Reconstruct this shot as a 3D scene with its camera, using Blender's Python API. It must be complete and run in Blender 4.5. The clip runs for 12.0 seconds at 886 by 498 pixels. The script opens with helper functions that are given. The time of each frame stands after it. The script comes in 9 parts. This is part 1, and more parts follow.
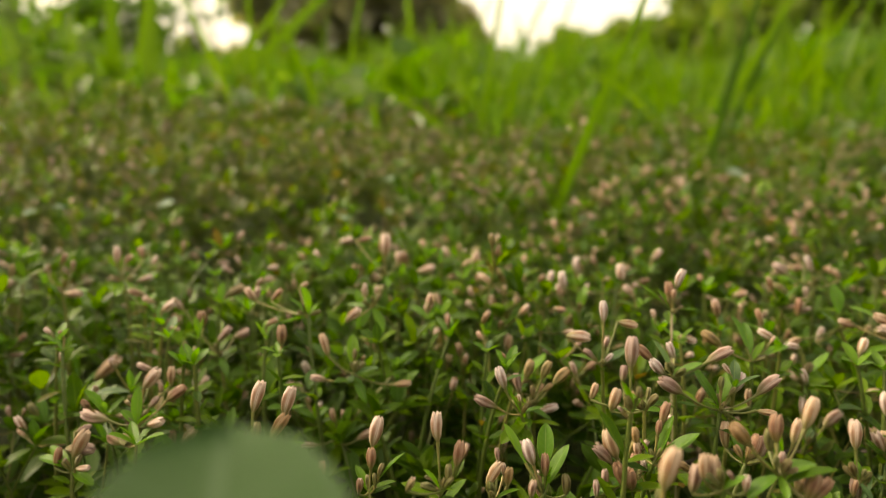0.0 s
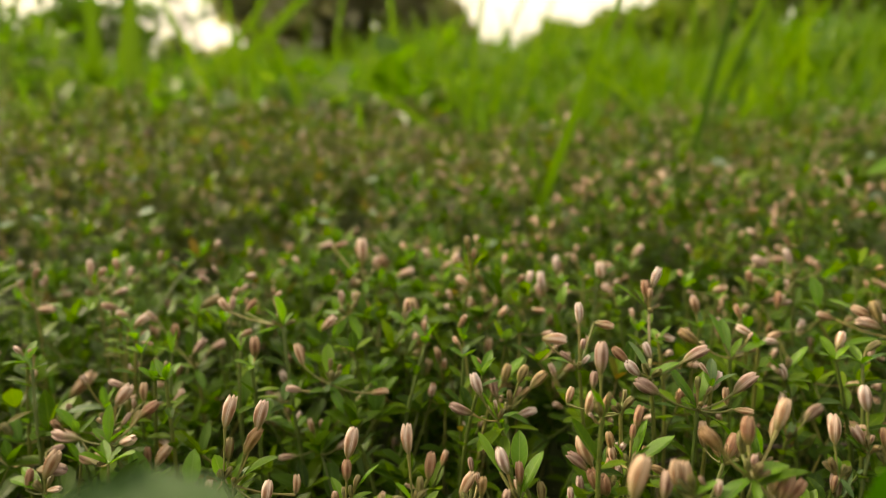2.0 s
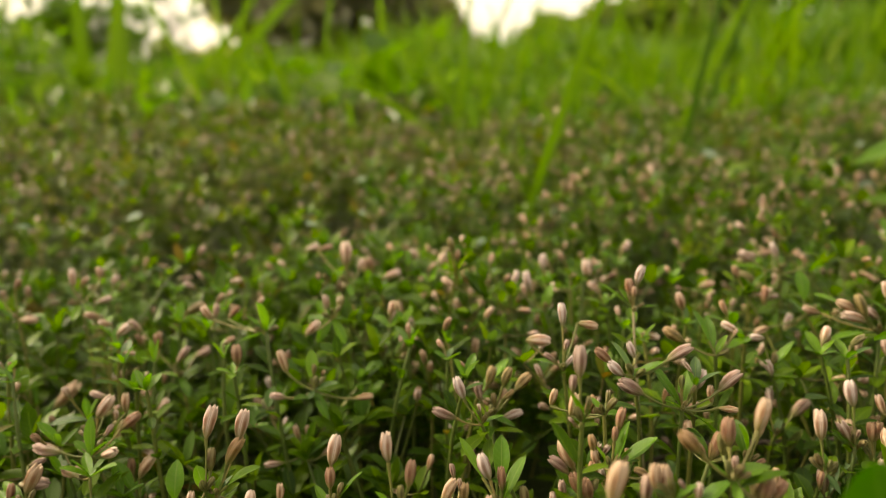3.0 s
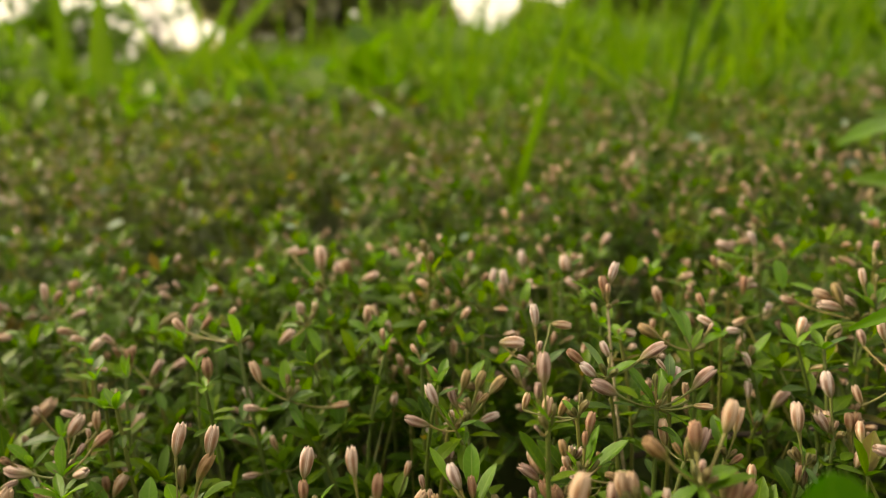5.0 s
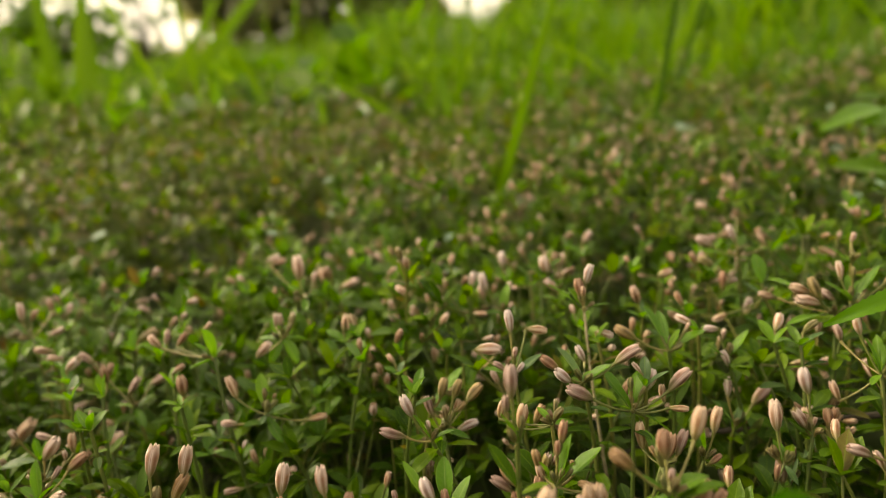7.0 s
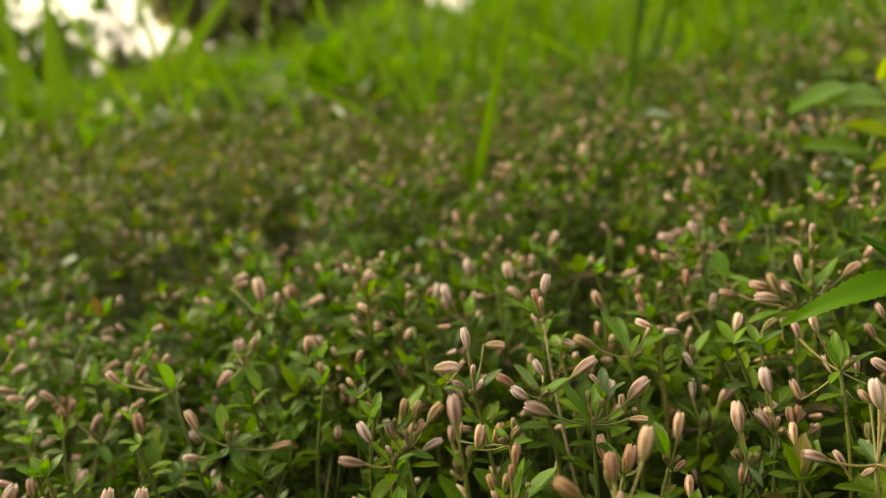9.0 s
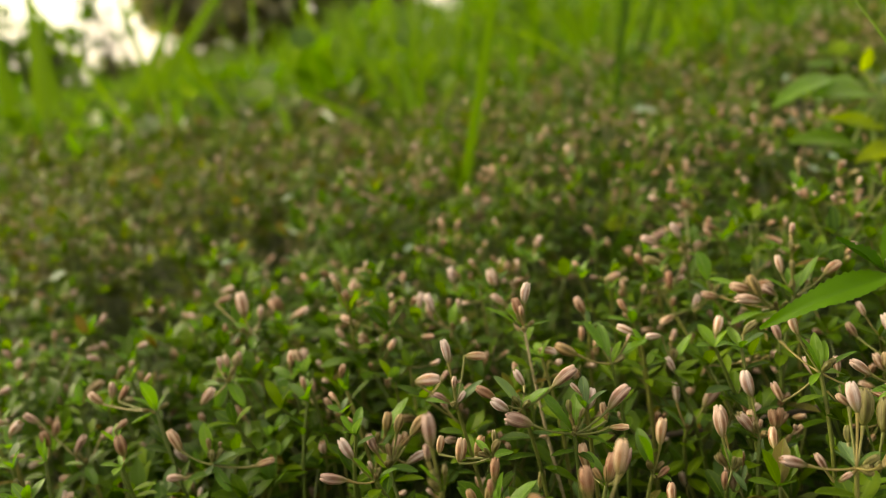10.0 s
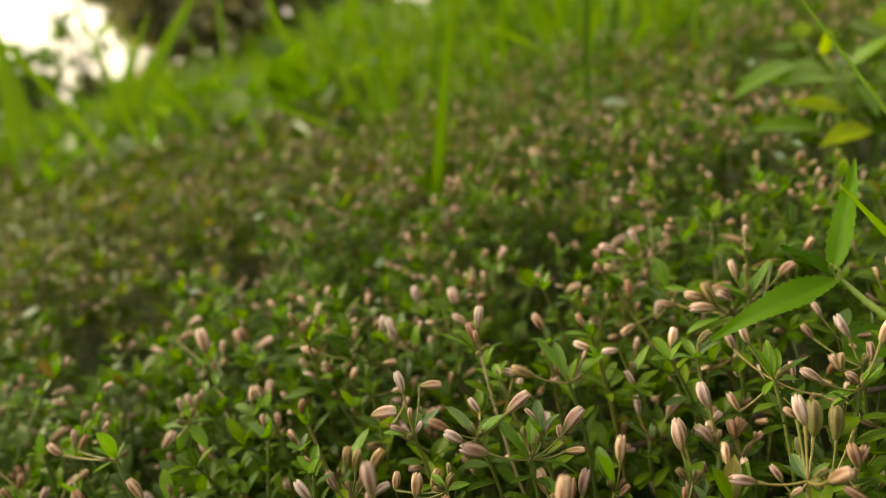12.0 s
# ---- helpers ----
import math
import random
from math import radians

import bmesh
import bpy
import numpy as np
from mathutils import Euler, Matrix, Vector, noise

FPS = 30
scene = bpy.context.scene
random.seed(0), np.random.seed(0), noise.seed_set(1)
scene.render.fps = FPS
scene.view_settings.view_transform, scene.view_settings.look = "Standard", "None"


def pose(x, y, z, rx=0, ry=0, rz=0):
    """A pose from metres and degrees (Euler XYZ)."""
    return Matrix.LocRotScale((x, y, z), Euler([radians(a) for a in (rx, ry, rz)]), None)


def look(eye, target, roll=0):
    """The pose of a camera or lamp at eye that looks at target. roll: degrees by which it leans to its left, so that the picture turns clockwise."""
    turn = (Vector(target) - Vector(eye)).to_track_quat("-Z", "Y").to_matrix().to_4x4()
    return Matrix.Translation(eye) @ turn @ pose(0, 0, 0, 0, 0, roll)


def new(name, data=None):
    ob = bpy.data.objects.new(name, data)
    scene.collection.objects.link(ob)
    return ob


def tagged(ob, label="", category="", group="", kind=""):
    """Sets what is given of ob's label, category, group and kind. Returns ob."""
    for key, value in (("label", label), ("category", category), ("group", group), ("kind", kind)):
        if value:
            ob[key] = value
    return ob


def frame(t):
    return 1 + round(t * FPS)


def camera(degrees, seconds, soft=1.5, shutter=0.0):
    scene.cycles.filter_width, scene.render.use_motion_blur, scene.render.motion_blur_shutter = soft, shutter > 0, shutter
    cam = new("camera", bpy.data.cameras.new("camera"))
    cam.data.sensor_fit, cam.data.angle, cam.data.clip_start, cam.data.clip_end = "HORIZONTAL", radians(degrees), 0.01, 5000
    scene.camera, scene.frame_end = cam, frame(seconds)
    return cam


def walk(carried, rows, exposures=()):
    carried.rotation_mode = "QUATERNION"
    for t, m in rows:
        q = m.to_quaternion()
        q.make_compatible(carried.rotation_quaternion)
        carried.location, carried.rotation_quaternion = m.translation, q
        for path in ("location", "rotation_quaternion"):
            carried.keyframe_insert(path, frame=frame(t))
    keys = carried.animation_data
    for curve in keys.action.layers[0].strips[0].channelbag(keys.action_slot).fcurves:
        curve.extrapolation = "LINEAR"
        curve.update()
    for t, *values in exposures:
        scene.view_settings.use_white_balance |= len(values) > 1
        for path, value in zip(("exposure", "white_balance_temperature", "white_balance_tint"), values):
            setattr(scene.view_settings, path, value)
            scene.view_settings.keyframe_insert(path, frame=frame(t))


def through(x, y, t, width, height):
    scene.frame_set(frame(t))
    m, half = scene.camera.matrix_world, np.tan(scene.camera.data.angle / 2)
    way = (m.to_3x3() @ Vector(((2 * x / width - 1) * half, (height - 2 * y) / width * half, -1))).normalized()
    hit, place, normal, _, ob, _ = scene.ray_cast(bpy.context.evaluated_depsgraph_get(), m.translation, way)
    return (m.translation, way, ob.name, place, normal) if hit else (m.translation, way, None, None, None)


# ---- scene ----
cam = camera(68.0, 12.0, 0.5)
METRES, EYE, TILT, LEAN, TURN = 0.05, 0.10, -14.0, 0.0, 0.0
ROWS = [
    (0.0, 0.0, 0.0, 0.0, 0.0, 0.0, -0.0),
    (0.5, 0.0235, 0.0084, 0.01, -0.1, -0.1, 0.44),
    (1.0, 0.0445, 0.0157, 0.0195, -0.28, -0.14, 0.84),
    (1.5, 0.0719, 0.026, 0.0318, -0.46, -0.24, 1.36),
    (2.0, 0.0934, 0.0358, 0.0416, -0.54, -0.41, 1.74),
    (2.5, 0.1253, 0.0464, 0.0544, -0.64, -0.6, 2.36),
    (3.0, 0.1633, 0.0595, 0.0703, -0.8, -0.82, 3.0),
    (5.0, 0.2873, 0.0996, 0.1213, -1.08, -1.74, 5.13),
    (5.5, 0.3054, 0.1031, 0.1292, -1.24, -1.75, 5.4),
    (6.0, 0.3305, 0.1129, 0.1389, -1.17, -2.03, 5.84),
    (6.5, 0.3658, 0.1188, 0.1548, -1.28, -2.17, 6.42),
    (7.0, 0.4003, 0.1245, 0.1703, -1.38, -2.36, 7.12),
    (9.0, 0.5883, 0.1663, 0.2541, -2.15, -3.25, 10.55),
    (9.5, 0.6386, 0.1707, 0.2756, -2.38, -3.31, 11.47),
    (10.0, 0.6795, 0.177, 0.2925, -2.48, -3.48, 12.26),
    (10.5, 0.7193, 0.1834, 0.3071, -2.53, -3.7, 13.04),
    (11.0, 0.7673, 0.193, 0.3254, -2.82, -3.84, 13.87),
    (11.5, 0.8313, 0.196, 0.3518, -3.14, -3.84, 14.93),
    (12.0, 0.8984, 0.2042, 0.3761, -3.31, -4.12, 16.06),
]
walk(cam, [(t, pose(0, 0, EYE, TILT, LEAN, TURN) @ pose(METRES * x, METRES * y, METRES * z, 90 + pitch, roll, yaw)) for t, x, y, z, yaw, pitch, roll in ROWS],
     [(0.0, 0.10, 9000, -2), (12.0, 0.04, 9000, -2)])
# a phone lens held close: focus lies on the nearest flower buds
cam.data.dof.use_dof = True
cam.data.dof.focus_distance = 0.117
cam.data.dof.aperture_fstop = 11.8
cam.data.dof.aperture_blades = 0

# ---- sky and light ----
world = bpy.data.worlds.new("sky")
scene.world = world
world.use_nodes = True
wn, wl = world.node_tree.nodes, world.node_tree.links
sky = wn.new("ShaderNodeTexSky")
sky.sky_type = "NISHITA"
sky.sun_disc = False
sky.sun_elevation = radians(40)
sky.sun_rotation = radians(-66)
sky.air_density, sky.dust_density, sky.ozone_density = 0.6, 8.0, 0.3
cloud = wn.new("ShaderNodeMix")  # an even white cloud cover over the clear sky
cloud.data_type, cloud.blend_type = "RGBA", "ADD"
cloud.inputs[0].default_value = 1.0
wl.new(sky.outputs[0], cloud.inputs[6])
cloud.inputs[7].default_value = (8.0, 7.3, 7.2, 1)
wl.new(cloud.outputs[2], wn["Background"].inputs[0])
wn["Background"].inputs[1].default_value = 0.15
sun = new("sun", bpy.data.lights.new("sun", "SUN"))
sun.data.energy, sun.data.angle, sun.data.color = 3.2, radians(9), (1.0, 0.93, 0.84)
SUN_ELEV, SUN_AZ = radians(40), radians(-66)
sun.matrix_world = look((-math.sin(-SUN_AZ) * math.cos(SUN_ELEV) * 5, math.cos(SUN_AZ) * math.cos(SUN_ELEV) * 5, math.sin(SUN_ELEV) * 5), (0, 0, 0))

# ---- materials ----
def material(name):
    m = bpy.data.materials.new(name)
    m.use_nodes = True
    nodes, links = m.node_tree.nodes, m.node_tree.links
    return m, nodes, links, nodes["Principled BSDF"]


def node(nodes, kind, **values):
    n = nodes.new(kind)
    for key, value in values.items():
        n.inputs[key].default_value = value
    return n


def math_node(nodes, links, op, a, b=None, c=None):
    n = nodes.new("ShaderNodeMath")
    n.operation = op
    for i, v in enumerate((a, b, c)):
        if v is None:
            continue
        if isinstance(v, (int, float)):
            n.inputs[i].default_value = v
        else:
            links.new(v, n.inputs[i])
    return n.outputs[0]


def ramp(nodes, links, fac, stops):
    r = nodes.new("ShaderNodeValToRGB")
    e = r.color_ramp.elements
    while len(e) < len(stops):
        e.new(0.5)
    for el, (p, col) in zip(e, stops):
        el.position, el.color = p, (*col, 1)
    links.new(fac, r.inputs[0])
    return r.outputs[0]


def mix(nodes, links, fac, a, b, mode="MIX"):
    n = nodes.new("ShaderNodeMix")
    n.data_type, n.blend_type = "RGBA", mode
    for sock, v in ((n.inputs[0], fac), (n.inputs[6], a), (n.inputs[7], b)):
        if isinstance(v, (int, float)):
            sock.default_value = v
        elif isinstance(v, tuple):
            sock.default_value = (*v, 1)
        else:
            links.new(v, sock)
    return n.outputs[2]


def piece_random(nodes, links):
    """One random number for each leaf or bud, loose or joined."""
    a = nodes.new("ShaderNodeObjectInfo").outputs["Random"]
    b = nodes.new("ShaderNodeNewGeometry").outputs["Random Per Island"]
    return math_node(nodes, links, "FRACT", math_node(nodes, links, "ADD", a, b))


def texture(nodes, links, scale, detail=3.0, rough=0.55):
    co = nodes.new("ShaderNodeTexCoord").outputs["Object"]
    n = node(nodes, "ShaderNodeTexNoise", Scale=scale, Detail=detail, Roughness=rough)
    links.new(co, n.inputs["Vector"])
    return n.outputs[0]


def bump(nodes, links, bsdf, height, strength, distance):
    b = node(nodes, "ShaderNodeBump", Strength=strength, Distance=distance)
    links.new(height, b.inputs["Height"])
    links.new(b.outputs[0], bsdf.inputs["Normal"])


def leafy(name, stops, vein, through=0.35, rough=0.45, spots=0.25, scale=900.0, veins=7.0, gloss=0.2, glow=(1.38, 1.45, 0.45)):
    """A leaf: colours by piece, a pale midrib, side veins, blotches, and light shining through."""
    m, nodes, links, bsdf = material(name)
    r = piece_random(nodes, links)
    base = ramp(nodes, links, r, [(p, (0.75 * c[0], 0.82 * c[1], 0.48 * c[2])) for p, c in stops])
    blot = texture(nodes, links, scale)
    base = mix(nodes, links, math_node(nodes, links, "MULTIPLY", blot, spots), base, mix(nodes, links, 1.0, base, (0.55, 0.6, 0.4), "MULTIPLY"))
    uv = nodes.new("ShaderNodeSeparateXYZ")
    links.new(nodes.new("ShaderNodeUVMap").outputs[0], uv.inputs[0])
    mid = math_node(nodes, links, "ABSOLUTE", math_node(nodes, links, "SUBTRACT", uv.outputs[0], 0.5))
    rib = math_node(nodes, links, "LESS_THAN", mid, 0.035)
    slope = math_node(nodes, links, "SUBTRACT", uv.outputs[1], math_node(nodes, links, "MULTIPLY", mid, 0.35))
    wave = math_node(nodes, links, "FRACT", math_node(nodes, links, "MULTIPLY", slope, veins))
    side = math_node(nodes, links, "LESS_THAN", wave, 0.12)
    lines = math_node(nodes, links, "MAXIMUM", math_node(nodes, links, "MULTIPLY", rib, 0.45), math_node(nodes, links, "MULTIPLY", side, 0.16))
    rim = math_node(nodes, links, "MULTIPLY", math_node(nodes, links, "GREATER_THAN", mid, 0.465), 0.4)
    base = mix(nodes, links, math_node(nodes, links, "MAXIMUM", lines, rim), base, vein)
    links.new(base, bsdf.inputs["Base Color"])
    links.new(math_node(nodes, links, "ADD", math_node(nodes, links, "MULTIPLY", blot, 0.25), rough - 0.12), bsdf.inputs["Roughness"])
    bsdf.inputs["Specular IOR Level"].default_value = gloss
    bump(nodes, links, bsdf, math_node(nodes, links, "ADD", blot, math_node(nodes, links, "MULTIPLY", lines, -0.6)), 0.35, 0.0002)
    tr = node(nodes, "ShaderNodeBsdfTranslucent")
    links.new(mix(nodes, links, 1.0, base, glow, "MULTIPLY"), tr.inputs[0])
    ms = nodes.new("ShaderNodeMixShader")
    ms.inputs[0].default_value = through
    links.new(bsdf.outputs[0], ms.inputs[1])
    links.new(tr.outputs[0], ms.inputs[2])
    links.new(ms.outputs[0], nodes["Material Output"].inputs[0])
    return m


LEAF = leafy("herb_leaf", [(0.0, (0.022, 0.06, 0.004)), (0.3, (0.05, 0.108, 0.003)), (0.6, (0.086, 0.158, 0.004)), (0.86, (0.135, 0.215, 0.005)), (0.93, (0.07, 0.14, 0.045)), (0.97, (0.085, 0.15, 0.075)), (1.0, (0.17, 0.085, 0.025))], (0.14, 0.21, 0.025), 0.42, 0.38, gloss=0.17)
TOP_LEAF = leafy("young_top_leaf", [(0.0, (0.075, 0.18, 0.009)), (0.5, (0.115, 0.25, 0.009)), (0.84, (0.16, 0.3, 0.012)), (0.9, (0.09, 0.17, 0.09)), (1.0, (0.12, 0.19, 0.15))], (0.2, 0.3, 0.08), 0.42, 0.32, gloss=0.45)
OLIVE_LEAF = leafy("olive_herb_leaf", [(0.0, (0.035, 0.066, 0.004)), (0.35, (0.07, 0.12, 0.005)), (0.65, (0.1, 0.155, 0.006)), (0.85, (0.14, 0.16, 0.012)), (1.0, (0.18, 0.115, 0.035))], (0.12, 0.16, 0.02), 0.44, 0.36, gloss=0.18)
LEAF_UNDER = leafy("herb_leaf_underside", [(0.0, (0.05, 0.115, 0.01)), (0.7, (0.068, 0.135, 0.016)), (1.0, (0.1, 0.17, 0.05))], (0.108, 0.18, 0.06), 0.42, 0.55)
WEED = leafy("weed_leaf", [(0.0, (0.055, 0.13, 0.014)), (0.5, (0.085, 0.175, 0.02)), (0.85, (0.14, 0.23, 0.032)), (1.0, (0.16, 0.21, 0.13))], (0.15, 0.22, 0.06), 0.52, 0.45, 0.25, 220.0, 8.0)
SIDE_WEED = leafy("glossy_weed_leaf", [(0.0, (0.11, 0.25, 0.015)), (1.0, (0.16, 0.3, 0.03))], (0.2, 0.32, 0.08), 0.5, 0.35, 0.25, 300.0, gloss=0.5)
YELLOW_LEAF = leafy("fresh_yellow_leaf", [(0.0, (0.33, 0.42, 0.016)), (1.0, (0.38, 0.46, 0.024))], (0.26, 0.312, 0.065), 0.45, 0.45, 0.2, 300.0)
TOOTHED = leafy("toothed_leaf", [(0.0, (0.09, 0.215, 0.008)), (1.0, (0.105, 0.235, 0.01))], (0.06, 0.15, 0.012), 0.5, 0.4, 0.6, 420.0, 8.0, gloss=0.2)
NEAR_LEAF = leafy("near_round_leaf", [(0.0, (0.11, 0.26, 0.008)), (1.0, (0.12, 0.28, 0.01))], (0.16, 0.3, 0.03), 0.65, 0.5, 0.15, 300.0)
# sky glints painted as pale bluish base colour; flower petals share it
PALE_AND_GLINT = leafy("pale_leaf", [(0.0, (0.17, 0.26, 0.3)), (1.0, (0.34, 0.42, 0.52))], (0.45, 0.5, 0.5), 0.2, 0.35, 0.2, 300.0, glow=(1.0, 1.05, 1.0))
# a bright sky reflection on one leaf, painted as near-white colour
GLINT_LEAF = leafy("glint_leaf", [(0.0, (1.05, 1.02, 1.4)), (1.0, (1.1, 1.08, 1.45))], (0.85, 0.85, 0.85), 0.3, 0.3, 0.1, 300.0, gloss=0.5, glow=(1.0, 1.0, 1.0))
GRASS = leafy("grass_blade", [(0.0, (0.1, 0.2, 0.01)), (0.6, (0.15, 0.27, 0.012)), (1.0, (0.2, 0.32, 0.03))], (0.18, 0.27, 0.05), 0.42, 0.5, 0.2, 150.0, 1.0)
# grass again with shade painted in as a darker green
SHADED_GRASS = leafy("shaded_grass_blade", [(0.0, (0.035, 0.084, 0.0105)), (1.0, (0.056, 0.119, 0.014))], (0.084, 0.14, 0.035), 0.3, 0.5, 0.2, 150.0, 1.0)
DULL = leafy("dull_near_leaf", [(0.0, (0.034, 0.085, 0.03)), (1.0, (0.042, 0.096, 0.033))], (0.0825, 0.135, 0.0675), 0.25, 0.5, 0.3, 300.0, 6.0)
# distance haze painted into the far foliage: base colours lifted and greyed
HAZED_TREE_LEAF = leafy("hazed_tree_leaf", [(0.0, (0.38, 0.33, 0.42)), (0.6, (0.46, 0.4, 0.5)), (1.0, (0.5, 0.46, 0.54))], (0.34, 0.3, 0.27), 0.5, 0.7, 0.3, 6.0)
HAZED_BUSH_LEAF = leafy("hazed_bush_leaf", [(0.0, (0.13, 0.19, 0.06)), (0.6, (0.2, 0.26, 0.09)), (1.0, (0.28, 0.32, 0.12))], (0.22, 0.28, 0.13), 0.45, 0.6, 0.3, 6.0)
BRIGHT_GRASS = leafy("bright_grass_blade", [(0.0, (0.11, 0.2, 0.02)), (1.0, (0.145, 0.24, 0.03))], (0.18, 0.27, 0.06), 0.5, 0.5, 0.2, 150.0, 1.0)


def bud_material(name, body_stops, pale_stops):
    m, nodes, links, bsdf = material(name)
    r = piece_random(nodes, links)
    uv = nodes.new("ShaderNodeSeparateXYZ")
    links.new(nodes.new("ShaderNodeUVMap").outputs[0], uv.inputs[0])
    s = math_node(nodes, links, "MULTIPLY", math_node(nodes, links, "ABSOLUTE", math_node(nodes, links, "SUBTRACT", math_node(nodes, links, "FRACT", uv.outputs[0]), 0.5)), 2.0)
    grain = texture(nodes, links, 1600.0, 4.0)
    body = ramp(nodes, links, r, [(p, (0.68 * c[0], 0.63 * c[1], 0.67 * c[2])) for p, c in body_stops])
    pale = ramp(nodes, links, r, [(p, (0.8 * c[0], 0.76 * c[1], 0.79 * c[2])) for p, c in pale_stops])
    deep = mix(nodes, links, 1.0, body, (0.62, 0.5, 0.42), "MULTIPLY")
    wob = math_node(nodes, links, "ADD", s, math_node(nodes, links, "MULTIPLY", math_node(nodes, links, "SUBTRACT", grain, 0.5), 0.45))
    line = math_node(nodes, links, "PINGPONG", wob, 0.3)
    centre = nodes.new("ShaderNodeMapRange")
    links.new(wob, centre.inputs[0])
    centre.inputs[1].default_value, centre.inputs[2].default_value = 0.12, 0.5
    col = mix(nodes, links, centre.outputs[0], deep, body)
    edge = nodes.new("ShaderNodeMapRange")
    links.new(wob, edge.inputs[0])
    edge.inputs[1].default_value, edge.inputs[2].default_value, edge.inputs[4].default_value = 0.5, 0.82, 0.8
    col = mix(nodes, links, edge.outputs[0], col, pale)
    seam = nodes.new("ShaderNodeMapRange")
    links.new(s, seam.inputs[0])
    seam.inputs[1].default_value, seam.inputs[2].default_value, seam.inputs[4].default_value = 0.9, 0.98, 0.7
    col = mix(nodes, links, seam.outputs[0], col, deep)
    tip = nodes.new("ShaderNodeMapRange")
    links.new(uv.outputs[1], tip.inputs[0])
    tip.inputs[1].default_value, tip.inputs[2].default_value, tip.inputs[4].default_value = 0.62, 1.0, 0.7
    col = mix(nodes, links, tip.outputs[0], col, pale)
    foot = nodes.new("ShaderNodeMapRange")
    links.new(uv.outputs[1], foot.inputs[0])
    foot.inputs[1].default_value, foot.inputs[2].default_value, foot.inputs[3].default_value, foot.inputs[4].default_value = 0.0, 0.5, 0.85, 0.0
    col = mix(nodes, links, foot.outputs[0], col, (0.15, 0.16, 0.04))
    col = mix(nodes, links, math_node(nodes, links, "MULTIPLY", grain, 0.3), col, mix(nodes, links, 1.0, col, (0.7, 0.62, 0.55), "MULTIPLY"))
    links.new(col, bsdf.inputs["Base Color"])
    bsdf.inputs["Roughness"].default_value = 0.3
    bsdf.inputs["Specular IOR Level"].default_value = 0.45
    bump(nodes, links, bsdf, math_node(nodes, links, "ADD", grain, math_node(nodes, links, "MULTIPLY", line, 0.7)), 0.5, 0.0002)
    tr = node(nodes, "ShaderNodeBsdfTranslucent")
    links.new(mix(nodes, links, 1.0, col, (1.1, 0.95, 0.8), "MULTIPLY"), tr.inputs[0])
    ms = nodes.new("ShaderNodeMixShader")
    ms.inputs[0].default_value = 0.16
    links.new(bsdf.outputs[0], ms.inputs[1])
    links.new(tr.outputs[0], ms.inputs[2])
    links.new(ms.outputs[0], nodes["Material Output"].inputs[0])
    return m


BUD = bud_material("bud_tepal",
                   [(0.0, (0.2, 0.1, 0.045)), (0.15, (0.34, 0.18, 0.085)), (0.35, (0.57, 0.37, 0.22)), (0.5, (0.62, 0.43, 0.3)), (0.62, (0.36, 0.21, 0.15)), (0.78, (0.27, 0.15, 0.1)), (0.9, (0.24, 0.19, 0.06)), (1.0, (0.15, 0.16, 0.04))],
                   [(0.0, (0.5, 0.34, 0.22)), (0.3, (0.86, 0.68, 0.54)), (0.5, (0.93, 0.83, 0.76)), (0.68, (0.78, 0.62, 0.56)), (0.85, (0.6, 0.46, 0.3)), (1.0, (0.42, 0.4, 0.18))])
BUD_GREEN = bud_material("young_bud_tepal", [(0.0, (0.1, 0.13, 0.025)), (0.6, (0.15, 0.16, 0.035)), (1.0, (0.22, 0.16, 0.06))], [(0.0, (0.2, 0.22, 0.06)), (1.0, (0.32, 0.27, 0.13))])
BUD_WHITE = bud_material("opening_white_tepal", [(0.0, (0.5, 0.4, 0.33)), (1.0, (0.62, 0.52, 0.45))], [(0.0, (0.85, 0.8, 0.74)), (1.0, (0.9, 0.86, 0.82))])
BUD_ORANGE = bud_material("ripe_bud_tepal", [(0.0, (0.26, 0.13, 0.06)), (0.6, (0.34, 0.18, 0.08)), (1.0, (0.26, 0.14, 0.09))], [(0.0, (0.5, 0.34, 0.22)), (1.0, (0.62, 0.44, 0.3))])

BUD_TINTS = [bud_material("pale_pink_tepal", [(0.0, (0.55, 0.36, 0.24)), (1.0, (0.64, 0.43, 0.3))], [(0.0, (0.88, 0.73, 0.62)), (1.0, (0.94, 0.82, 0.73))]),
             bud_material("whitish_tepal", [(0.0, (0.54, 0.41, 0.35)), (1.0, (0.64, 0.5, 0.44))], [(0.0, (0.88, 0.79, 0.75)), (1.0, (0.95, 0.88, 0.84))]),
             bud_material("mauve_tepal", [(0.0, (0.29, 0.18, 0.14)), (1.0, (0.4, 0.26, 0.2))], [(0.0, (0.56, 0.42, 0.36)), (1.0, (0.7, 0.55, 0.49))]),
             bud_material("brown_tepal", [(0.0, (0.3, 0.14, 0.075)), (1.0, (0.37, 0.2, 0.11))], [(0.0, (0.46, 0.28, 0.18)), (1.0, (0.56, 0.38, 0.26))]),
             bud_material("olive_orange_tepal", [(0.0, (0.19, 0.17, 0.04)), (1.0, (0.32, 0.2, 0.06))], [(0.0, (0.46, 0.36, 0.17)), (1.0, (0.58, 0.38, 0.22))]),
             bud_material("tan_tepal", [(0.0, (0.42, 0.26, 0.13)), (1.0, (0.52, 0.34, 0.19))], [(0.0, (0.7, 0.54, 0.37)), (1.0, (0.82, 0.66, 0.5))])]


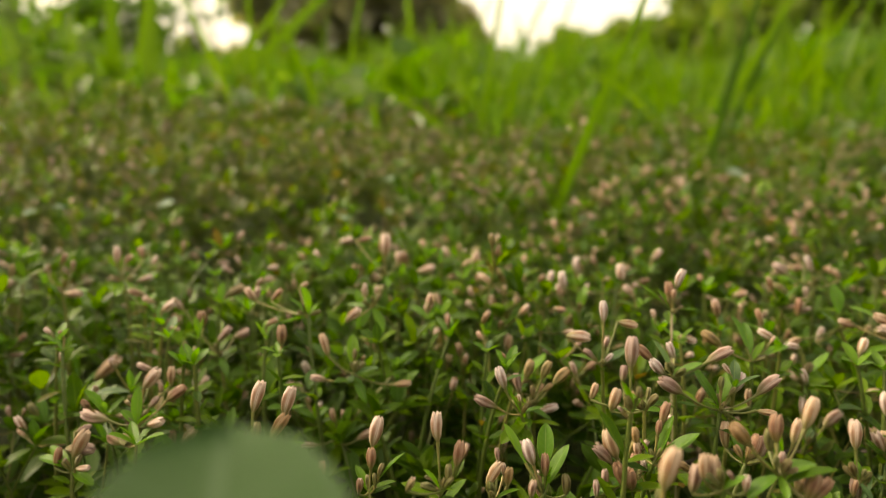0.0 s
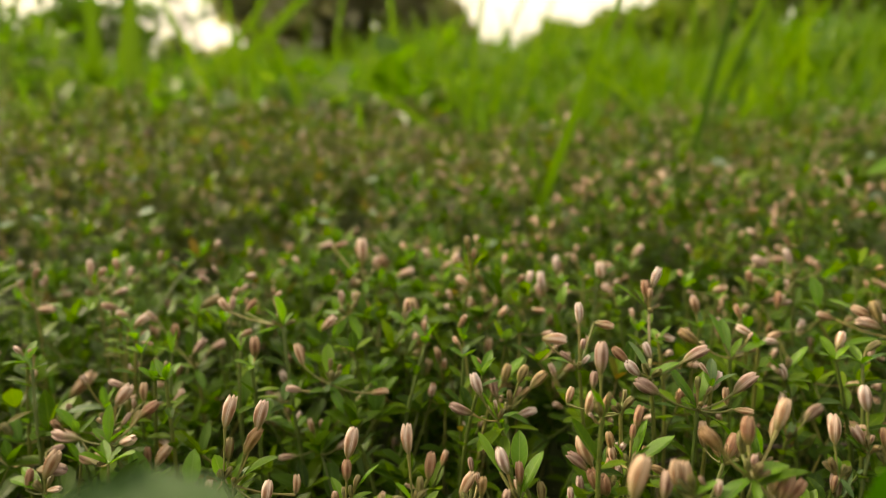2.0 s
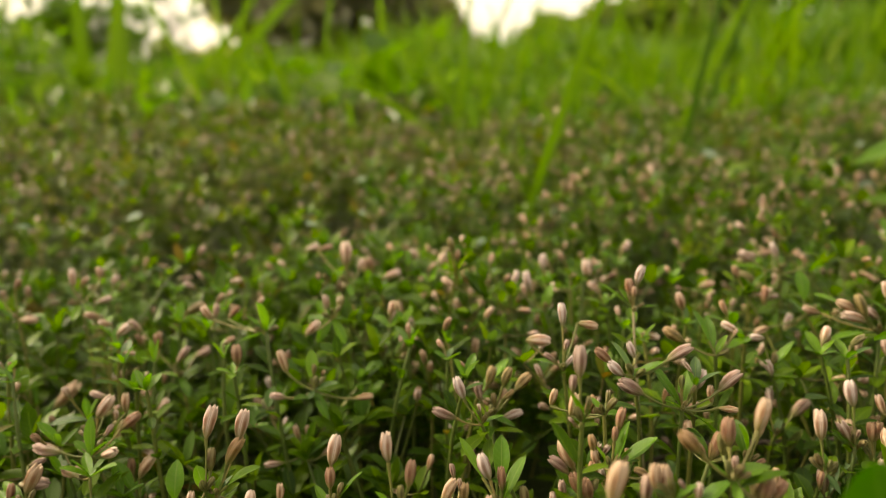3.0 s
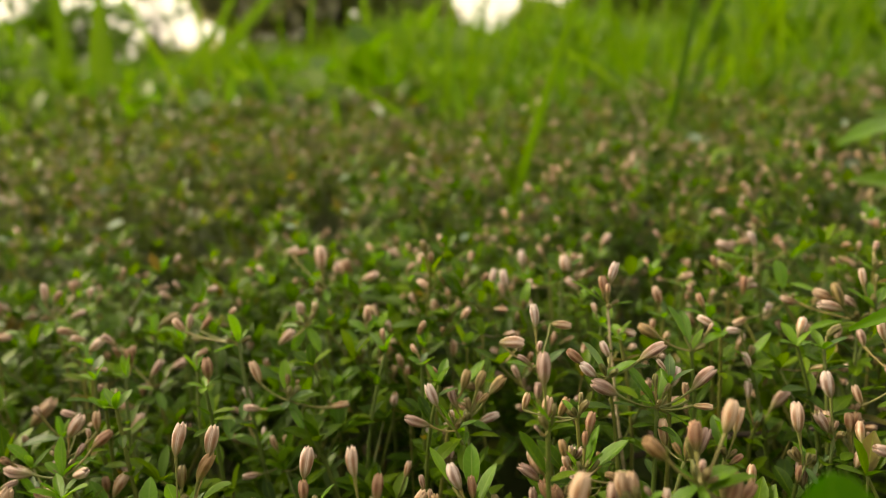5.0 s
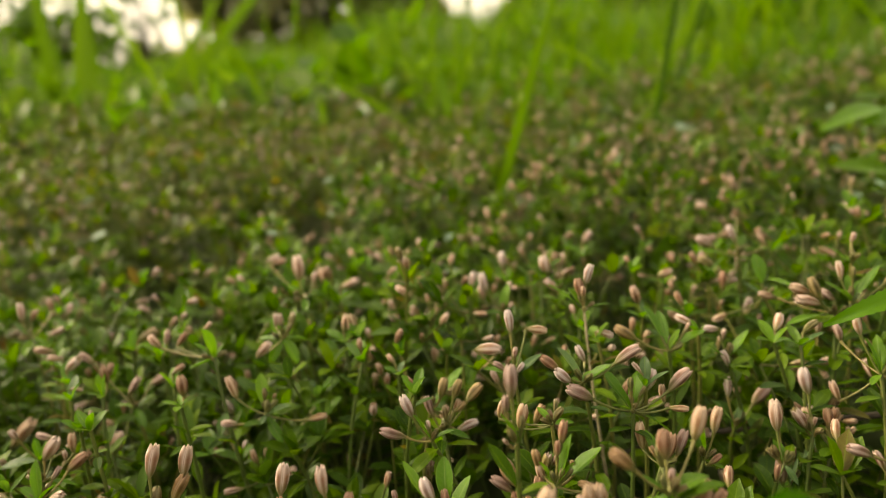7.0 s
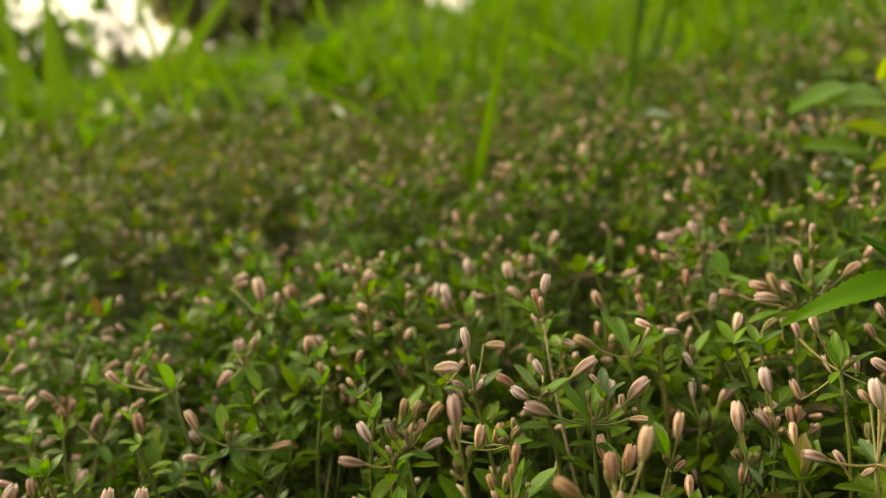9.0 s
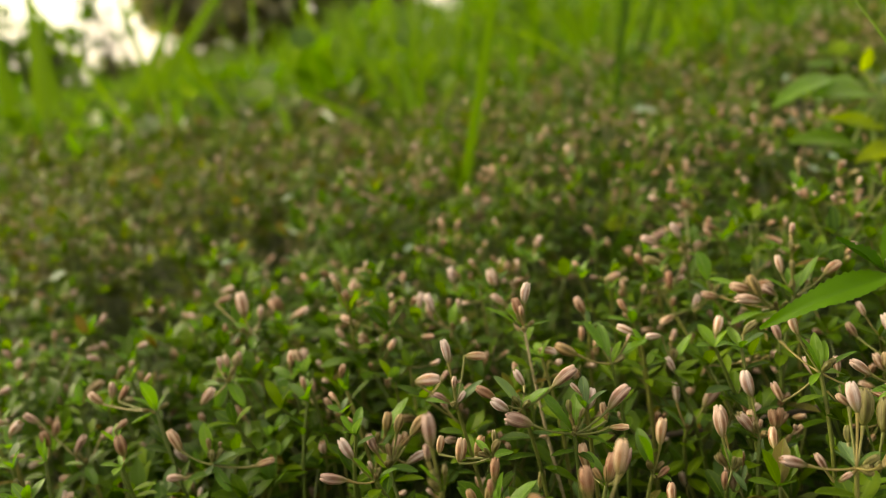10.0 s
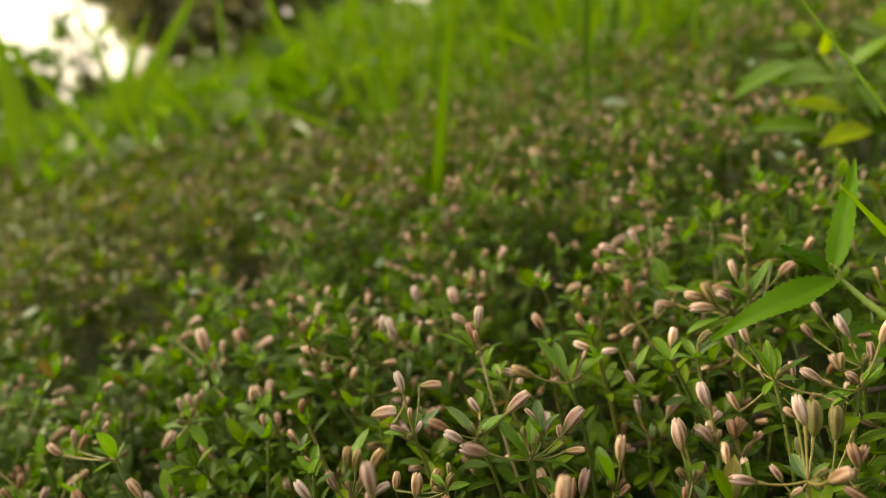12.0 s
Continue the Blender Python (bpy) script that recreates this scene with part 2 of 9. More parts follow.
def plain(name, a, b, scale, rough, relief=0.4, distance=0.0003, vary=0.5):
    """Two mottled colours with relief, shifted a little from piece to piece."""
    m, nodes, links, bsdf = material(name)
    n = texture(nodes, links, scale, 5.0, 0.62)
    r = piece_random(nodes, links)
    f = math_node(nodes, links, "ADD", math_node(nodes, links, "MULTIPLY", n, 1.0 - vary * 0.5), math_node(nodes, links, "MULTIPLY", math_node(nodes, links, "SUBTRACT", r, 0.4), vary))
    links.new(ramp(nodes, links, f, [(0.3, a), (0.7, b)]), bsdf.inputs["Base Color"])
    bsdf.inputs["Roughness"].default_value = rough
    bump(nodes, links, bsdf, n, relief, distance)
    return m


STEM = plain("herb_stem", (0.05, 0.08, 0.01), (0.13, 0.125, 0.028), 900.0, 0.5)
STALK = plain("flower_stalk", (0.1, 0.115, 0.025), (0.22, 0.165, 0.06), 900.0, 0.5)
DRY_STEM = plain("dry_herb_stem", (0.17, 0.14, 0.07), (0.36, 0.3, 0.21), 900.0, 0.6)
WEED_STEM = plain("weed_stem", (0.084, 0.15, 0.018), (0.15, 0.198, 0.036), 300.0, 0.45)
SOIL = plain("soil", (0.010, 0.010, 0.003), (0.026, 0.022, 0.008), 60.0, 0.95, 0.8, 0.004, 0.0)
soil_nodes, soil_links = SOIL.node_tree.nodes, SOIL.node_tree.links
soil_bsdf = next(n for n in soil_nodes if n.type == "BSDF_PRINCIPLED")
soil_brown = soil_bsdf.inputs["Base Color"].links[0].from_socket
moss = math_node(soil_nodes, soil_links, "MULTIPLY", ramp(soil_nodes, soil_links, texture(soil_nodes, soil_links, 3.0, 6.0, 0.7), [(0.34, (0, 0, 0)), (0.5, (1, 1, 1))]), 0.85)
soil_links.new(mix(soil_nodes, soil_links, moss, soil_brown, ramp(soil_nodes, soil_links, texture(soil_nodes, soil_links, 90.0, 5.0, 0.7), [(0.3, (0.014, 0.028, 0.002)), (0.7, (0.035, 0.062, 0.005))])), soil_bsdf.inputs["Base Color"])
BARK = plain("bark", (0.05, 0.04, 0.03), (0.12, 0.1, 0.08), 9.0, 0.9, 0.8, 0.02)
TWIG = plain("dry_twig", (0.03, 0.022, 0.018), (0.08, 0.06, 0.045), 700.0, 0.8)
MATS = [LEAF, LEAF_UNDER, STEM, STALK, BUD]
M_LEAF, M_UNDER, M_STEM, M_STALK, M_BUD = range(5)


# ---- shapes: each is (vertices, quads, uv, material index of each quad) ----
def grid_quads(nu, nv, closed=False):
    i, j = np.meshgrid(np.arange(nu - 1), np.arange(nv - 1), indexing="ij")
    a = (i * nv + j).ravel()
    return np.stack([a, a + nv, a + nv + 1, a + 1], 1)


def join(shapes):
    vs, qs, us, ms, n = [], [], [], [], 0
    for v, q, u, m in shapes:
        vs.append(v), qs.append(q + n), us.append(u), ms.append(m)
        n += len(v)
    return np.concatenate(vs), np.concatenate(qs), np.concatenate(us), np.concatenate(ms)


def tube(points, radii, n=6, mat=M_STEM):
    """A round stem along points; the last ring closes to a small tip."""
    p = np.asarray(points, float)
    r = np.broadcast_to(np.asarray(radii, float), len(p))
    d = np.gradient(p, axis=0)
    d /= np.linalg.norm(d, axis=1)[:, None] + 1e-12
    side = np.cross(d, np.array([0.31, 0.87, 0.38]))
    side /= np.linalg.norm(side, axis=1)[:, None] + 1e-12
    up = np.cross(side, d)
    a = np.linspace(0, 2 * np.pi, n + 1)
    v = p[:, None] + r[:, None, None] * (np.cos(a)[None, :, None] * side[:, None] + np.sin(a)[None, :, None] * up[:, None])
    uv = np.stack(np.meshgrid(np.linspace(0, 1, len(p)), a / (2 * np.pi), indexing="ij")[::-1], -1)
    q = grid_quads(len(p), n + 1)
    return v.reshape(-1, 3), q, uv.reshape(-1, 2), np.full(len(q), mat)


def hairs(line, radius, count, rng, length=0.0006, mat=M_STEM):
    """Short stiff hairs standing off a stem."""
    p = np.asarray(line, float)
    out = []
    for i in range(count):
        f = rng.uniform(0.35, 0.99) * (len(p) - 1)
        k = int(f)
        at = p[k] + (p[k + 1] - p[k]) * (f - k)
        a = rng.uniform(0, 6.28)
        d = np.array([math.cos(a), math.sin(a), rng.uniform(-0.1, 0.5)])
        out.append(tube([at + d * radius * 0.7, at + d * (radius + length * rng.uniform(0.5, 1.0))], [0.00006, 0.00002], 3, mat))
    return join(out)


def curve_points(a, b, bend, n=6):
    """A smooth line from a to b that bows by bend."""
    t = np.linspace(0, 1, n)[:, None]
    a, b, bend = (np.asarray(x, float) for x in (a, b, bend))
    return a * (1 - t) + b * t + bend * (4 * t * (1 - t))


def leaf_shape(rng, width=0.36, nu=5, nv=9, droop=0.15, fold=0.25, thick=0.02, peak=0.55, twist=0.1, mat=M_LEAF, under=M_UNDER, teeth=0, tooth=0.0, blunt=0.8, taper=0.0, ruffle=0.03):
    """A leaf of unit length along y, its face to z; thick: with an underside of its own."""
    v = np.linspace(0, 1, nv)
    prof = width * 0.5 * np.clip(np.sin(np.pi * v ** (0.8 / peak * 0.55)) ** blunt, 0, 1) * (1 - v) ** taper * (1 + taper) + 0.012
    prof[0] = 0.03
    if teeth:
        prof = prof * (1 + tooth * (0.5 - (v * teeth) % 1.0))
    u = np.linspace(-1, 1, nu)
    x = u[:, None] * prof[None]
    ph = rng.uniform(0, 6.28)
    z = fold * np.abs(x) - droop * v[None] ** 2 + ruffle * np.sin((5 + 90 * (ruffle - 0.03)) * v[None] + ph) * u[:, None] * width + twist * v[None] * x
    y = np.broadcast_to(v[None], x.shape) - 0.05 * droop * v[None] ** 2
    top = np.stack([x, y, z], -1).reshape(-1, 3)
    uv = np.stack(np.meshgrid((u + 1) / 2, v, indexing="ij"), -1).reshape(-1, 2)
    q = grid_quads(nu, nv)
    shapes = [(top, q, uv, np.full(len(q), mat))]
    if thick:
        low = top - np.array([0, 0, 1.0]) * (thick * (1 - np.abs(np.repeat(u, nv)) ** 3))[:, None]
        shapes.append((low, q[:, ::-1], uv, np.full(len(q), under)))
    return join(shapes)


def bud_shape(rng, na=20, nz=9, width=0.42, gape=0.0, plump=0.5):
    """A closed flower bud of unit length along z: five overlapping tepals with grooves between and parted tips."""
    z = np.linspace(0, 1, nz) ** 0.9
    z = np.append(z[:-1], [0.955, 1.0]) if nz > 6 else z
    nz = len(z)
    wide = 0.5 if plump > 0.5 else 0.58
    prof = width * 0.5 * np.interp(z, [0, 0.08, 0.22, wide, 0.7, 0.85, 0.95, 1.0], [0.2, 0.46, 0.76, 1.0, 0.98, 0.85, 0.64 + 0.1 * gape, 0.42 + 0.22 * gape])
    a = np.linspace(0, 2 * np.pi, na + 1)
    lobe = np.abs(((a / (2 * np.pi) * 5) % 1.0) - 0.5) * 2
    depth = 0.13 * np.clip((lobe - 0.5) / 0.5, 0, 1) ** 2
    jit = 1 + 0.05 * np.sin(a * 5 / 2 + rng.uniform(0, 6))
    jit[-1] = jit[0]
    r = prof[:, None] * (1 - depth[None] * np.clip(z * 3, 0, 1)[:, None]) * jit[None]
    zz = z[:, None] - (0.07 + 0.08 * gape) * (lobe ** 2)[None] * (z ** 6)[:, None]
    bow = 0.05 * rng.uniform(-1, 1)
    v = np.stack([r * np.cos(a)[None] + bow * np.sin(np.pi * z)[:, None], r * np.sin(a)[None], zz + 0 * r], -1)
    uv = np.stack([np.broadcast_to((a / (2 * np.pi) * 5)[None], r.shape), np.broadcast_to(z[:, None], r.shape)], -1)
    q = grid_quads(nz, na + 1)[:, ::-1]
    inner = v[-1] * np.array([0.35, 0.35, 1]) - np.array([0, 0, 0.07])
    cap = (np.concatenate([v[-1], inner]), grid_quads(2, na + 1)[:, ::-1], np.concatenate([uv[-1], uv[-1]]), np.full(na, M_BUD))
    return join([(v.reshape(-1, 3), q, uv.reshape(-1, 2), np.full(len(q), M_BUD)), cap])


def moved(shape, m):
    """A shape under a 4 x 4 matrix."""
    m = np.asarray(m, float)
    return shape[0] @ m[:3, :3].T + m[:3, 3], shape[1], shape[2], shape[3]


def aim_y(at, tip, normal=(0, 0, 1), width=None):
    """The matrix that lays a leaf from at to tip, its face towards normal."""
    at, d = Vector(at), Vector(tip) - Vector(at)
    size = d.length
    y = d.normalized()
    x = y.cross(Vector(normal))
    if x.length < 1e-4:
        x = y.cross(Vector((0.3, 0.2, 0.9)))
    x.normalize()
    z = x.cross(y)
    w = size if width is None else width
    m = Matrix((x * w, y * size, z * (size + w) / 2)).transposed().to_4x4()
    m.translation = at
    return m


def aim_z(at, tip, width=1.0, spin=0.0):
    """The matrix that stands a bud from at to tip."""
    d = Vector(tip) - Vector(at)
    m = d.to_track_quat("Z", "Y").to_matrix().to_4x4() @ Matrix.Rotation(spin, 4, "Z")
    return Matrix.Translation(at) @ m @ Matrix.Diagonal((d.length * width, d.length * width, d.length, 1))


def mesh_of(name, shape, mats=MATS, smooth=True):
    v, q, uv, mi = shape
    me = bpy.data.meshes.new(name)
    me.vertices.add(len(v))
    me.vertices.foreach_set("co", np.ascontiguousarray(v, np.float32).ravel())
    me.loops.add(4 * len(q))
    me.loops.foreach_set("vertex_index", np.ascontiguousarray(q, np.int32).ravel())
    me.polygons.add(len(q))
    me.polygons.foreach_set("loop_start", np.arange(0, 4 * len(q), 4, dtype=np.int32))
    for m in mats:
        me.materials.append(m)
    me.polygons.foreach_set("material_index", np.ascontiguousarray(mi, np.int32))
    me.polygons.foreach_set("use_smooth", np.full(len(q), smooth))
    layer = me.uv_layers.new(name="UVMap")
    layer.data.foreach_set("uv", np.ascontiguousarray(uv[q.ravel()], np.float32).ravel())
    me.update(calc_edges=True)
    return me


def empty(name, x, y, z, label, category, group=""):
    e = new(name)
    e.empty_display_size = 0.005
    e.matrix_world = Matrix.Translation((x, y, z))
    return tagged(e, label, category, group)


def part(name, mesh, parent, m=None, label=""):
    """One mesh object under a thing; m is its place in the world."""
    ob = new(name, mesh)
    ob.parent = parent
    ob.matrix_parent_inverse = Matrix.Translation(-parent.location) if parent.parent is None else Matrix.Identity(4)
    if m is not None:
        ob.matrix_basis = m
    return tagged(ob, label)


RNG = np.random.default_rng(7)
SOIL_Z = -0.010


def mat_height(x, y):
    """How high the carpet of herbs stands over the soil."""
    return (0.037 + 0.008 * np.sin(x * 41 + 1.0) * np.cos(y * 37 + 0.4) + 0.011 * np.sin(x * 137 - y * 83) * np.sin(y * 121 + x * 31) + 0.011 * np.clip((y - 0.24) / 0.15, 0, 1) + 0.02 * np.clip(x, -0.1, 0.3) * np.exp(-y)
            + 0.05 * np.clip((y - 0.35) / 0.6, 0, 1) * np.clip((-x / np.maximum(y, 0.05) + 0.12) / 0.4, 0, 1)
            + 0.010 * np.sin(x * 63 + 2.1 + 5 * y) * np.sin(y * 52 - 9 * x + 0.7) * np.clip((y - 0.2) / 0.1, 0, 1)
            - 0.024 * np.exp(-(((x + 0.085) / 0.028) ** 2 + ((y - 0.285) / 0.035) ** 2)))


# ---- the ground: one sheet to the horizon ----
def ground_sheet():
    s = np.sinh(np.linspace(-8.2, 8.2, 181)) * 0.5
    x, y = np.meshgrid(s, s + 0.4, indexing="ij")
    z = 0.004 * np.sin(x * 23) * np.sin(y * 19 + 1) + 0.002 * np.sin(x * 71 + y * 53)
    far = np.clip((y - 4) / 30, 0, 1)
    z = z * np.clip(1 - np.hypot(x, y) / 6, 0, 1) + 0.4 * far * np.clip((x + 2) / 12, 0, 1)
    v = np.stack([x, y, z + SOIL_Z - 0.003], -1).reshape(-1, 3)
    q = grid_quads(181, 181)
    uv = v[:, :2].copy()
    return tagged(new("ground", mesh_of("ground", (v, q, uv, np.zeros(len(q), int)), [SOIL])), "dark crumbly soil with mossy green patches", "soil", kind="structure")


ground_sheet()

# ---- templates ----
BUD_SHAPES = [bud_shape(RNG, 30, 10, w, g, p) for w, g, p in ((0.42, 0.7, 0.6), (0.38, 0.4, 0.4), (0.45, 0.1, 0.6), (0.39, 1.0, 0.4), (0.42, 0.3, 0.6), (0.48, 0.6, 0.6))]
BUD_MESHES = [mesh_of("bud", s) for s in BUD_SHAPES]
for tint, a, b in ((BUD_GREEN, 2, 4), (BUD_ORANGE, 5, 3), (BUD_WHITE, 3, 0)):
    for k in (a, b):
        BUD_MESHES.append(mesh_of("bud", BUD_SHAPES[k], [LEAF, LEAF_UNDER, STEM, STALK, tint]))
for tint in BUD_TINTS:
    for s in BUD_SHAPES:
        BUD_MESHES.append(mesh_of("bud", s, [LEAF, LEAF_UNDER, STEM, STALK, tint]))
LEAF_SHAPES = [leaf_shape(RNG, w, 5, 10, d, f, 0.0, p, blunt=b) for w, d, f, p, b in ((0.29, 0.1, 0.4, 0.38, 0.7), (0.33, 0.2, 0.3, 0.37, 0.65), (0.26, -0.05, 0.45, 0.4, 0.75), (0.31, 0.22, 0.3, 0.38, 0.7), (0.36, 0.1, 0.35, 0.36, 0.6))]
LEAF_MESHES = [mesh_of("leaf", s) for s in LEAF_SHAPES]
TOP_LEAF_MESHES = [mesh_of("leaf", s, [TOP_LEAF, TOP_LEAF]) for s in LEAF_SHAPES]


def sprig(top, base, leaves, buds, label="", lower=(), thick=0.45, group="herb sprigs of the carpet", dry=False):
    """One sprig, in millimetres. top: its upper node; base: where it meets the soil; leaves: tips from the node, and width; buds: foot and tip from the node; lower: height share and tip of the leaves down the stem."""
    k = 0.001
    top, base = Vector(top) * k, Vector((base[0], base[1], 1000 * SOIL_Z)) * k
    thing = empty("herb_sprig", base.x, base.y, base.z, label or "low herb sprig with green leaves and pinkish buds", "herb", group)
    bow = Vector((RNG.uniform(-3, 3), RNG.uniform(-3, 3), 2)) * k
    line = curve_points(base, top, bow, 8)
    part("stem", mesh_of("stem", join([tube(line, np.linspace(thick * 1.2, thick * 0.8, 8) * k, 8), hairs(line, thick * k, 60, RNG)]), [DRY_STEM if dry else STEM] * 3), thing, label="pale dry stem" if dry else "")
    for i, (x, y, z, w) in enumerate(leaves):
        tip = top + Vector((x, y, z)) * k
        n = Vector((-x * 0.6, -y * 0.6, 4 + abs(z) * 0.2)) + Vector(RNG.uniform(-1, 1, 3))
        foot, long = top, (tip - top).length
        if long > 0.0085:
            foot = tip - (tip - top) * (0.0075 / long)
            part("leaf_stalk", mesh_of("leaf_stalk", tube(curve_points(top, foot, (0, 0, 0), 4), 0.0003, 6)), thing)
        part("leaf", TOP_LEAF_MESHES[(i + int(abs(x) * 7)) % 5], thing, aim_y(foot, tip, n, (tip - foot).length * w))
    for i, (f, x, y, z, w) in enumerate(lower):
        at = Vector(line[0]).lerp(Vector(line[-1]), f) + bow * (4 * f * (1 - f))
        tip = at + Vector((x, y, z)) * k
        part("leaf", LEAF_MESHES[(i + int(abs(y) * 7)) % 5], thing, aim_y(at, tip, Vector((-x * 0.6, -y * 0.6, 4)), (tip - at).length * w))
    for i, (fx, fy, fz, tx, ty, tz, kind) in enumerate(buds):
        foot, tip = top + Vector((fx, fy, fz)) * k, top + Vector((tx, ty, tz)) * k
        holder = thing
        if (foot - top).length > 0.0006:
            sag = Vector((0, 0, -0.0006))
            holder = part("flower_stalk", mesh_of("flower_stalk", tube(curve_points(top, foot, sag, 6), [0.00024, 0.0002, 0.00019, 0.0002, 0.00022, 0.00036], 7, M_STALK)), thing)
        part("bud", BUD_MESHES[kind], holder, aim_z(foot, tip, 1.0, i * 1.3))
    return thing


# ---- the sprigs nearest the lens, one by one ----
sprig((-64.5, 125.5, 30.4), (-59.7, 121.8),
      [(-0.13, 2.1, 7.9, 1), (-3.4, 0.9, 3.3, 1), (4.2, -0.85, 4.8, 1)],
      [(-6.3, 0.42, 1, -12.8, 2.6, 1.5, 24), (2.7, -1, 0.56, 7.1, -3.4, 3, 13), (5.3, 3.1, 4, 9.1, 4.7, 6.7, 32), (1, 3.6, 1.9, 2.6, 5.2, 4.1, 27), (0, -1.4, -4.9, -2.5, -2.3, -1, 46), (-0.83, 0.11, 0.4, -2.7, 0.35, 1.6, 7), (-0.07, 0.42, 0.5, -0.32, 2, 2.6, 7), (0.28, 0.81, 0.45, 1, 3, 2, 6)], lower=[(0.76, 3.4, 2.1, 3.5, 0.93), (0.84, -5.6, 2.5, 0.88, 0.93), (0.76, -4.5, 3.7, 2.4, 1.1), (0.82, 4.4, -1.3, 3, 0.99), (0.62, 7.6, 0.07, 2.1, 1.2), (0.47, -4.1, -2.4, 3.9, 1.1), (0.94, -2.8, 2.8, 2.7, 0.96), (0.83, -3, -3.2, 3.4, 0.97), (0.88, 2.7, -4.9, 3.9, 1), (0.9, 0.39, -7.5, 0.7, 1)])
sprig((-66, 130.4, 31.6), (-66.6, 125.2),
      [(5.9, 3.3, -2.9, 1), (3.1, 1.9, -4.7, 1)],
      [(0.8, 1.1, 4.3, 4.1, 2.2, 8.6, 17), (6, 3, 4, 6.1, 4.1, 8.2, 42), (1.4, 5.8, 6.3, -2.6, 6.2, 7.8, 25), (2.8, 4.5, 1.5, 2.7, 5.1, 3.8, 2), (-0.73, 0.09, 0.3, -3.3, 0.41, 1.7, 7), (-0.54, -0.22, 1, -1.8, -0.74, 3.6, 7), (0.09, -0.21, 0.48, 0.47, -1.1, 2.8, 7)], lower=[(0.54, 3.3, -1.8, 3.6, 1.2), (0.87, -3, -3, 5.1, 1.1), (0.55, 5.4, 1.9, 0.44, 0.96), (0.71, 3, -3.7, 1.3, 1.2), (0.74, 6.7, -1.5, 1.3, 1.1), (0.76, 6.2, 2.1, 2.2, 1.1), (0.56, -2.7, -4.8, 3, 1), (0.86, 3.9, 3.9, 2.9, 1), (0.84, 6.2, 0.77, 1.2, 1), (0.63, -5.3, 4.9, 2.7, 1)])
sprig((-97, 160.7, 18.8), (-100.5, 158.6),
      [(-5.1, 1.8, 6.7, 1), (-1.4, 3.3, 12.7, 0.6), (3.3, 2.8, 7, 1.4), (11, 4.3, 0.96, 1.3), (6, 0.32, 1.5, 1)],
      [(3.7, 1.1, 4.4, 10.4, 2.7, 10.7, 45), (-3.2, 1.8, 6.7, -4.5, 2.3, 8.7, 6), (9.2, -1.2, -4.3, 12.7, -1.5, -5.4, 5), (0.07, -0.7, 0.72, 0.22, -2.3, 2.7, 7), (-0.29, 0.11, 0.75, -1.3, 0.49, 3.7, 6), (0.8, 0, 0.59, 2.8, 0, 2.4, 6)], lower=[(0.62, -2.6, 3.9, 2.7, 1.1), (0.66, -3.9, -2.2, 1.9, 1.1), (0.66, 3.9, 2.4, 2.3, 1.1), (0.58, -1.7, 3, 3.9, 0.94), (0.73, -1, 5.5, 1.1, 1.2), (0.92, 3.5, 3.5, 3.4, 1.2), (0.48, 2.8, 3.5, 4.5, 1.1), (0.74, 2.2, 4.2, 5.4, 0.9), (0.58, 4, 1.7, 4.1, 1.1), (0.61, -3.6, 2.5, 3.2, 1)])
sprig((-75.9, 119.5, 23.2), (-80.9, 117.1),
      [(-8, 2.9, 3, 1), (-6.3, 4.2, 4, 1), (5.7, -3.2, 0, 1)],
      [(0.11, 0.72, 2.8, 3, 2.1, 8.3, 42), (-4.2, 1.1, 0.26, -3.3, 2.2, 4.3, 31), (-3.2, 3.9, 2.8, 3, 3.8, 2.9, 26), (1.3, -0.79, 1.2, 4.6, -1.6, 2, 15), (-2.9, 7.5, 4.8, 0.23, 8.7, 5.5, 28), (0.22, 0.68, 0.62, 0.82, 2.5, 2.6, 7), (-0.51, 0.16, 0.73, -1.7, 0.54, 2.7, 7), (-0.37, -0.19, 0.64, -1.4, -0.72, 2.7, 7)], lower=[(0.74, -3.2, -5.3, 4.4, 1.1), (0.78, -2.3, -4, 3.2, 1.1), (0.9, -4, 0.51, 2.1, 1.1), (0.83, -3.5, -4.4, 1.9, 0.92), (0.52, 3.3, -3.7, 5.8, 0.93), (0.65, 4.5, -3.6, 1.4, 1.1), (0.83, 2.7, 4.4, 3.5, 0.9), (0.75, 2.1, -5.2, 2.3, 0.98), (0.54, 3.5, -3, 2.5, 1.1), (0.78, 6.1, -4.4, 0.92, 1.2)])
sprig((-56.7, 125.9, 17.7), (-59.8, 124.4),
      [(-4.4, 2.5, 9.5, 1.1), (0.07, 3.9, 2.9, 1), (-2.9, 0.82, 3, 1)],
      [(-3.4, 5.2, 3.8, -3.5, 6.2, 7.8, 34), (0, 1.5, 5.7, 3.4, 2.7, 10.3, 42), (0.6, 0, 0.91, 1.7, 0.11, 2.9, 7), (-0.47, 0.34, 0.42, -1.9, 1.4, 2, 6), (0.98, -0.38, 0.47, 2.5, -0.95, 1.5, 7)], lower=[(0.53, -7, 3.1, 1.3, 0.9), (0.59, 4.6, -6.2, 1.7, 0.96), (0.56, -3.7, -2.7, 4.2, 1.2), (0.93, -5.4, 1.2, 4.8, 1), (0.72, -4.9, -4, 1.1, 1.2), (0.62, 3.2, -2.1, 2.6, 0.94), (0.73, 3, 3.6, 5.5, 1), (0.48, -5.8, -0.35, 4.6, 0.96), (0.86, 3.5, -3.8, 3.5, 1.1), (0.55, -0.65, -6.2, 1.3, 1.2)])
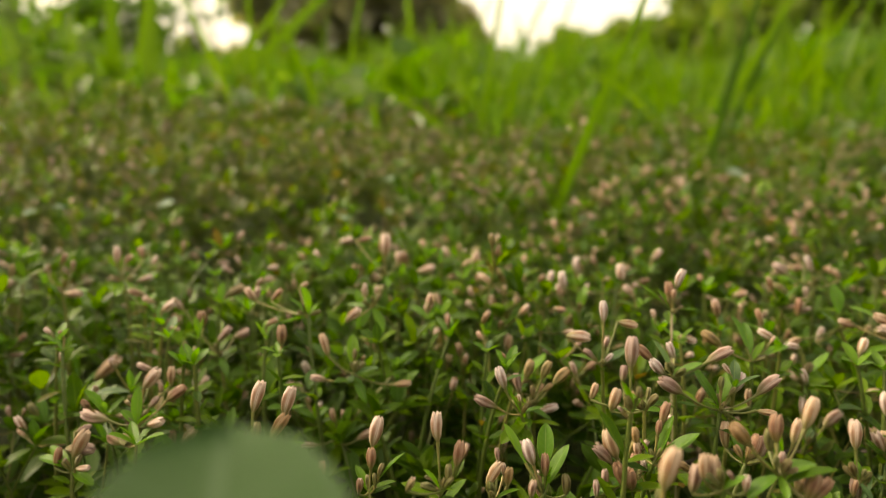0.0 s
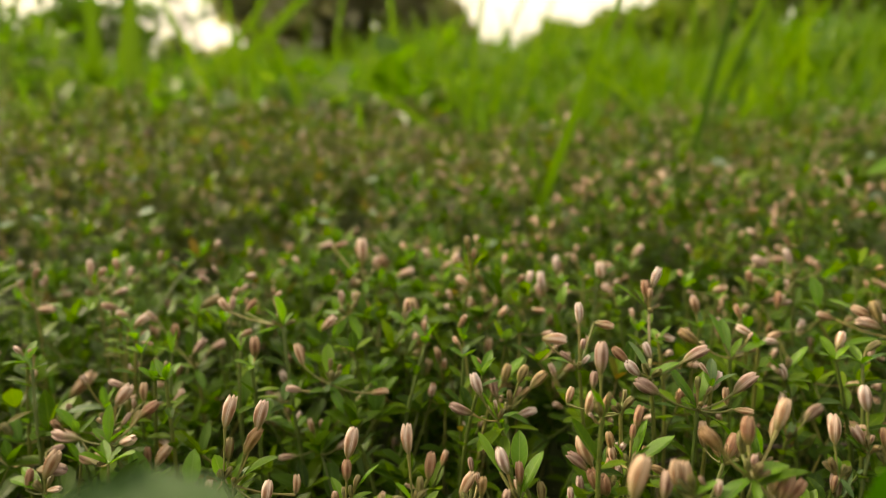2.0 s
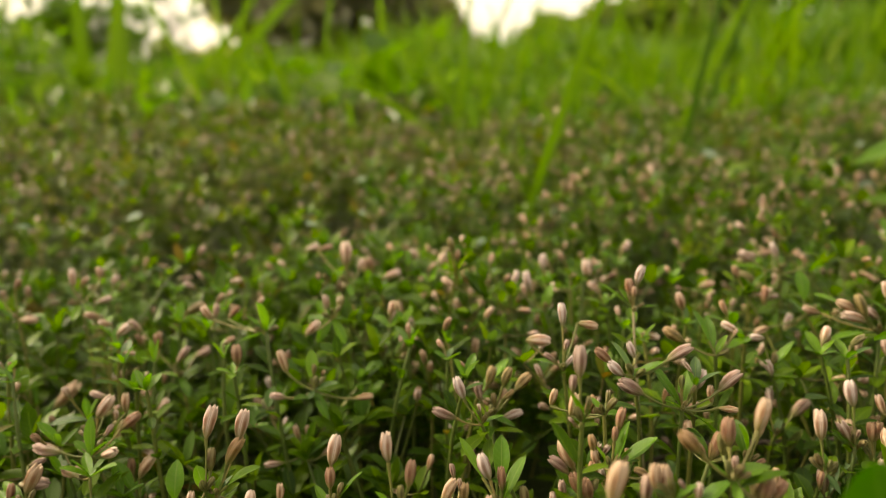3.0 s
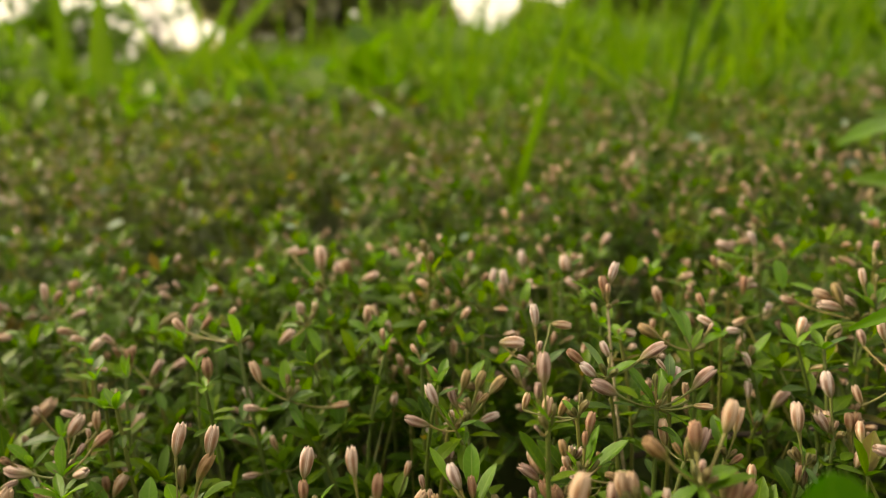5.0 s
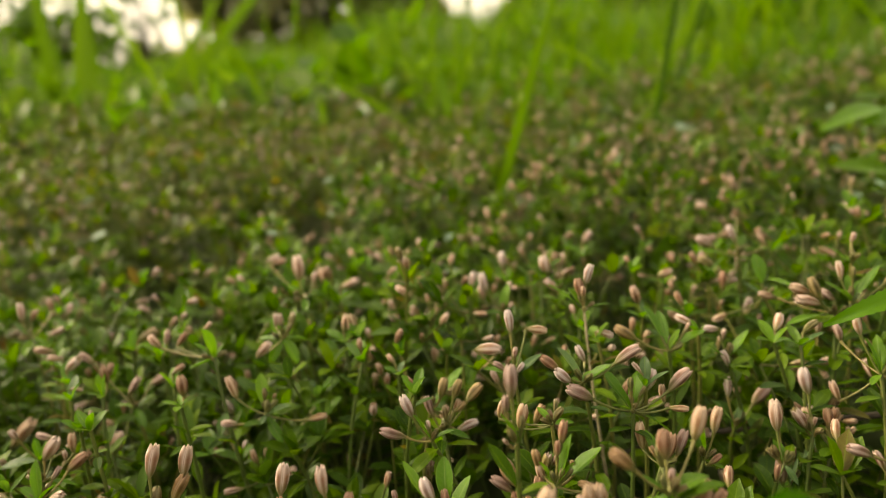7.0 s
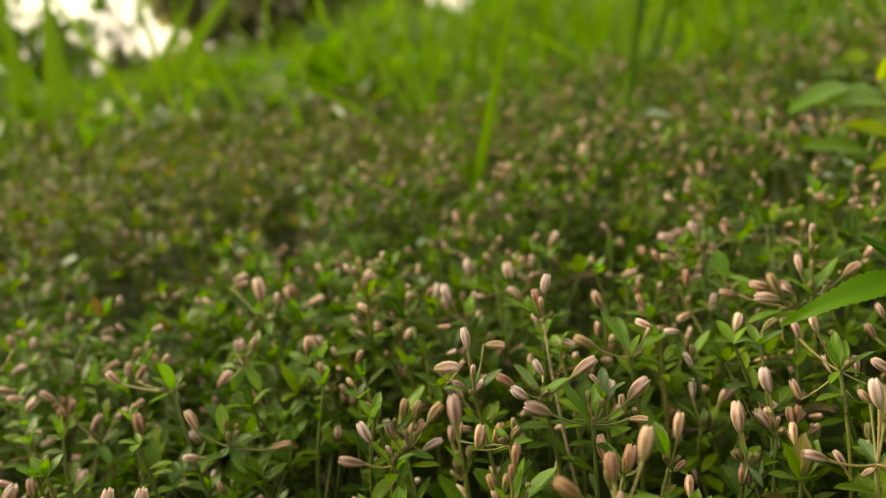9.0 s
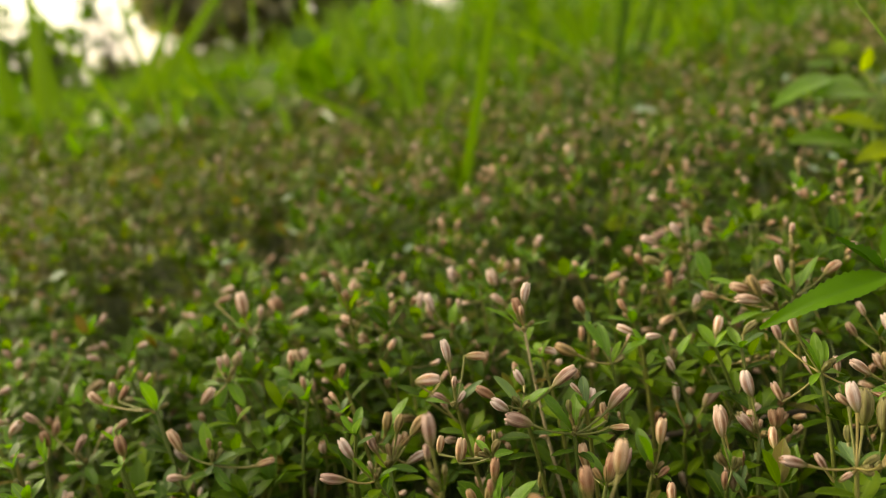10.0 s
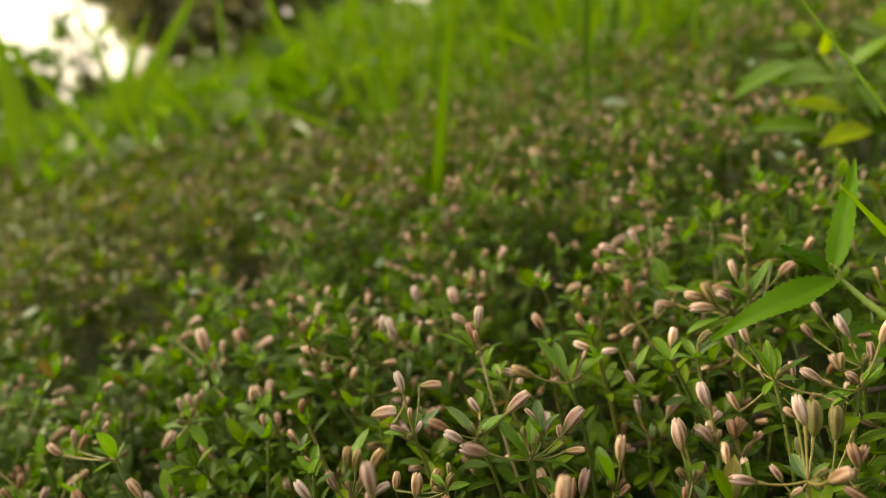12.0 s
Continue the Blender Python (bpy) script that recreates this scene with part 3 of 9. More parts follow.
sprig((-47.1, 120.3, 20.5), (-49.5, 119.1),
      [(0.5, 2.4, 9.1, 1.5)],
      [(0.6, -0.41, 0.75, 1.7, -1.2, 2.4, 7), (0.33, -0.3, 0.2, 2.1, -1.9, 1.6, 7), (0.69, 0.64, 0.38, 1.9, 1.7, 1.3, 6)], lower=[(0.69, -3.5, 6.1, 0, 1.1), (0.66, -5, -5.2, 1, 1.1), (0.58, 6.8, 1.2, 2.7, 0.97), (0.61, -2.7, -3.7, 1, 0.98), (0.82, -0.56, -4.5, 4.8, 0.99), (0.77, -2.2, 4.3, 1.1, 1.1), (0.96, -1.2, 4.1, 3.8, 0.93), (0.68, 5.8, 2.8, 3.1, 1.1), (0.96, 0.19, -3.1, 3.6, 1), (0.56, -4.6, 0.9, 2.8, 1.1)])
sprig((-61.3, 149, 25.1), (-46.3, 144.7),
      [(4.5, 2.3, 1.1, 1), (-3.5, -1.1, -4.5, 1), (10.1, 1.1, -7.3, 1.2)],
      [(-0.12, 0.22, 0.85, 3, 1.3, 5, 13), (-0.64, 2.2, 0.29, 0, 3.3, 4.7, 20), (0.91, 0.27, 0.5, 2.7, 0.8, 1.8, 7), (0, 0.47, 0.8, -0.14, 1.6, 3, 6), (-0.63, 0, 0.52, -2.5, -0.1, 2.4, 7)], lower=[(0.65, 5.6, 2.1, 5.1, 0.96), (0.73, 4, -4.4, 4.1, 1.1), (0.49, 6.2, -0.89, 0.48, 1.1), (0.61, -0.58, -5.2, 4.2, 1), (0.89, -0.54, 5.6, 1.4, 0.94), (0.63, 1.7, 6.3, 2.5, 1.2), (0.71, 4.1, -3.2, 0.73, 1.1), (0.88, -3.1, 4.4, 3.8, 0.97), (0.48, -2.9, -3.7, 0.27, 0.93), (0.69, 1, -5.1, 2.5, 0.96)])
sprig((-37.5, 113.3, 28.7), (-40.3, 109.6),
      [(-1.3, 1.3, 4.9, 1.3), (2.3, 1.4, 1.4, 1)],
      [(0.7, 2.5, 9.8, 2.5, 4.1, 15.7, 15), (0.8, 1.9, 3.2, 1.3, 3, 7.5, 6), (-2.2, -2.5, -1.7, -1.8, -1.7, 1.5, 5), (0.23, 0.09, 0.32, 1.7, 0.67, 2.6, 7), (0, -0.21, 0.62, 0, -0.91, 3, 6), (-0.05, -0.18, 0.36, -0.32, -1.1, 2.5, 6)], lower=[(0.65, 6.4, -4.6, 0.36, 0.91), (0.75, -4.2, 4.2, 4.2, 0.93), (0.87, 2.4, -5.9, 1.8, 0.91), (0.52, 2.8, 6.7, 0.3, 1.1), (0.6, -1.6, -6.4, 0.22, 1.1), (0.59, -3, 4.2, 0, 1.2), (0.82, 4.2, 1.3, 4.7, 0.98), (0.59, -2.6, -3.6, 2.1, 1.2), (0.87, 4.5, -5.1, 2.4, 1.2), (0.51, -4.3, 4.6, 0.92, 1.1)])
sprig((-35.7, 113.6, 27.5), (-39.7, 110.4),
      [(8.1, -0.31, 7.1, 1.3), (1.1, 1.1, 4.1, 1), (2.3, 2.8, 2.9, 0.7)],
      [(4.8, 2.6, 10.1, 6.4, 4, 15.6, 12), (2.3, 1.4, 5.7, 5.5, 2.7, 10.6, 39), (7, -4.6, -1.4, 7.9, -3.4, 3.1, 14), (11.6, 0.21, -2.7, 12, 1.2, 1.1, 45), (0.21, -0.43, 0.59, 0.81, -1.7, 2.6, 7), (0.22, 0.61, 0.59, 0.73, 2.1, 2.3, 7), (0.2, 0.92, 0.4, 0.72, 3.4, 1.8, 6)], lower=[(0.95, 4, 1.4, 3.3, 1.2), (0.72, 3.8, 1.7, 4.2, 1), (0.72, 1.5, -7.3, 0.99, 0.94), (0.88, 2.6, 5.6, 1.4, 1), (0.49, 2.7, 5.9, 1.6, 1.2), (0.45, 1.8, 4.1, 2.1, 1.1), (0.72, 2.7, 1.4, 3.5, 1.2), (0.79, 5.6, -4.3, 0.19, 0.92), (0.85, 7.2, 0.48, 2, 1.1), (0.7, 0.91, -4.2, 5.2, 1.2)])
sprig((-14.5, 112.9, 22.9), (-16.4, 110.9),
      [(6.5, 0.15, 8.8, 0.7), (4.7, -0.15, 3.6, 1), (-2.7, 3.2, 4.2, 1)],
      [(0.58, 3.1, 8.1, 2, 4.6, 13.9, 16), (0.4, 1.1, 4.4, 0.47, 2.2, 8.4, 35), (2, -0.12, 3.6, 2.9, 0.51, 6.1, 6), (1.4, -0.6, 1.7, 1.2, 0.06, 4.2, 7), (-1.5, -3.6, 2.2, -1.1, -3.7, 5.5, 2), (-0.19, 0.59, 0.25, -0.9, 2.8, 1.5, 7), (-0.17, 0.51, 0.86, -0.47, 1.4, 2.6, 7), (-0.1, 0.45, 0.57, -0.41, 1.9, 2.7, 6)], lower=[(0.92, -1.8, -6.4, 0.34, 1), (0.53, -1.5, -3.6, 3.1, 1.2), (0.57, -1.3, -5.1, 3.5, 1), (0.54, 4.5, 2.7, 1.4, 1), (0.98, 4, 1.7, 1.4, 1.1), (0.67, -4.6, 2.3, 0.57, 1.1), (0.88, 2, -3.9, 4.2, 1.2), (0.76, -3, 5.3, 0.88, 0.91), (0.55, -4.5, 0.88, 2.1, 0.9), (0.52, -4.7, 2.5, 2.8, 1)])
sprig((-0.37, 93.5, 36.3), (-4.8, 91.6),
      [(-1.9, 0.11, 4.3, 0.8), (1.8, -1.6, 2.1, 1)],
      [(-0.49, 2, 7.8, -0.63, 3.3, 12.5, 15), (2.5, 0.97, 3.8, 3.3, 2.1, 8, 34), (1.2, -0.5, 2.1, 1.3, 0.22, 4.9, 7), (-5.3, -4.4, 3.1, -4.1, -4.7, 5.6, 0), (0.17, 0, 0.56, 0.72, -0.1, 2.6, 6), (0.63, -0.25, 0.95, 1.9, -0.73, 3.1, 7), (-0.58, -0.09, 0.23, -3.2, -0.47, 1.6, 6)], lower=[(0.85, 4.9, 2.4, 0.79, 1.1), (0.46, -2.5, 7.1, 0.92, 1), (0.52, -3.4, -6.1, 3.5, 1.1), (0.5, 7, 0.74, 2.1, 0.94), (0.98, 3.6, -6.7, 1.3, 1.2), (0.68, -2.2, 4.1, 0.63, 0.96), (0.47, 1.6, 3.5, 3.9, 1.2), (0.95, -6, 2, 3.1, 0.95), (0.63, -0.18, 5.6, 2.8, 0.99), (0.91, 3.9, 2.4, 4.3, 1)])
sprig((-20.4, 139.1, 35.6), (-8.9, 133),
      [(5.2, -1.3, 3.3, 1.2), (-0.56, 3.3, 8.6, 1), (-1, -3.2, -0.41, 1), (3.2, -3.5, -5.3, 1), (5.6, 1.6, -1.7, 1)],
      [(-5.9, 1.1, 4.1, -7.5, 2.5, 9.2, 43), (-6, -1.2, -0.89, -9.9, -0.97, -0.16, 26), (8.8, -0.66, -2.2, 13.2, -0.6, -1.7, 45), (0, 0.83, 3.2, 0.25, 1.5, 5.8, 6), (1.5, 2.6, 2.2, 2.3, 2, 3.8, 5), (0.73, 0.51, 0.63, 2.5, 1.7, 2.5, 6), (-0.21, 0.54, 0.84, -0.76, 1.9, 3.3, 7), (0.09, 0.15, 0.52, 0.51, 0.85, 3.3, 6)], lower=[(0.77, 2.7, 3.2, 2, 1.1), (0.77, 4.2, -4, 3.7, 1.1), (0.56, 3.6, 1.8, 2.7, 1), (0.59, -3.9, -5.1, 1.4, 0.94), (0.59, -3.7, -5.9, 0.83, 0.94), (0.59, -3, -2.5, 3.9, 1.1), (0.94, -4.1, -4.7, 4.7, 1.1), (0.63, 4.4, 0.1, 3.5, 1.1), (0.95, 4.7, 4.3, 2.3, 0.92), (0.7, -4.3, 5.2, 2.5, 1)])
sprig((15.7, 120.3, 35.6), (32.9, 114.9),
      [(-3.2, -0.45, 6.1, 1.1), (4.3, 0.56, 2.3, 1)],
      [(-3.2, 1.3, 5, -4.7, 1.6, 9.7, 18), (-5, -0.54, 2, -9.4, -1.7, 4.8, 25), (-0.15, 0.59, 2.3, -0.5, 1.1, 4, 2), (0.18, -0.41, 0.62, 0.73, -1.6, 2.8, 7), (-0.31, 0.45, 0.48, -1.4, 2, 2.4, 7), (0.18, 0.07, 0.27, 1.3, 0.54, 2.3, 7)], lower=[(0.95, -5.2, -5.5, 0.53, 1.2), (0.91, 0.51, 7, 0, 1), (0.92, -0.45, -7.3, 0.17, 0.93), (0.79, 3.3, 4.9, 1.4, 0.96), (0.66, -3.3, -3.2, 5.5, 0.99), (0.76, -4, -2.1, 5, 1), (0.49, -1.7, 5.6, 3.8, 0.99), (0.53, 2.9, 5.1, 2.1, 1.1), (0.5, -2.3, -3.5, 3.9, 0.92), (0.95, -1.3, -4.9, 4.1, 1.1)])
sprig((17.9, 126.6, 33.6), (13.6, 119.8),
      [(5.8, 1.2, -2.9, 1), (-2.6, 1.4, -6.6, 1)],
      [(-1.6, 0.85, 3.2, -2.5, 1.9, 7.3, 27), (3, 1.6, 6.1, 4.8, 2.5, 9.8, 38), (5.6, 2.2, 4.6, 9.1, 3.9, 7.4, 41), (2.9, 0.85, 3.4, 5.2, 1.3, 5.2, 36), (1, -0.39, 2.5, 0.83, 0.35, 5.3, 7), (0.15, -0.15, 0.34, 0.97, -0.97, 2.5, 6), (0, -0.23, 0.27, 0.08, -1.9, 2.5, 6), (0.06, 0.31, 0.24, 0.37, 2, 1.8, 6)], lower=[(0.46, -5.1, -2.2, 3.4, 1), (0.74, -0.34, -4.4, 4, 1.1), (0.51, -3.6, -7.1, 0, 0.93), (0.53, 0.78, 2.8, 3.6, 1), (0.6, 4.4, -4.1, 1.4, 1), (0.49, -2, 5.4, 2.2, 1.2), (0.93, 6.3, -1.3, 0.55, 1), (0.82, -2.7, 2.5, 4, 0.99), (0.81, -3.8, 4.1, 2, 1.2), (0.57, 5.2, 1.4, 5.2, 1.2)])
sprig((17.1, 98, 32.6), (10, 96.7),
      [(0.71, 4.9, 10.8, 1), (3.9, 4, 7.7, 1), (1.5, 0.28, 5.1, 1), (-6.4, 7.6, 9, 0.8)],
      [(-1.7, 1.3, 4.8, -3.1, 2.4, 9.1, 20), (0.3, 0.75, 2.9, 0.2, 1.8, 6.8, 33), (3.9, 0.83, -0.63, 3.8, 1.8, 2.9, 6), (-2.7, -3.6, 1.9, -2.2, -2.9, 4.8, 5), (-0.17, 0, 0.3, -1.4, 0.11, 2.8, 7), (-0.58, 0.6, 0.38, -1.7, 1.7, 1.4, 7), (-0.28, 0.47, 0.19, -1.3, 2.1, 1.1, 6)], lower=[(0.63, 7.9, 0.77, 0.98, 0.99), (0.55, -3.8, 1, 4.1, 1.2), (0.49, -5.9, 4.7, 2.4, 1.2), (0.57, 2.7, 4.2, 5.1, 1), (0.71, -5, -2.1, 5.2, 1.1), (0.91, 1.1, -3.2, 3.8, 0.97), (0.49, -4.1, -4.3, 3.9, 0.92), (0.84, 0.75, 4.3, 2.1, 1.1), (0.52, 4.7, -3.2, 2.4, 1.2), (0.5, -2.5, -4.7, 5.9, 1.1)])
sprig((8.5, 96.1, 32.8), (7.5, 95.6),
      [(3.3, -1.1, 3.8, 1)],
      [(-1.2, 0.58, 2.2, 1.1, 1.6, 6.2, 45), (0.95, 3.4, 5, 0.6, 4, 7.5, 25), (2.3, 1.4, 1.7, 2.8, 2.3, 4.9, 41), (1.9, 3.7, 2.2, 1.8, 4.2, 4.5, 3), (-0.13, -0.33, 0.47, -0.71, -1.8, 2.8, 7), (-0.19, 0.15, 0.67, -0.72, 0.54, 2.8, 6), (-0.14, 0.11, 0.55, -0.82, 0.65, 3.5, 6)], lower=[(0.85, -2.6, -5.9, 2.5, 1.1), (0.7, -4.5, -0.98, 5.5, 1.2), (0.8, -3.8, -3.7, 2.4, 0.99), (0.91, 4.4, -2.3, 3.1, 1.1), (0.76, -2.5, -4.8, 4.4, 1), (0.62, 4, -3, 0.58, 0.97), (0.74, 4.4, -0.75, 4.5, 0.97), (0.86, 5.3, -5.3, 0.84, 1.1), (0.55, 1.9, 4, 3.5, 1.1), (0.89, -6.1, -1.3, 1, 1.1)])
sprig((29.1, 92.6, 50.8), (32.3, 85.2),
      [(-1.5, -0.48, 6, 1.2), (1.6, 0.47, 1.9, 1), (-1, 1.1, 0.38, 0.5)],
      [(0, 1.7, 6.6, 0.32, 3, 11.5, 28), (-1, 2.1, 4.1, -0.68, 2.8, 6.7, 29), (0.95, 0.5, 2, 1.3, 1, 4, 6), (-1.1, 0, -0.16, -2, 0.28, 0.99, 1), (-0.14, 0.33, 0.69, -0.62, 1.4, 3.3, 6), (-0.11, 0, 0.29, -1.1, -0.5, 3.2, 6), (-0.13, -0.08, 0.54, -0.65, -0.42, 3, 6)], lower=[(0.84, 4.7, 0.77, 1.3, 1.1), (0.57, -3.7, 2.2, 4.1, 1.1), (0.68, -3.6, 3.7, 4.6, 0.96), (0.68, 0.32, 5.3, 0.46, 1.1), (0.86, -3.9, 3.4, 5.9, 1.1), (0.46, -2.8, 6.6, 0.34, 0.92), (0.65, -2.9, 6.4, 0.2, 1.1), (0.5, 3.6, -5.2, 1.4, 1.1), (0.55, 2.2, -5.9, 3.9, 0.92), (0.53, 4.6, 1.4, 2.5, 1.1)])
sprig((30.6, 97.2, 36.1), (30.3, 93.3),
      [(3.8, 2.2, 0.67, 1), (2, -3.1, 0.16, 1), (-6.6, -2.9, 0.48, 1.1)],
      [(-1.5, 0.88, 3.3, -3.4, 2.1, 8.1, 44), (-2.4, 0.65, 2.6, -5.5, 0.54, 5.8, 27), (-0.1, -1.2, -0.82, -2.4, -2, 4.3, 31), (2.4, 2.9, -0.65, 2.4, 3.8, 2.7, 35), (-3.4, -1.2, -0.93, -3.8, -0.42, 2.2, 24), (-5.7, -3.3, -1.2, -5.7, -2.6, 1.7, 1), (0.4, -2.2, -0.4, -0.66, -3.1, 3.9, 35), (0.23, -0.37, 0.28, 1.5, -2.4, 2.2, 7), (0.54, -0.53, 0.7, 1.8, -1.8, 2.7, 6), (-0.54, -0.34, 0.96, -1.6, -0.98, 3.1, 7)], lower=[(0.54, -4, -2.6, 4.7, 1.1), (0.69, -4.8, 1.7, 5.8, 1), (0.93, 4.8, -3.5, 5, 1.2), (0.68, -5.7, 0.56, 0.3, 0.97), (0.82, -0.7, -4.4, 5, 0.98), (0.95, -3.9, 3.9, 2.9, 1.1), (0.5, -2.2, 4.2, 2.7, 1), (0.74, 5.4, -4.1, 3.7, 1), (0.96, -4.3, -2.7, 3.4, 1.1), (0.97, 2.7, 3.2, 3, 1.1)])
sprig((35.4, 98.7, 38), (32, 95.5),
      [(3.9, 2, 7.8, 1.2), (8.8, 2.9, 3.7, 1.5), (-1.9, 1.2, 4.3, 0.8), (2.9, 0.14, 4.6, 0.7), (-1.1, 2.7, -1.5, 1.2)],
      [(1.9, 2.6, 5.9, 2.9, 3.5, 9.7, 33), (0.77, 1.2, 4.6, 1.2, 1.9, 7.2, 34), (-2.2, 2.6, 1.8, -2.6, 3.4, 5.1, 38), (3.5, 2.1, 0.38, 3.4, 2.7, 2.6, 36), (6.3, -1.3, -0.74, 3.4, -1.7, 1.4, 37), (0.9, 0.21, 0.65, 3, 0.68, 2.5, 7), (-0.11, 0.11, 0.45, -0.55, 0.54, 2.6, 6), (0.59, 0.24, 0.93, 1.6, 0.63, 2.8, 6)], lower=[(0.58, -0.68, -7.8, 0.29, 1), (0.55, -3.6, -1.8, 4.6, 0.99), (0.48, 3.9, 2, 2.6, 1.2), (0.51, 0.21, -3.6, 3.1, 1.1), (0.92, 1, 4.4, 2.4, 0.93), (0.64, 1.1, 3.9, 4.7, 1.2), (0.55, -4.5, -1.2, 3.9, 1.1), (0.49, 3.9, 0.84, 4.9, 0.93), (0.96, -6.1, -3, 3.7, 1), (0.63, 4, -0.23, 3.4, 1.2)])
sprig((28.7, 76.3, 43.9), (26.7, 80.2),
      [(2.3, -1.6, 1.9, 1)],
      [(0.74, 0.94, 3.6, 2.6, 2.4, 9.2, 44), (0.79, -0.16, 0.5, 3, -0.61, 2.2, 7), (0.2, -0.27, 0.92, 0.57, -0.77, 2.9, 6), (0.14, 0.45, 0.64, 0.67, 2.1, 3.2, 6)], lower=[(0.75, 0.47, -4.6, 2.4, 0.92), (0.82, 4.6, -1.7, 0.67, 1.1), (0.69, 1.5, -6.6, 0.58, 1.2), (0.49, -1.2, 3.4, 3.7, 1), (0.5, 7.5, -0.25, 0.89, 1), (0.68, -2.9, -6.6, 1.3, 1), (0.67, -2, 5.7, 3.2, 1.1), (0.63, -1.5, 4.8, 4.3, 0.91), (0.83, 5.4, 0.05, 4.9, 0.91), (0.68, -0.28, 6.8, 3.8, 1.2)])
sprig((48.9, 84.4, 45.2), (65.6, 83.4),
      [(5.5, 1.6, 2.4, 1.5), (-6, -2.2, -0.66, 1.3), (-4.4, 0.82, 3, 0.8), (-1, -4.4, -1.1, 1)],
      [(-5.3, -0.7, 5.2, -8.3, -0.74, 8.7, 38), (5.1, 4.3, 4.9, 6.8, 5.5, 9.6, 46), (0.45, 3, 3.4, 0.55, 4.1, 7.6, 35), (0.44, 4.4, 1, 0.35, 5.3, 4.5, 6), (-1.1, -0.71, 1.2, -1.2, -0.13, 3.4, 7), (0.83, 1.2, 0.5, 0.84, 1.7, 2.8, 26), (3.2, -1.8, -2.8, 4.9, -0.86, 0.87, 32), (5, -0.09, -4.1, 7.9, 0.67, -1, 33), (4, 2, -4.4, 6.7, 3.8, -1.1, 35), (0.53, -0.27, 0.39, 1.9, -1, 1.7, 7), (0.12, -0.09, 0.47, 0.65, -0.49, 2.8, 7), (0.13, -0.08, 0.37, 0.86, -0.53, 2.8, 6)], lower=[(0.56, 0.36, 4.9, 0.13, 1.2), (0.79, -3.5, -3.1, 2.7, 1), (0.49, 6, 0.72, 3.5, 1.1), (0.77, 2.9, 3.7, 3.6, 1), (0.61, 0.43, -4.5, 3, 1.1), (0.88, -4.3, -2.2, 4.6, 1.2), (0.53, 0.98, 6.5, 4.5, 0.9), (0.92, 0.36, 5.1, 3.3, 1.2), (0.97, 4.7, -2.6, 5.3, 1.1), (0.81, 3.4, 4.9, 2.6, 0.99)])
sprig((39.4, 81.3, 44.9), (50.3, 78.5),
      [(2.4, -0.34, 2.8, 1), (-2.7, 0.45, 1.6, 1)],
      [(-2, 1.1, 0.22, -2.2, 2.2, 4.4, 45), (-0.46, 1.8, -1.2, -0.66, 3, 3.6, 46), (-3.7, 1.7, -1.7, -3.1, 2.7, 2.4, 2), (1.6, 0.28, 1.1, 0.66, 0.68, 2.6, 3), (3.9, 1.6, -1.7, 4.3, 2.3, 0.92, 4), (-0.32, 0.25, 0.17, -2.4, 1.9, 1.6, 6), (-0.37, -0.15, 1.1, -1.1, -0.48, 3.7, 7), (-0.75, 0.41, 0.58, -2.3, 1.2, 2.1, 7)], lower=[(0.88, 2.3, -4.3, 5.6, 1), (0.96, -4.5, 4.4, 2.5, 1), (0.62, -7.4, 2, 1.8, 0.92), (0.92, 5.2, -2.6, 2.5, 1.2), (0.96, 0.9, 3.3, 3.5, 1.1), (0.49, -0.57, -4.1, 2, 0.94), (0.68, 5.2, 1.9, 3.2, 1.1), (0.72, 4.6, 2.6, 0.84, 1.1), (0.56, 3.2, 6.5, 2.4, 0.98), (0.6, 0.45, -4.2, 1.7, 1.1)])
sprig((54.4, 117.5, 38), (49.1, 111.8),
      [(-3.6, 1.9, 7.3, 0.8), (-3.9, -2, 4.2, 0.6), (2.3, 3.8, 6.8, 1), (8.6, 1.5, -5.6, 1), (-4, 5.8, 6.4, 1.1)],
      [(-7.4, 0.89, 3.3, -12.1, 0.77, 6.4, 29), (7.2, 0.69, 3, 11.8, 1.6, 6.5, 24), (6.2, -1.9, 0.96, 9.6, -3, 0.9, 43), (3.7, 2.7, 2.6, 5.5, 3.7, 6.4, 20), (7.1, 2.8, -0.71, 7, 3.8, 2.8, 45), (-0.21, 0.09, 4.3, 0, 0.77, 6.9, 6), (1.3, -0.23, 3.2, 2.6, 0.22, 4.9, 7), (0, 0.62, 0.91, 0, 1.7, 2.8, 6), (0, -0.62, 0.89, 0.1, -1.7, 2.7, 6), (-0.13, -0.37, 0.26, -0.7, -2.1, 1.7, 6)], lower=[(0.96, -0.53, 5.7, 2.2, 1.2), (0.59, -1.3, -7.3, 1.7, 1), (0.58, -3.8, -2.6, 0.41, 0.93), (0.68, 0, 4.7, 1.3, 1.1), (0.91, 1.7, -4.9, 1.9, 0.91), (0.92, -4.9, -0.41, 0.06, 1.1), (0.76, -4.7, 1, 5.6, 1), (0.51, 6, 0, 5, 1), (0.53, 0.17, 7.5, 2.1, 1.2), (0.54, -1.6, 4.7, 0.28, 1)])
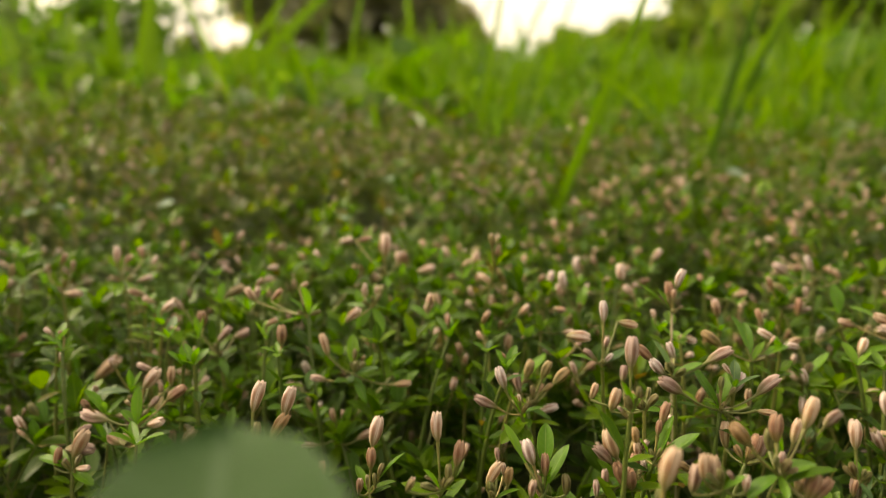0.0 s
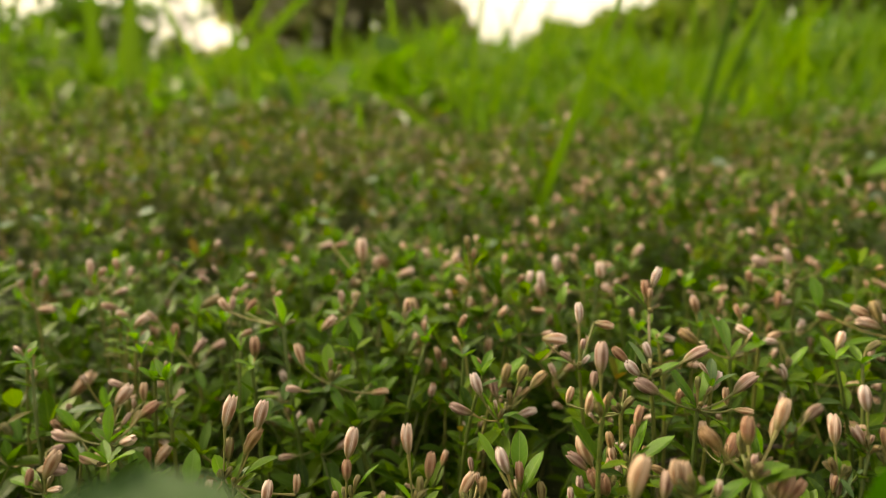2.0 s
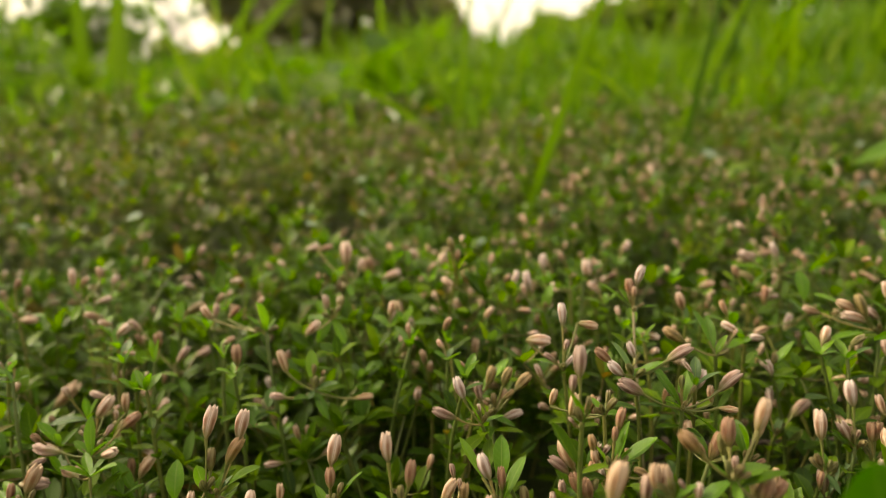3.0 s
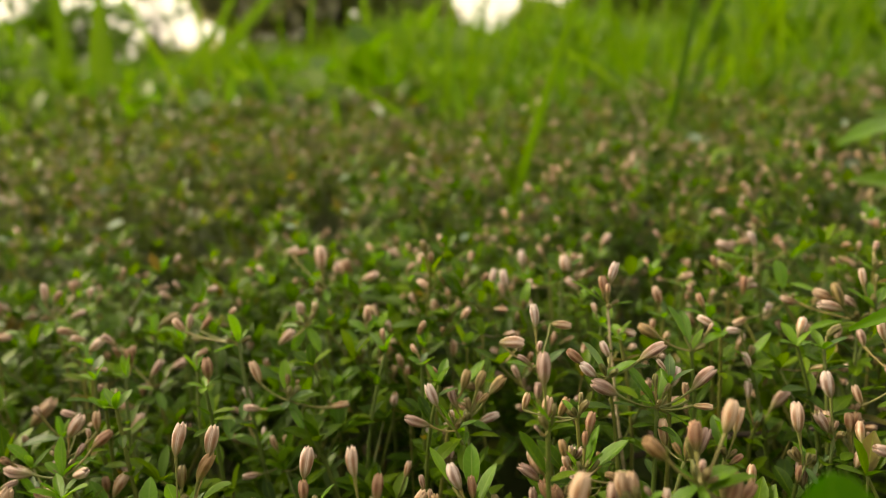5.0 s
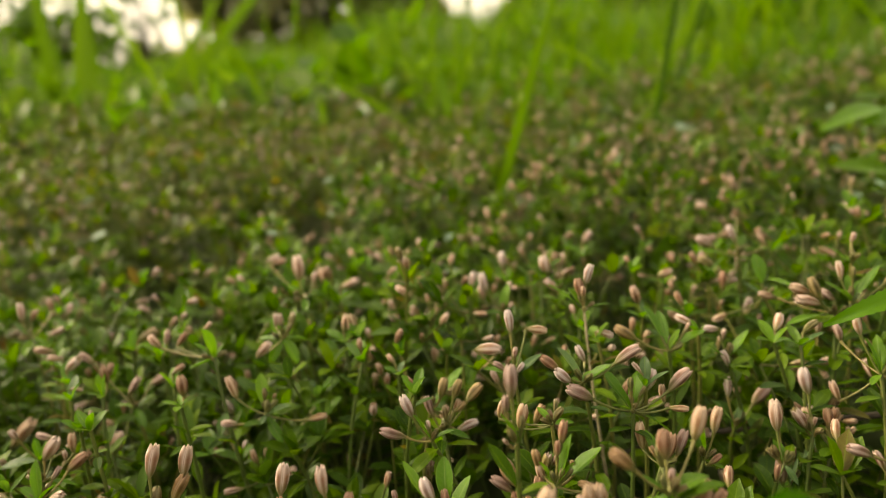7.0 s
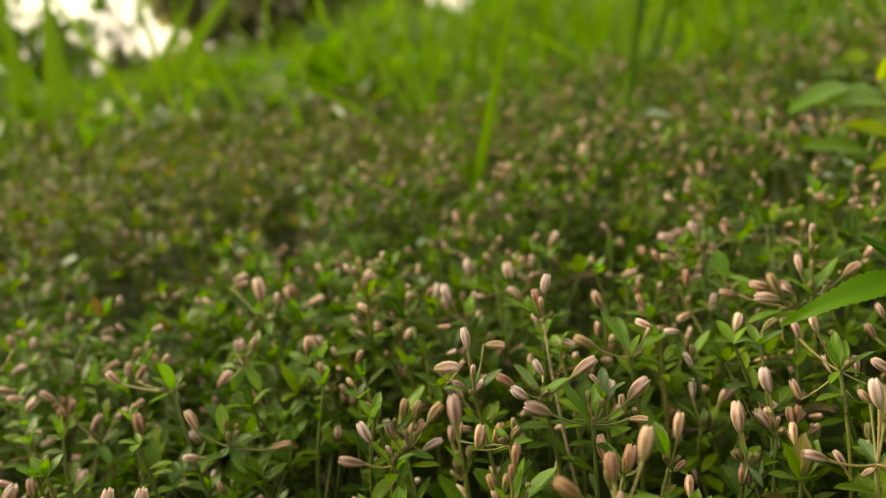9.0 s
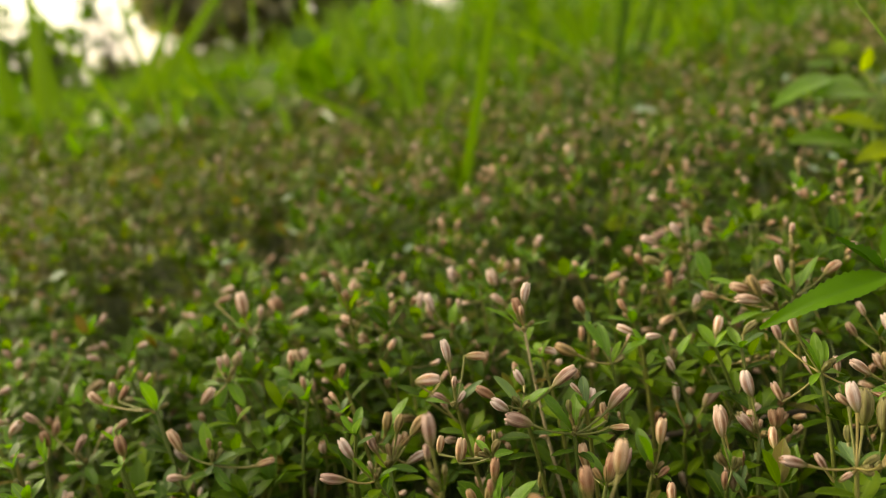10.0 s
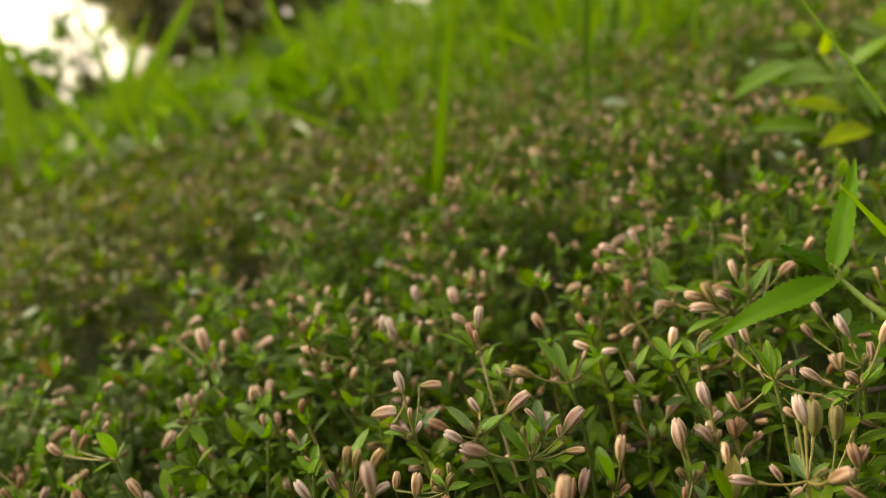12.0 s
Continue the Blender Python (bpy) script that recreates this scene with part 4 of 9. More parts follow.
sprig((51.6, 140.3, 50.5), (55.2, 130.8),
      [(-7.2, 1.8, 6.5, 0.45), (5.5, -0.77, 1.2, 0.5), (-2.5, 2.3, 4.7, 0.8)],
      [(-0.39, 0.74, 2.4, -0.7, 1.9, 6.6, 35), (1.1, 1.6, 4.8, 2.7, 2.2, 9.3, 21), (-0.2, -0.34, 2.6, 0.15, 0.31, 5.2, 2), (-0.16, 0.28, 0.73, -0.67, 1.2, 3.4, 7), (0.61, 0, 0.26, 2.4, -0.07, 1.3, 6), (-0.17, -0.78, 0.25, -0.75, -3.4, 1.4, 6)], lower=[(0.69, 3, -6.6, 1.6, 0.95), (0.94, 1.3, 7.3, 0.72, 1.2), (0.83, -3.9, 1.6, 5, 1.1), (0.82, -0.16, -3.6, 3, 1), (0.64, 4.9, 1.4, 2.7, 1.1), (0.46, -3.7, 2.8, 5.2, 1.1), (0.88, 1.5, -3.9, 1.8, 1.1), (0.72, -4.2, 3.8, 0.17, 1.1), (0.58, 2.8, -5.6, 3, 0.98), (0.69, 2.6, 5, 0, 1.1)], thick=0.34, dry=True)
sprig((45.8, 120.5, 43.8), (43.9, 113.4),
      [(-3.5, 2, 7.4, 0.9), (5.7, 0.78, 3.2, 1.1), (3.5, 3.5, 1.6, 1.3)],
      [(6.6, 0.65, 2.8, 11.7, 1.3, 5.4, 27), (-4.5, -0.11, 3.5, -7.6, -0.25, 6.7, 34), (-2.7, -1.7, 1.4, -5.4, -1.9, 4.5, 23), (1.9, 5.5, 1.5, 0.68, 6.4, 4.8, 18), (0.22, -0.34, 0.38, 1.4, -2.1, 2.6, 7), (-0.1, 0.66, 0.32, -0.45, 3.1, 1.8, 6), (-0.25, 0, 0.53, -1.3, -0.16, 3.1, 6)], lower=[(0.85, -6, 3.3, 0.82, 1.1), (0.77, -5.8, -3.5, 3.7, 0.9), (0.71, 2, -4.2, 3.3, 0.95), (0.51, -6.4, 0.88, 4.3, 1.1), (0.88, 3.8, -2.6, 0, 1.1), (0.53, 0, -4.9, 2.7, 0.94), (0.46, -6.2, -2.1, 3.5, 0.9), (0.59, 0.38, -5.7, 1, 1.2), (0.48, -4.9, 0.63, 0.81, 1.2), (0.6, -5.8, 1.6, 0.32, 1.1)])
sprig((33.8, 129.5, 42.4), (36.5, 122.4),
      [(-5.8, 2.6, 1.7, 1.1), (6.6, 3.5, 2, 1)],
      [(0.35, 2.2, 8.5, 0.21, 3.4, 13.2, 19), (0.43, -0.07, 3.7, 0.98, 0.54, 6.1, 2), (-1.5, 0.35, 1.3, -3.9, 0.86, 3.1, 27), (3.9, 4.1, 8.1, 8.2, 3.9, 7.2, 46), (-7.2, 3.5, 5.2, -2, 3.3, 4.8, 17), (-0.17, -0.78, 0.46, -0.67, -3.2, 2.2, 6), (0.32, 0.14, 0.23, 2.4, 1, 2.1, 19), (0.78, 0.58, 0.4, 2.2, 1.7, 1.4, 6)], lower=[(0.85, -5.2, 1.4, 1.5, 0.97), (0.57, -4, -0.11, 4.1, 1), (0.97, -1.1, -4.2, 3.4, 1), (0.65, -3.3, -0.79, 3, 1.1), (0.98, 1.7, 5.9, 3, 1.2), (0.74, -4.5, -2.1, 1.3, 1.1), (0.69, 4.5, -3.7, 4.9, 1.1), (0.74, -0.25, 6.1, 2.1, 0.91), (0.57, 5.3, 3.5, 2.6, 1.2), (0.45, 5.6, 0.65, 5.4, 1.2)])
sprig((67.5, 133.4, 41.4), (62.8, 126.6),
      [(-3.5, 3.6, 9.7, 0.9), (7.9, 1.1, 4.4, 1.1), (2.6, 1.1, 4.4, 1), (-0.21, 5.1, 7.5, 0.8)],
      [(-6.6, 0.94, 3.3, -10.8, 1.8, 6.3, 38), (3.9, 0.93, 3.7, 5.1, 1.3, 5.4, 1), (0.51, -0.08, 0.18, 2.8, -0.44, 1.3, 6), (0.21, 0.52, 0.36, 1.1, 2.8, 2.2, 7), (0.98, 0, 0.42, 3, -0.15, 1.6, 7)], lower=[(0.52, 4.1, -0.86, 1.9, 0.95), (0.63, 2.6, 5.8, 1.3, 1.2), (0.77, -3.5, -2.7, 1.1, 0.99), (0.78, 3.9, 2.5, 1.5, 1), (0.92, 0.4, 4.8, 1.4, 0.92), (0.46, 3.8, 1.8, 2.3, 0.99), (0.89, -1.8, 5.2, 2.3, 0.99), (0.52, 3.7, 6, 1.4, 0.91), (0.5, 5.6, -1.5, 3.7, 1.2), (0.7, 4.7, 1.9, 4.7, 0.96)])
sprig((81.5, 136.2, 36.3), (86.1, 131.2),
      [(6.1, 2.2, 4.9, 1), (-4.5, 0, 3.6, 1)],
      [(-1.1, 1.7, 6.5, -4.7, 1.9, 7.1, 20), (0.13, -0.44, -1.7, -0.93, 0.5, 1.9, 21), (0.38, 0.15, 0.75, 1.4, 0.56, 3.1, 6), (0.25, 0.21, 0.82, 0.93, 0.79, 3.4, 6), (0.19, 0.17, 0.21, 1.3, 1.2, 1.8, 7)], lower=[(0.82, -3.4, 1.4, 2.8, 0.97), (0.52, 4.4, 0.88, 5.5, 1.2), (0.86, -3.9, -1.4, 3.4, 1), (0.55, -4.1, -2, 2.7, 1), (0.93, 1.5, -5.8, 4.1, 1.1), (0.47, -5.5, -4, 0.81, 0.97), (0.97, 0.5, -7.8, 1.5, 1.1), (0.85, 3.2, 5.3, 1.5, 1), (0.87, -4.9, 3.9, 1.7, 1.1), (0.94, 5.7, 2, 2.5, 1.2)])
sprig((101.5, 158.6, 39.5), (118.4, 152.5),
      [(-0.26, 2.8, 10.9, 1.4), (-4, 2.2, 4.3, 0.9), (4.8, 2.6, 2.2, 1)],
      [(-10.9, -3.4, -1.5, -15.1, -4.6, -2.2, 46), (8.8, -0.28, -0.88, 16.1, 0.61, -0.95, 47), (-2.9, 3.8, -5.5, -1, 4.8, -1.4, 18), (0.74, -0.33, 0.87, 2.1, -0.93, 2.8, 7), (-0.12, -0.96, 0.41, -0.43, -3.4, 1.8, 7), (0.29, 0.26, 0.55, 1.1, 1, 2.4, 7)], lower=[(0.91, 4.3, -0.06, 3.9, 1.1), (0.56, 2.5, -4.6, 0.36, 0.93), (0.51, 3.8, 2.7, 0.3, 1.1), (0.95, -2.1, 6.4, 4.3, 1.1), (0.57, 5.9, -4.4, 2.7, 0.92), (0.84, 3.3, -0.76, 4.1, 1.1), (0.88, 7.5, 1.7, 0.57, 0.91), (0.69, 4.4, -1.5, 0.67, 0.95), (0.76, 4.4, 3.7, 0.3, 1.1), (0.7, -6.3, 0.06, 1.4, 1.1)])
sprig((102.1, 172.7, 46), (105.8, 165),
      [(-11.4, 1, 3.4, 0.6), (3.8, -0.47, -1.6, 1)],
      [(-0.68, 1, 3.9, -2.3, 2.2, 8.5, 19), (-6, 2.9, 2.8, -10.4, 3.7, 5.9, 2), (9.3, 4.3, 0.9, 7.9, 5.1, 3.9, 3), (-9, -9.5, -5, -8.4, -8.2, -0.21, 34), (0.31, 0.12, 0.68, 1.3, 0.49, 3.1, 6), (-0.17, 0.42, 0.17, -0.86, 2.1, 1.1, 6), (-0.11, -0.1, 0.44, -0.71, -0.69, 3.2, 7)], lower=[(0.84, 3.7, 4.4, 5.2, 0.95), (0.46, -0.51, -4.8, 2.4, 1.2), (0.55, -3.9, 5.7, 0.74, 1.1), (0.79, -1.9, -5.9, 2.3, 1.2), (0.69, 3, -6, 2.8, 1.2), (0.69, -1, 6.2, 1.2, 0.97), (0.87, 5.3, -5, 2.5, 1.1), (0.79, 5, -4.8, 1.4, 0.98), (0.93, -4.6, 0.72, 0.08, 1), (0.8, -6.7, 0.29, 0.19, 1.1)])
sprig((85.6, 118.2, 16.4), (86.3, 116.2),
      [(-0.53, 3.2, 8.4, 0.8), (2, 1.9, 7.4, 1), (10.2, 6, 7.5, 0.7)],
      [(-0.79, 3.1, 11.9, -1.1, 4.4, 17, 17), (-2.1, -1.6, 1.5, -2.1, -0.33, 6.6, 24), (1.6, 1, 4, 1.9, 1.9, 7.2, 1), (0.91, 0.27, 0.7, 2.7, 0.79, 2.3, 6), (0, 0.65, 0.75, -0.14, 2.2, 2.8, 7), (0.5, 0.14, 0.4, 1.9, 0.51, 1.8, 6)], lower=[(0.54, -2.2, -4.4, 3.7, 1.1), (0.57, -0.59, 5.2, 3.6, 1.2), (0.88, 3.6, 3.4, 5.9, 1), (0.82, 1, -4.1, 5.2, 0.94), (0.51, -4.1, -1.2, 2.2, 1), (0.48, 1.2, -4.2, 1.4, 1), (0.81, -3.1, 3.1, 1.3, 1), (0.53, 4.3, 4.1, 0.1, 1), (0.86, 3.4, 5.4, 0.7, 1.2), (0.91, 2.9, -5.4, 3.7, 0.94)])
sprig((95.7, 131.2, 21), (96.2, 128.1),
      [(-2.5, 2.2, 0.26, 0.7), (3.2, 0.56, 2.3, 1)],
      [(-0.22, 0.16, 0.61, -1, 1.3, 4.9, 8), (1, 1, 0, 1.5, 2.2, 4.5, 9), (-1.1, -0.68, 1.3, 2, 0.07, 4.3, 4), (-0.23, 0.24, 0.19, -1.3, 1.4, 1.4, 6), (0.38, -0.27, 0.9, 1.3, -0.92, 3.4, 7), (-0.37, 0.09, 0.57, -1.8, 0.45, 3.2, 7)], lower=[(0.77, -1.3, -4.2, 1.2, 1.1), (0.81, -0.36, 3.2, 3.5, 1.1), (0.52, -3.2, -6.2, 0.45, 1.2), (0.72, -1.6, 5.1, 4, 0.92), (0.69, -5.3, -2.7, 1.6, 1.1), (0.72, 5.6, 1.4, 1.1, 0.95), (0.58, -5.5, 2.5, 0.88, 1.1), (0.75, -4.8, -4.4, 4.1, 1.2), (0.95, 5.7, -0.82, 2.7, 1), (0.6, 2.2, -4.6, 0.81, 1.1)])
sprig((-16.1, 178.6, 47.8), (-13.1, 170.6),
      [(-3.4, 2.2, 4.4, 1), (3.7, 0.32, 1.4, 1), (1.1, -4.6, -1.8, 1)],
      [(-0.44, 1.2, 4.6, -0.29, 3, 11.6, 17), (2.7, 3.7, 2.3, 3.8, 4.6, 5.9, 0), (-9.7, 10.3, 7.6, -5, 10.6, 8.6, 1), (-0.43, -0.35, 0.9, -1.3, -1.1, 3.1, 6), (-0.82, 0.59, 0.36, -2.7, 2, 1.5, 6), (-0.75, -0.15, 0.88, -1.9, -0.38, 2.5, 7)], lower=[(0.75, 0.34, 4.7, 3.9, 1.1), (0.48, -0.39, -5.4, 2.2, 1), (0.91, 3, -1.1, 3.5, 1.1), (0.62, 2.5, 4, 5.7, 0.94), (0.49, 2.8, 4.5, 1.2, 0.96), (0.45, -3, 3.3, 5.6, 1.2), (0.65, 5.6, -4.4, 3.5, 0.97), (0.67, -1.4, 5.1, 1.3, 0.92), (0.9, 4.1, 4.4, 0.14, 1.1), (0.87, 0, 4.6, 5.5, 0.99)])
sprig((18, 176.9, 35.9), (16.7, 170.7),
      [(3.3, 0.73, 3, 1), (-3.8, 1.1, 4, 1), (5.1, -4.3, -4.4, 1.2)],
      [(3.6, 2, 7.8, 5.3, 3.1, 12, 45), (-0.48, 2.5, 9.4, -2.5, 3.5, 13.4, 40), (-0.47, 0.5, 5.9, -0.48, 1.3, 9.1, 4), (-0.58, -10, -6.5, 0.2, -8.8, -2, 47), (-0.61, -0.17, 0.59, -2.4, -0.69, 2.6, 7), (0, 0.32, 0.54, 0, 1.8, 3.3, 6), (0.07, -0.39, 0.92, 0.25, -1.3, 3.5, 6)], lower=[(0.62, -1.7, 5.5, 2.4, 1), (0.45, -5, -2.4, 1.1, 1), (0.92, -4.6, -0.62, 0.21, 0.9), (0.8, 3.9, 2.6, 3.3, 1.1), (0.83, -5.2, 2.8, 0.22, 1.2), (0.59, 5, -0.15, 2.2, 1.1), (0.94, -0.76, -5, 0.99, 1.1), (0.82, 2.5, 4.7, 2.2, 1.1), (0.79, 1.7, -4.6, 0.35, 1.1), (0.85, 4, 2.4, 4.2, 1.2)])
sprig((37.2, 170.5, 39.6), (39.7, 163.6),
      [(1.2, 0.92, 7.5, 1.2), (-5, 0.37, 1.2, 1), (4.2, 4.2, 0.29, 1)],
      [(-3.7, 1.5, 5.6, -4.7, 2.9, 11, 18), (-4.6, 3, 3.2, -5.4, 4, 7, 13), (1.9, 4.1, 3.9, 3.3, 4.8, 6.7, 2), (-7.8, 7.6, 4.9, -6.1, 8.7, 9.5, 21), (0, -0.09, 0.29, 0.23, -0.78, 3, 7), (0, 0.28, 0.59, -0.18, 1.1, 2.5, 7), (0.62, 0.22, 0.97, 1.9, 0.65, 3.2, 6)], lower=[(0.96, 3.2, -3.1, 1.5, 1.1), (0.46, -3.1, 4.1, 1.4, 1.1), (0.53, 7, 1.2, 0.24, 1), (0.95, 2.6, 1.4, 3.6, 1.1), (0.58, -1.2, -4.9, 0.18, 1), (0.49, 0.42, -5.7, 2, 0.95), (0.78, -4.4, 2.4, 2, 0.98), (0.7, 4, -1.1, 4.9, 1.1), (0.86, 4.6, -0.44, 3.5, 0.97), (0.61, -4, 4.1, 0.65, 0.99)])
sprig((-7.3, 167.4, 30.5), (-4.6, 162.3),
      [(-2.4, 2.3, 8.6, 1.2), (4.8, 3.8, 6.9, 1.2), (-3.4, -0.72, 5, 1)],
      [(5.3, 0.32, 1.4, 5.7, 1.3, 5.4, 16), (8.3, 0.25, 1.3, 9.2, 1.2, 5, 17), (1.8, 11.4, 4.3, 3.8, 12.8, 9.5, 12), (10.7, 3.6, -1.5, 12.3, 4.4, 1.4, 1), (0.15, -0.42, 0.44, 0.64, -1.8, 2.2, 7), (-0.25, -0.24, 0.51, -1.2, -1.2, 2.8, 6), (0.2, 0.07, 0.42, 1.4, 0.51, 3.2, 6)], lower=[(0.63, 0.77, 3.7, 3.6, 1.1), (0.81, -4, -2.6, 3.5, 1.2), (0.78, 5.1, -4.3, 2.1, 0.98), (0.88, 6.2, -2.6, 1.1, 1.1), (0.53, 7, -1.7, 3.4, 0.94), (0.45, 3.9, 0.52, 3.1, 1), (0.8, -2.2, -3.8, 2.7, 1.1), (0.47, 6.6, 0.91, 0.61, 1.2), (0.61, 4.3, -6.3, 0.7, 0.96), (0.88, -2.1, 3.9, 2.3, 1.2)])
sprig((-0.99, 170.2, 10), (-5.8, 168.9),
      [(4.7, 2.2, 8.8, 1.2), (-1.3, -0.47, 6.1, 1.1), (7.5, -2.7, 1.7, 1), (-6.2, 0.75, -1.4, 1)],
      [(-0.09, 0.33, 0.12, -0.52, 2, 0.99, 7), (0.45, 0.87, 0.47, 1.4, 2.7, 1.8, 6), (0.88, 0.27, 0.47, 3, 0.91, 1.9, 7)], lower=[(0.75, 4.7, -1.8, 1.3, 0.99), (0.74, 5.9, 2.3, 0.77, 0.96), (0.94, -4.5, -5.7, 0.87, 1.1), (0.49, -3.6, -5.5, 1.7, 1.1), (0.84, -5.4, 5.1, 1.5, 1.1), (0.96, -1.1, -6.4, 1.6, 0.99), (0.69, -1.2, 4.9, 5.5, 0.91), (0.59, -4.6, -2, 5.7, 1.1), (0.8, 0.37, -5.5, 5.1, 1), (0.76, -5.6, 3.7, 1.5, 0.93)])
sprig((-4.1, 161.3, -0.58), (-3.9, 161.3),
      [(-10.5, 1.6, 5.6, 1.3), (3.9, 3.8, 2.7, 1.2), (7.7, -0.16, -0.29, 1)],
      [(-4.6, 3.1, 3.7, -4.7, 4, 7.3, 2), (0.05, 0.6, 0.75, 0.19, 2.3, 3.1, 6), (0.3, -0.86, 0.53, 0.85, -2.4, 1.8, 7), (0, 0.55, 0.36, 0, 2.7, 2, 6)], lower=[(0.6, 5.5, 0.51, 1.7, 1.2), (0.9, 2.8, -5.6, 3.6, 1.2), (0.73, -5, -2.8, 1.5, 0.96), (0.61, 2.7, 6.8, 0.83, 1.2), (0.49, -1.8, -6.3, 0.42, 0.92), (0.49, 2.6, 4.4, 0.45, 1.2), (0.61, 5.3, -1.2, 4.2, 1), (0.6, -4.6, 4.9, 1.4, 0.94), (0.53, -4.2, -5, 4.3, 0.97), (0.45, -4.6, -3.9, 2.2, 0.94)])
sprig((-32.1, 148.3, 46.6), (-26, 142.2),
      [(-0.65, -0.08, 7.6, 1.3), (-4.2, 1.2, 4.3, 0.8), (1.9, 2.7, 2.6, 0.7), (-7, 1.4, -2.8, 1)],
      [(-10.6, 6.6, 1.3, -7.8, 7.4, 4.4, 33), (-3.1, 5.4, 4.9, -1.1, 5.9, 6.7, 4), (-14.3, 6.7, 1.4, -16.8, 7.6, 4.7, 5), (-0.71, -0.67, 0.56, -2.1, -1.9, 1.9, 7), (-0.44, 0.24, 0.76, -1.4, 0.78, 2.8, 7), (0.52, 0, 0.16, 3, 0.25, 1.2, 6)], lower=[(0.68, 2.1, 3.9, 2.7, 1.2), (0.52, 4.2, 1.1, 2, 1.1), (0.81, -5.2, 1.3, 3.3, 1), (0.62, -0.94, 6.8, 0.76, 1.1), (0.85, -3.8, 3.9, 4.4, 1.1), (0.93, -2.2, 4.4, 3.5, 1.2), (0.66, -3.7, -5.9, 0.22, 1.2), (0.62, -1.3, -4.7, 4.9, 0.91), (0.5, -3, -4.7, 2.1, 0.96), (0.76, 0.4, -7.8, 0.33, 0.98)])
sprig((-17.8, 156.3, 46.1), (-12.8, 147.6),
      [(3.8, -4.3, -4.4, 1.2), (-3.9, -3.2, -4.5, 1.1), (-6.5, 2, -0.46, 1), (6.2, 1.8, -0.93, 1)],
      [(-6.3, -3.7, -2.6, -2.6, -2.9, 0.62, 12), (-2.5, 4.5, 1.2, -2.2, 5.4, 4.6, 1), (1.1, 4.3, 0.77, 2.2, 5.2, 4.1, 2), (0.15, -0.52, 1.1, 0.41, -1.5, 3.2, 7), (-0.31, -0.1, 0.21, -2.3, -0.78, 1.9, 6), (0.63, 0.27, 0.82, 2.2, 0.94, 3.1, 7)], lower=[(0.73, -4.4, 0.82, 1.3, 1.1), (0.47, -0.34, -4.6, 3.5, 1), (0.83, -2.7, -4.1, 5.6, 1.1), (0.94, -5.5, 2.1, 1.8, 1), (0.68, 0.09, 6.6, 3.2, 1.2), (0.47, 3.9, 1.7, 2.3, 1.2), (0.69, 3.8, -1, 3.9, 1.1), (0.94, -6.6, 3.3, 2.2, 1), (0.52, 0, 8, 0.65, 1.1), (0.46, 5.6, -2.2, 4.5, 0.92)])
sprig((-58.2, 159.1, 31.5), (-58.2, 154.6),
      [(-5, 0.47, 1.6, 1), (4.5, 2.5, 1.8, 1), (3.5, -4.8, -2.5, 1)],
      [(1.6, -4.7, 5.8, 4.8, -3.7, 9.7, 27), (-7, 4, 7.2, -5.4, 4.9, 10.7, 8), (2.6, 5, 3.3, 6.9, 5.4, 5.2, 29), (-10.8, 6.9, 10.3, -14.2, 7.7, 13.2, 0), (0.16, -0.11, 0.29, 0.94, -0.68, 2, 6), (-0.32, 0.17, 0.91, -1.2, 0.61, 3.6, 7), (0.23, -0.38, 0.36, 0.95, -1.6, 1.8, 7)], lower=[(0.52, -1.5, 4.2, 0.96, 1), (0.63, -6, 0.92, 0.82, 0.97), (0.66, 2.9, -3.9, 5.5, 1.1), (0.61, 1.9, 5.1, 1.9, 0.96), (0.56, 4.2, -2.4, 3.6, 1.1), (0.95, -2.5, -7, 1.8, 1.2), (0.98, 3.1, 4.6, 2, 1.1), (0.48, 3, 3.8, 3.9, 1.1), (0.95, -3.2, -6.3, 0.98, 1), (0.48, -2.8, -4.6, 0.18, 1.1)])
sprig((-91.2, 179.7, 45.7), (-92, 172.1),
      [(-4.6, 1.3, 4.8, 1), (7.1, -8.9, -2.1, 1), (0.14, -5.9, -2.9, 1.3)],
      [(-2, 1.2, 4.6, -2, 2.6, 9.9, 13), (-0.78, 3.1, 3.9, 1.5, 3.8, 6.9, 2), (6.2, -6.8, -2, 9.2, -6.8, -1.8, 3), (9.2, -10.4, -3.9, 12.8, -10.1, -2.7, 4), (1.8, 9.3, 3.9, 1.2, 10.3, 7.8, 5), (-0.54, -0.59, 0.29, -2.2, -2.4, 1.5, 7), (-0.21, 0.46, 0.49, -0.88, 2, 2.4, 7), (-0.66, -0.06, 0.43, -2.2, -0.2, 1.7, 6)], lower=[(0.77, 6.4, 4, 0.52, 1.2), (0.5, -5.3, -2.5, 3, 1.2), (0.57, -2, -5.2, 5.4, 1.1), (0.97, -4.4, -1.2, 2.6, 0.91), (0.81, -2.7, -4.6, 2.6, 0.96), (0.79, 4.5, 1.4, 1.7, 1), (0.76, 1.4, -5.2, 0.56, 1.1), (0.82, -4.3, 0.47, 1.8, 1), (0.66, 2.3, -3.7, 3, 0.93), (0.9, -0.33, 4.4, 2.4, 1.1)])
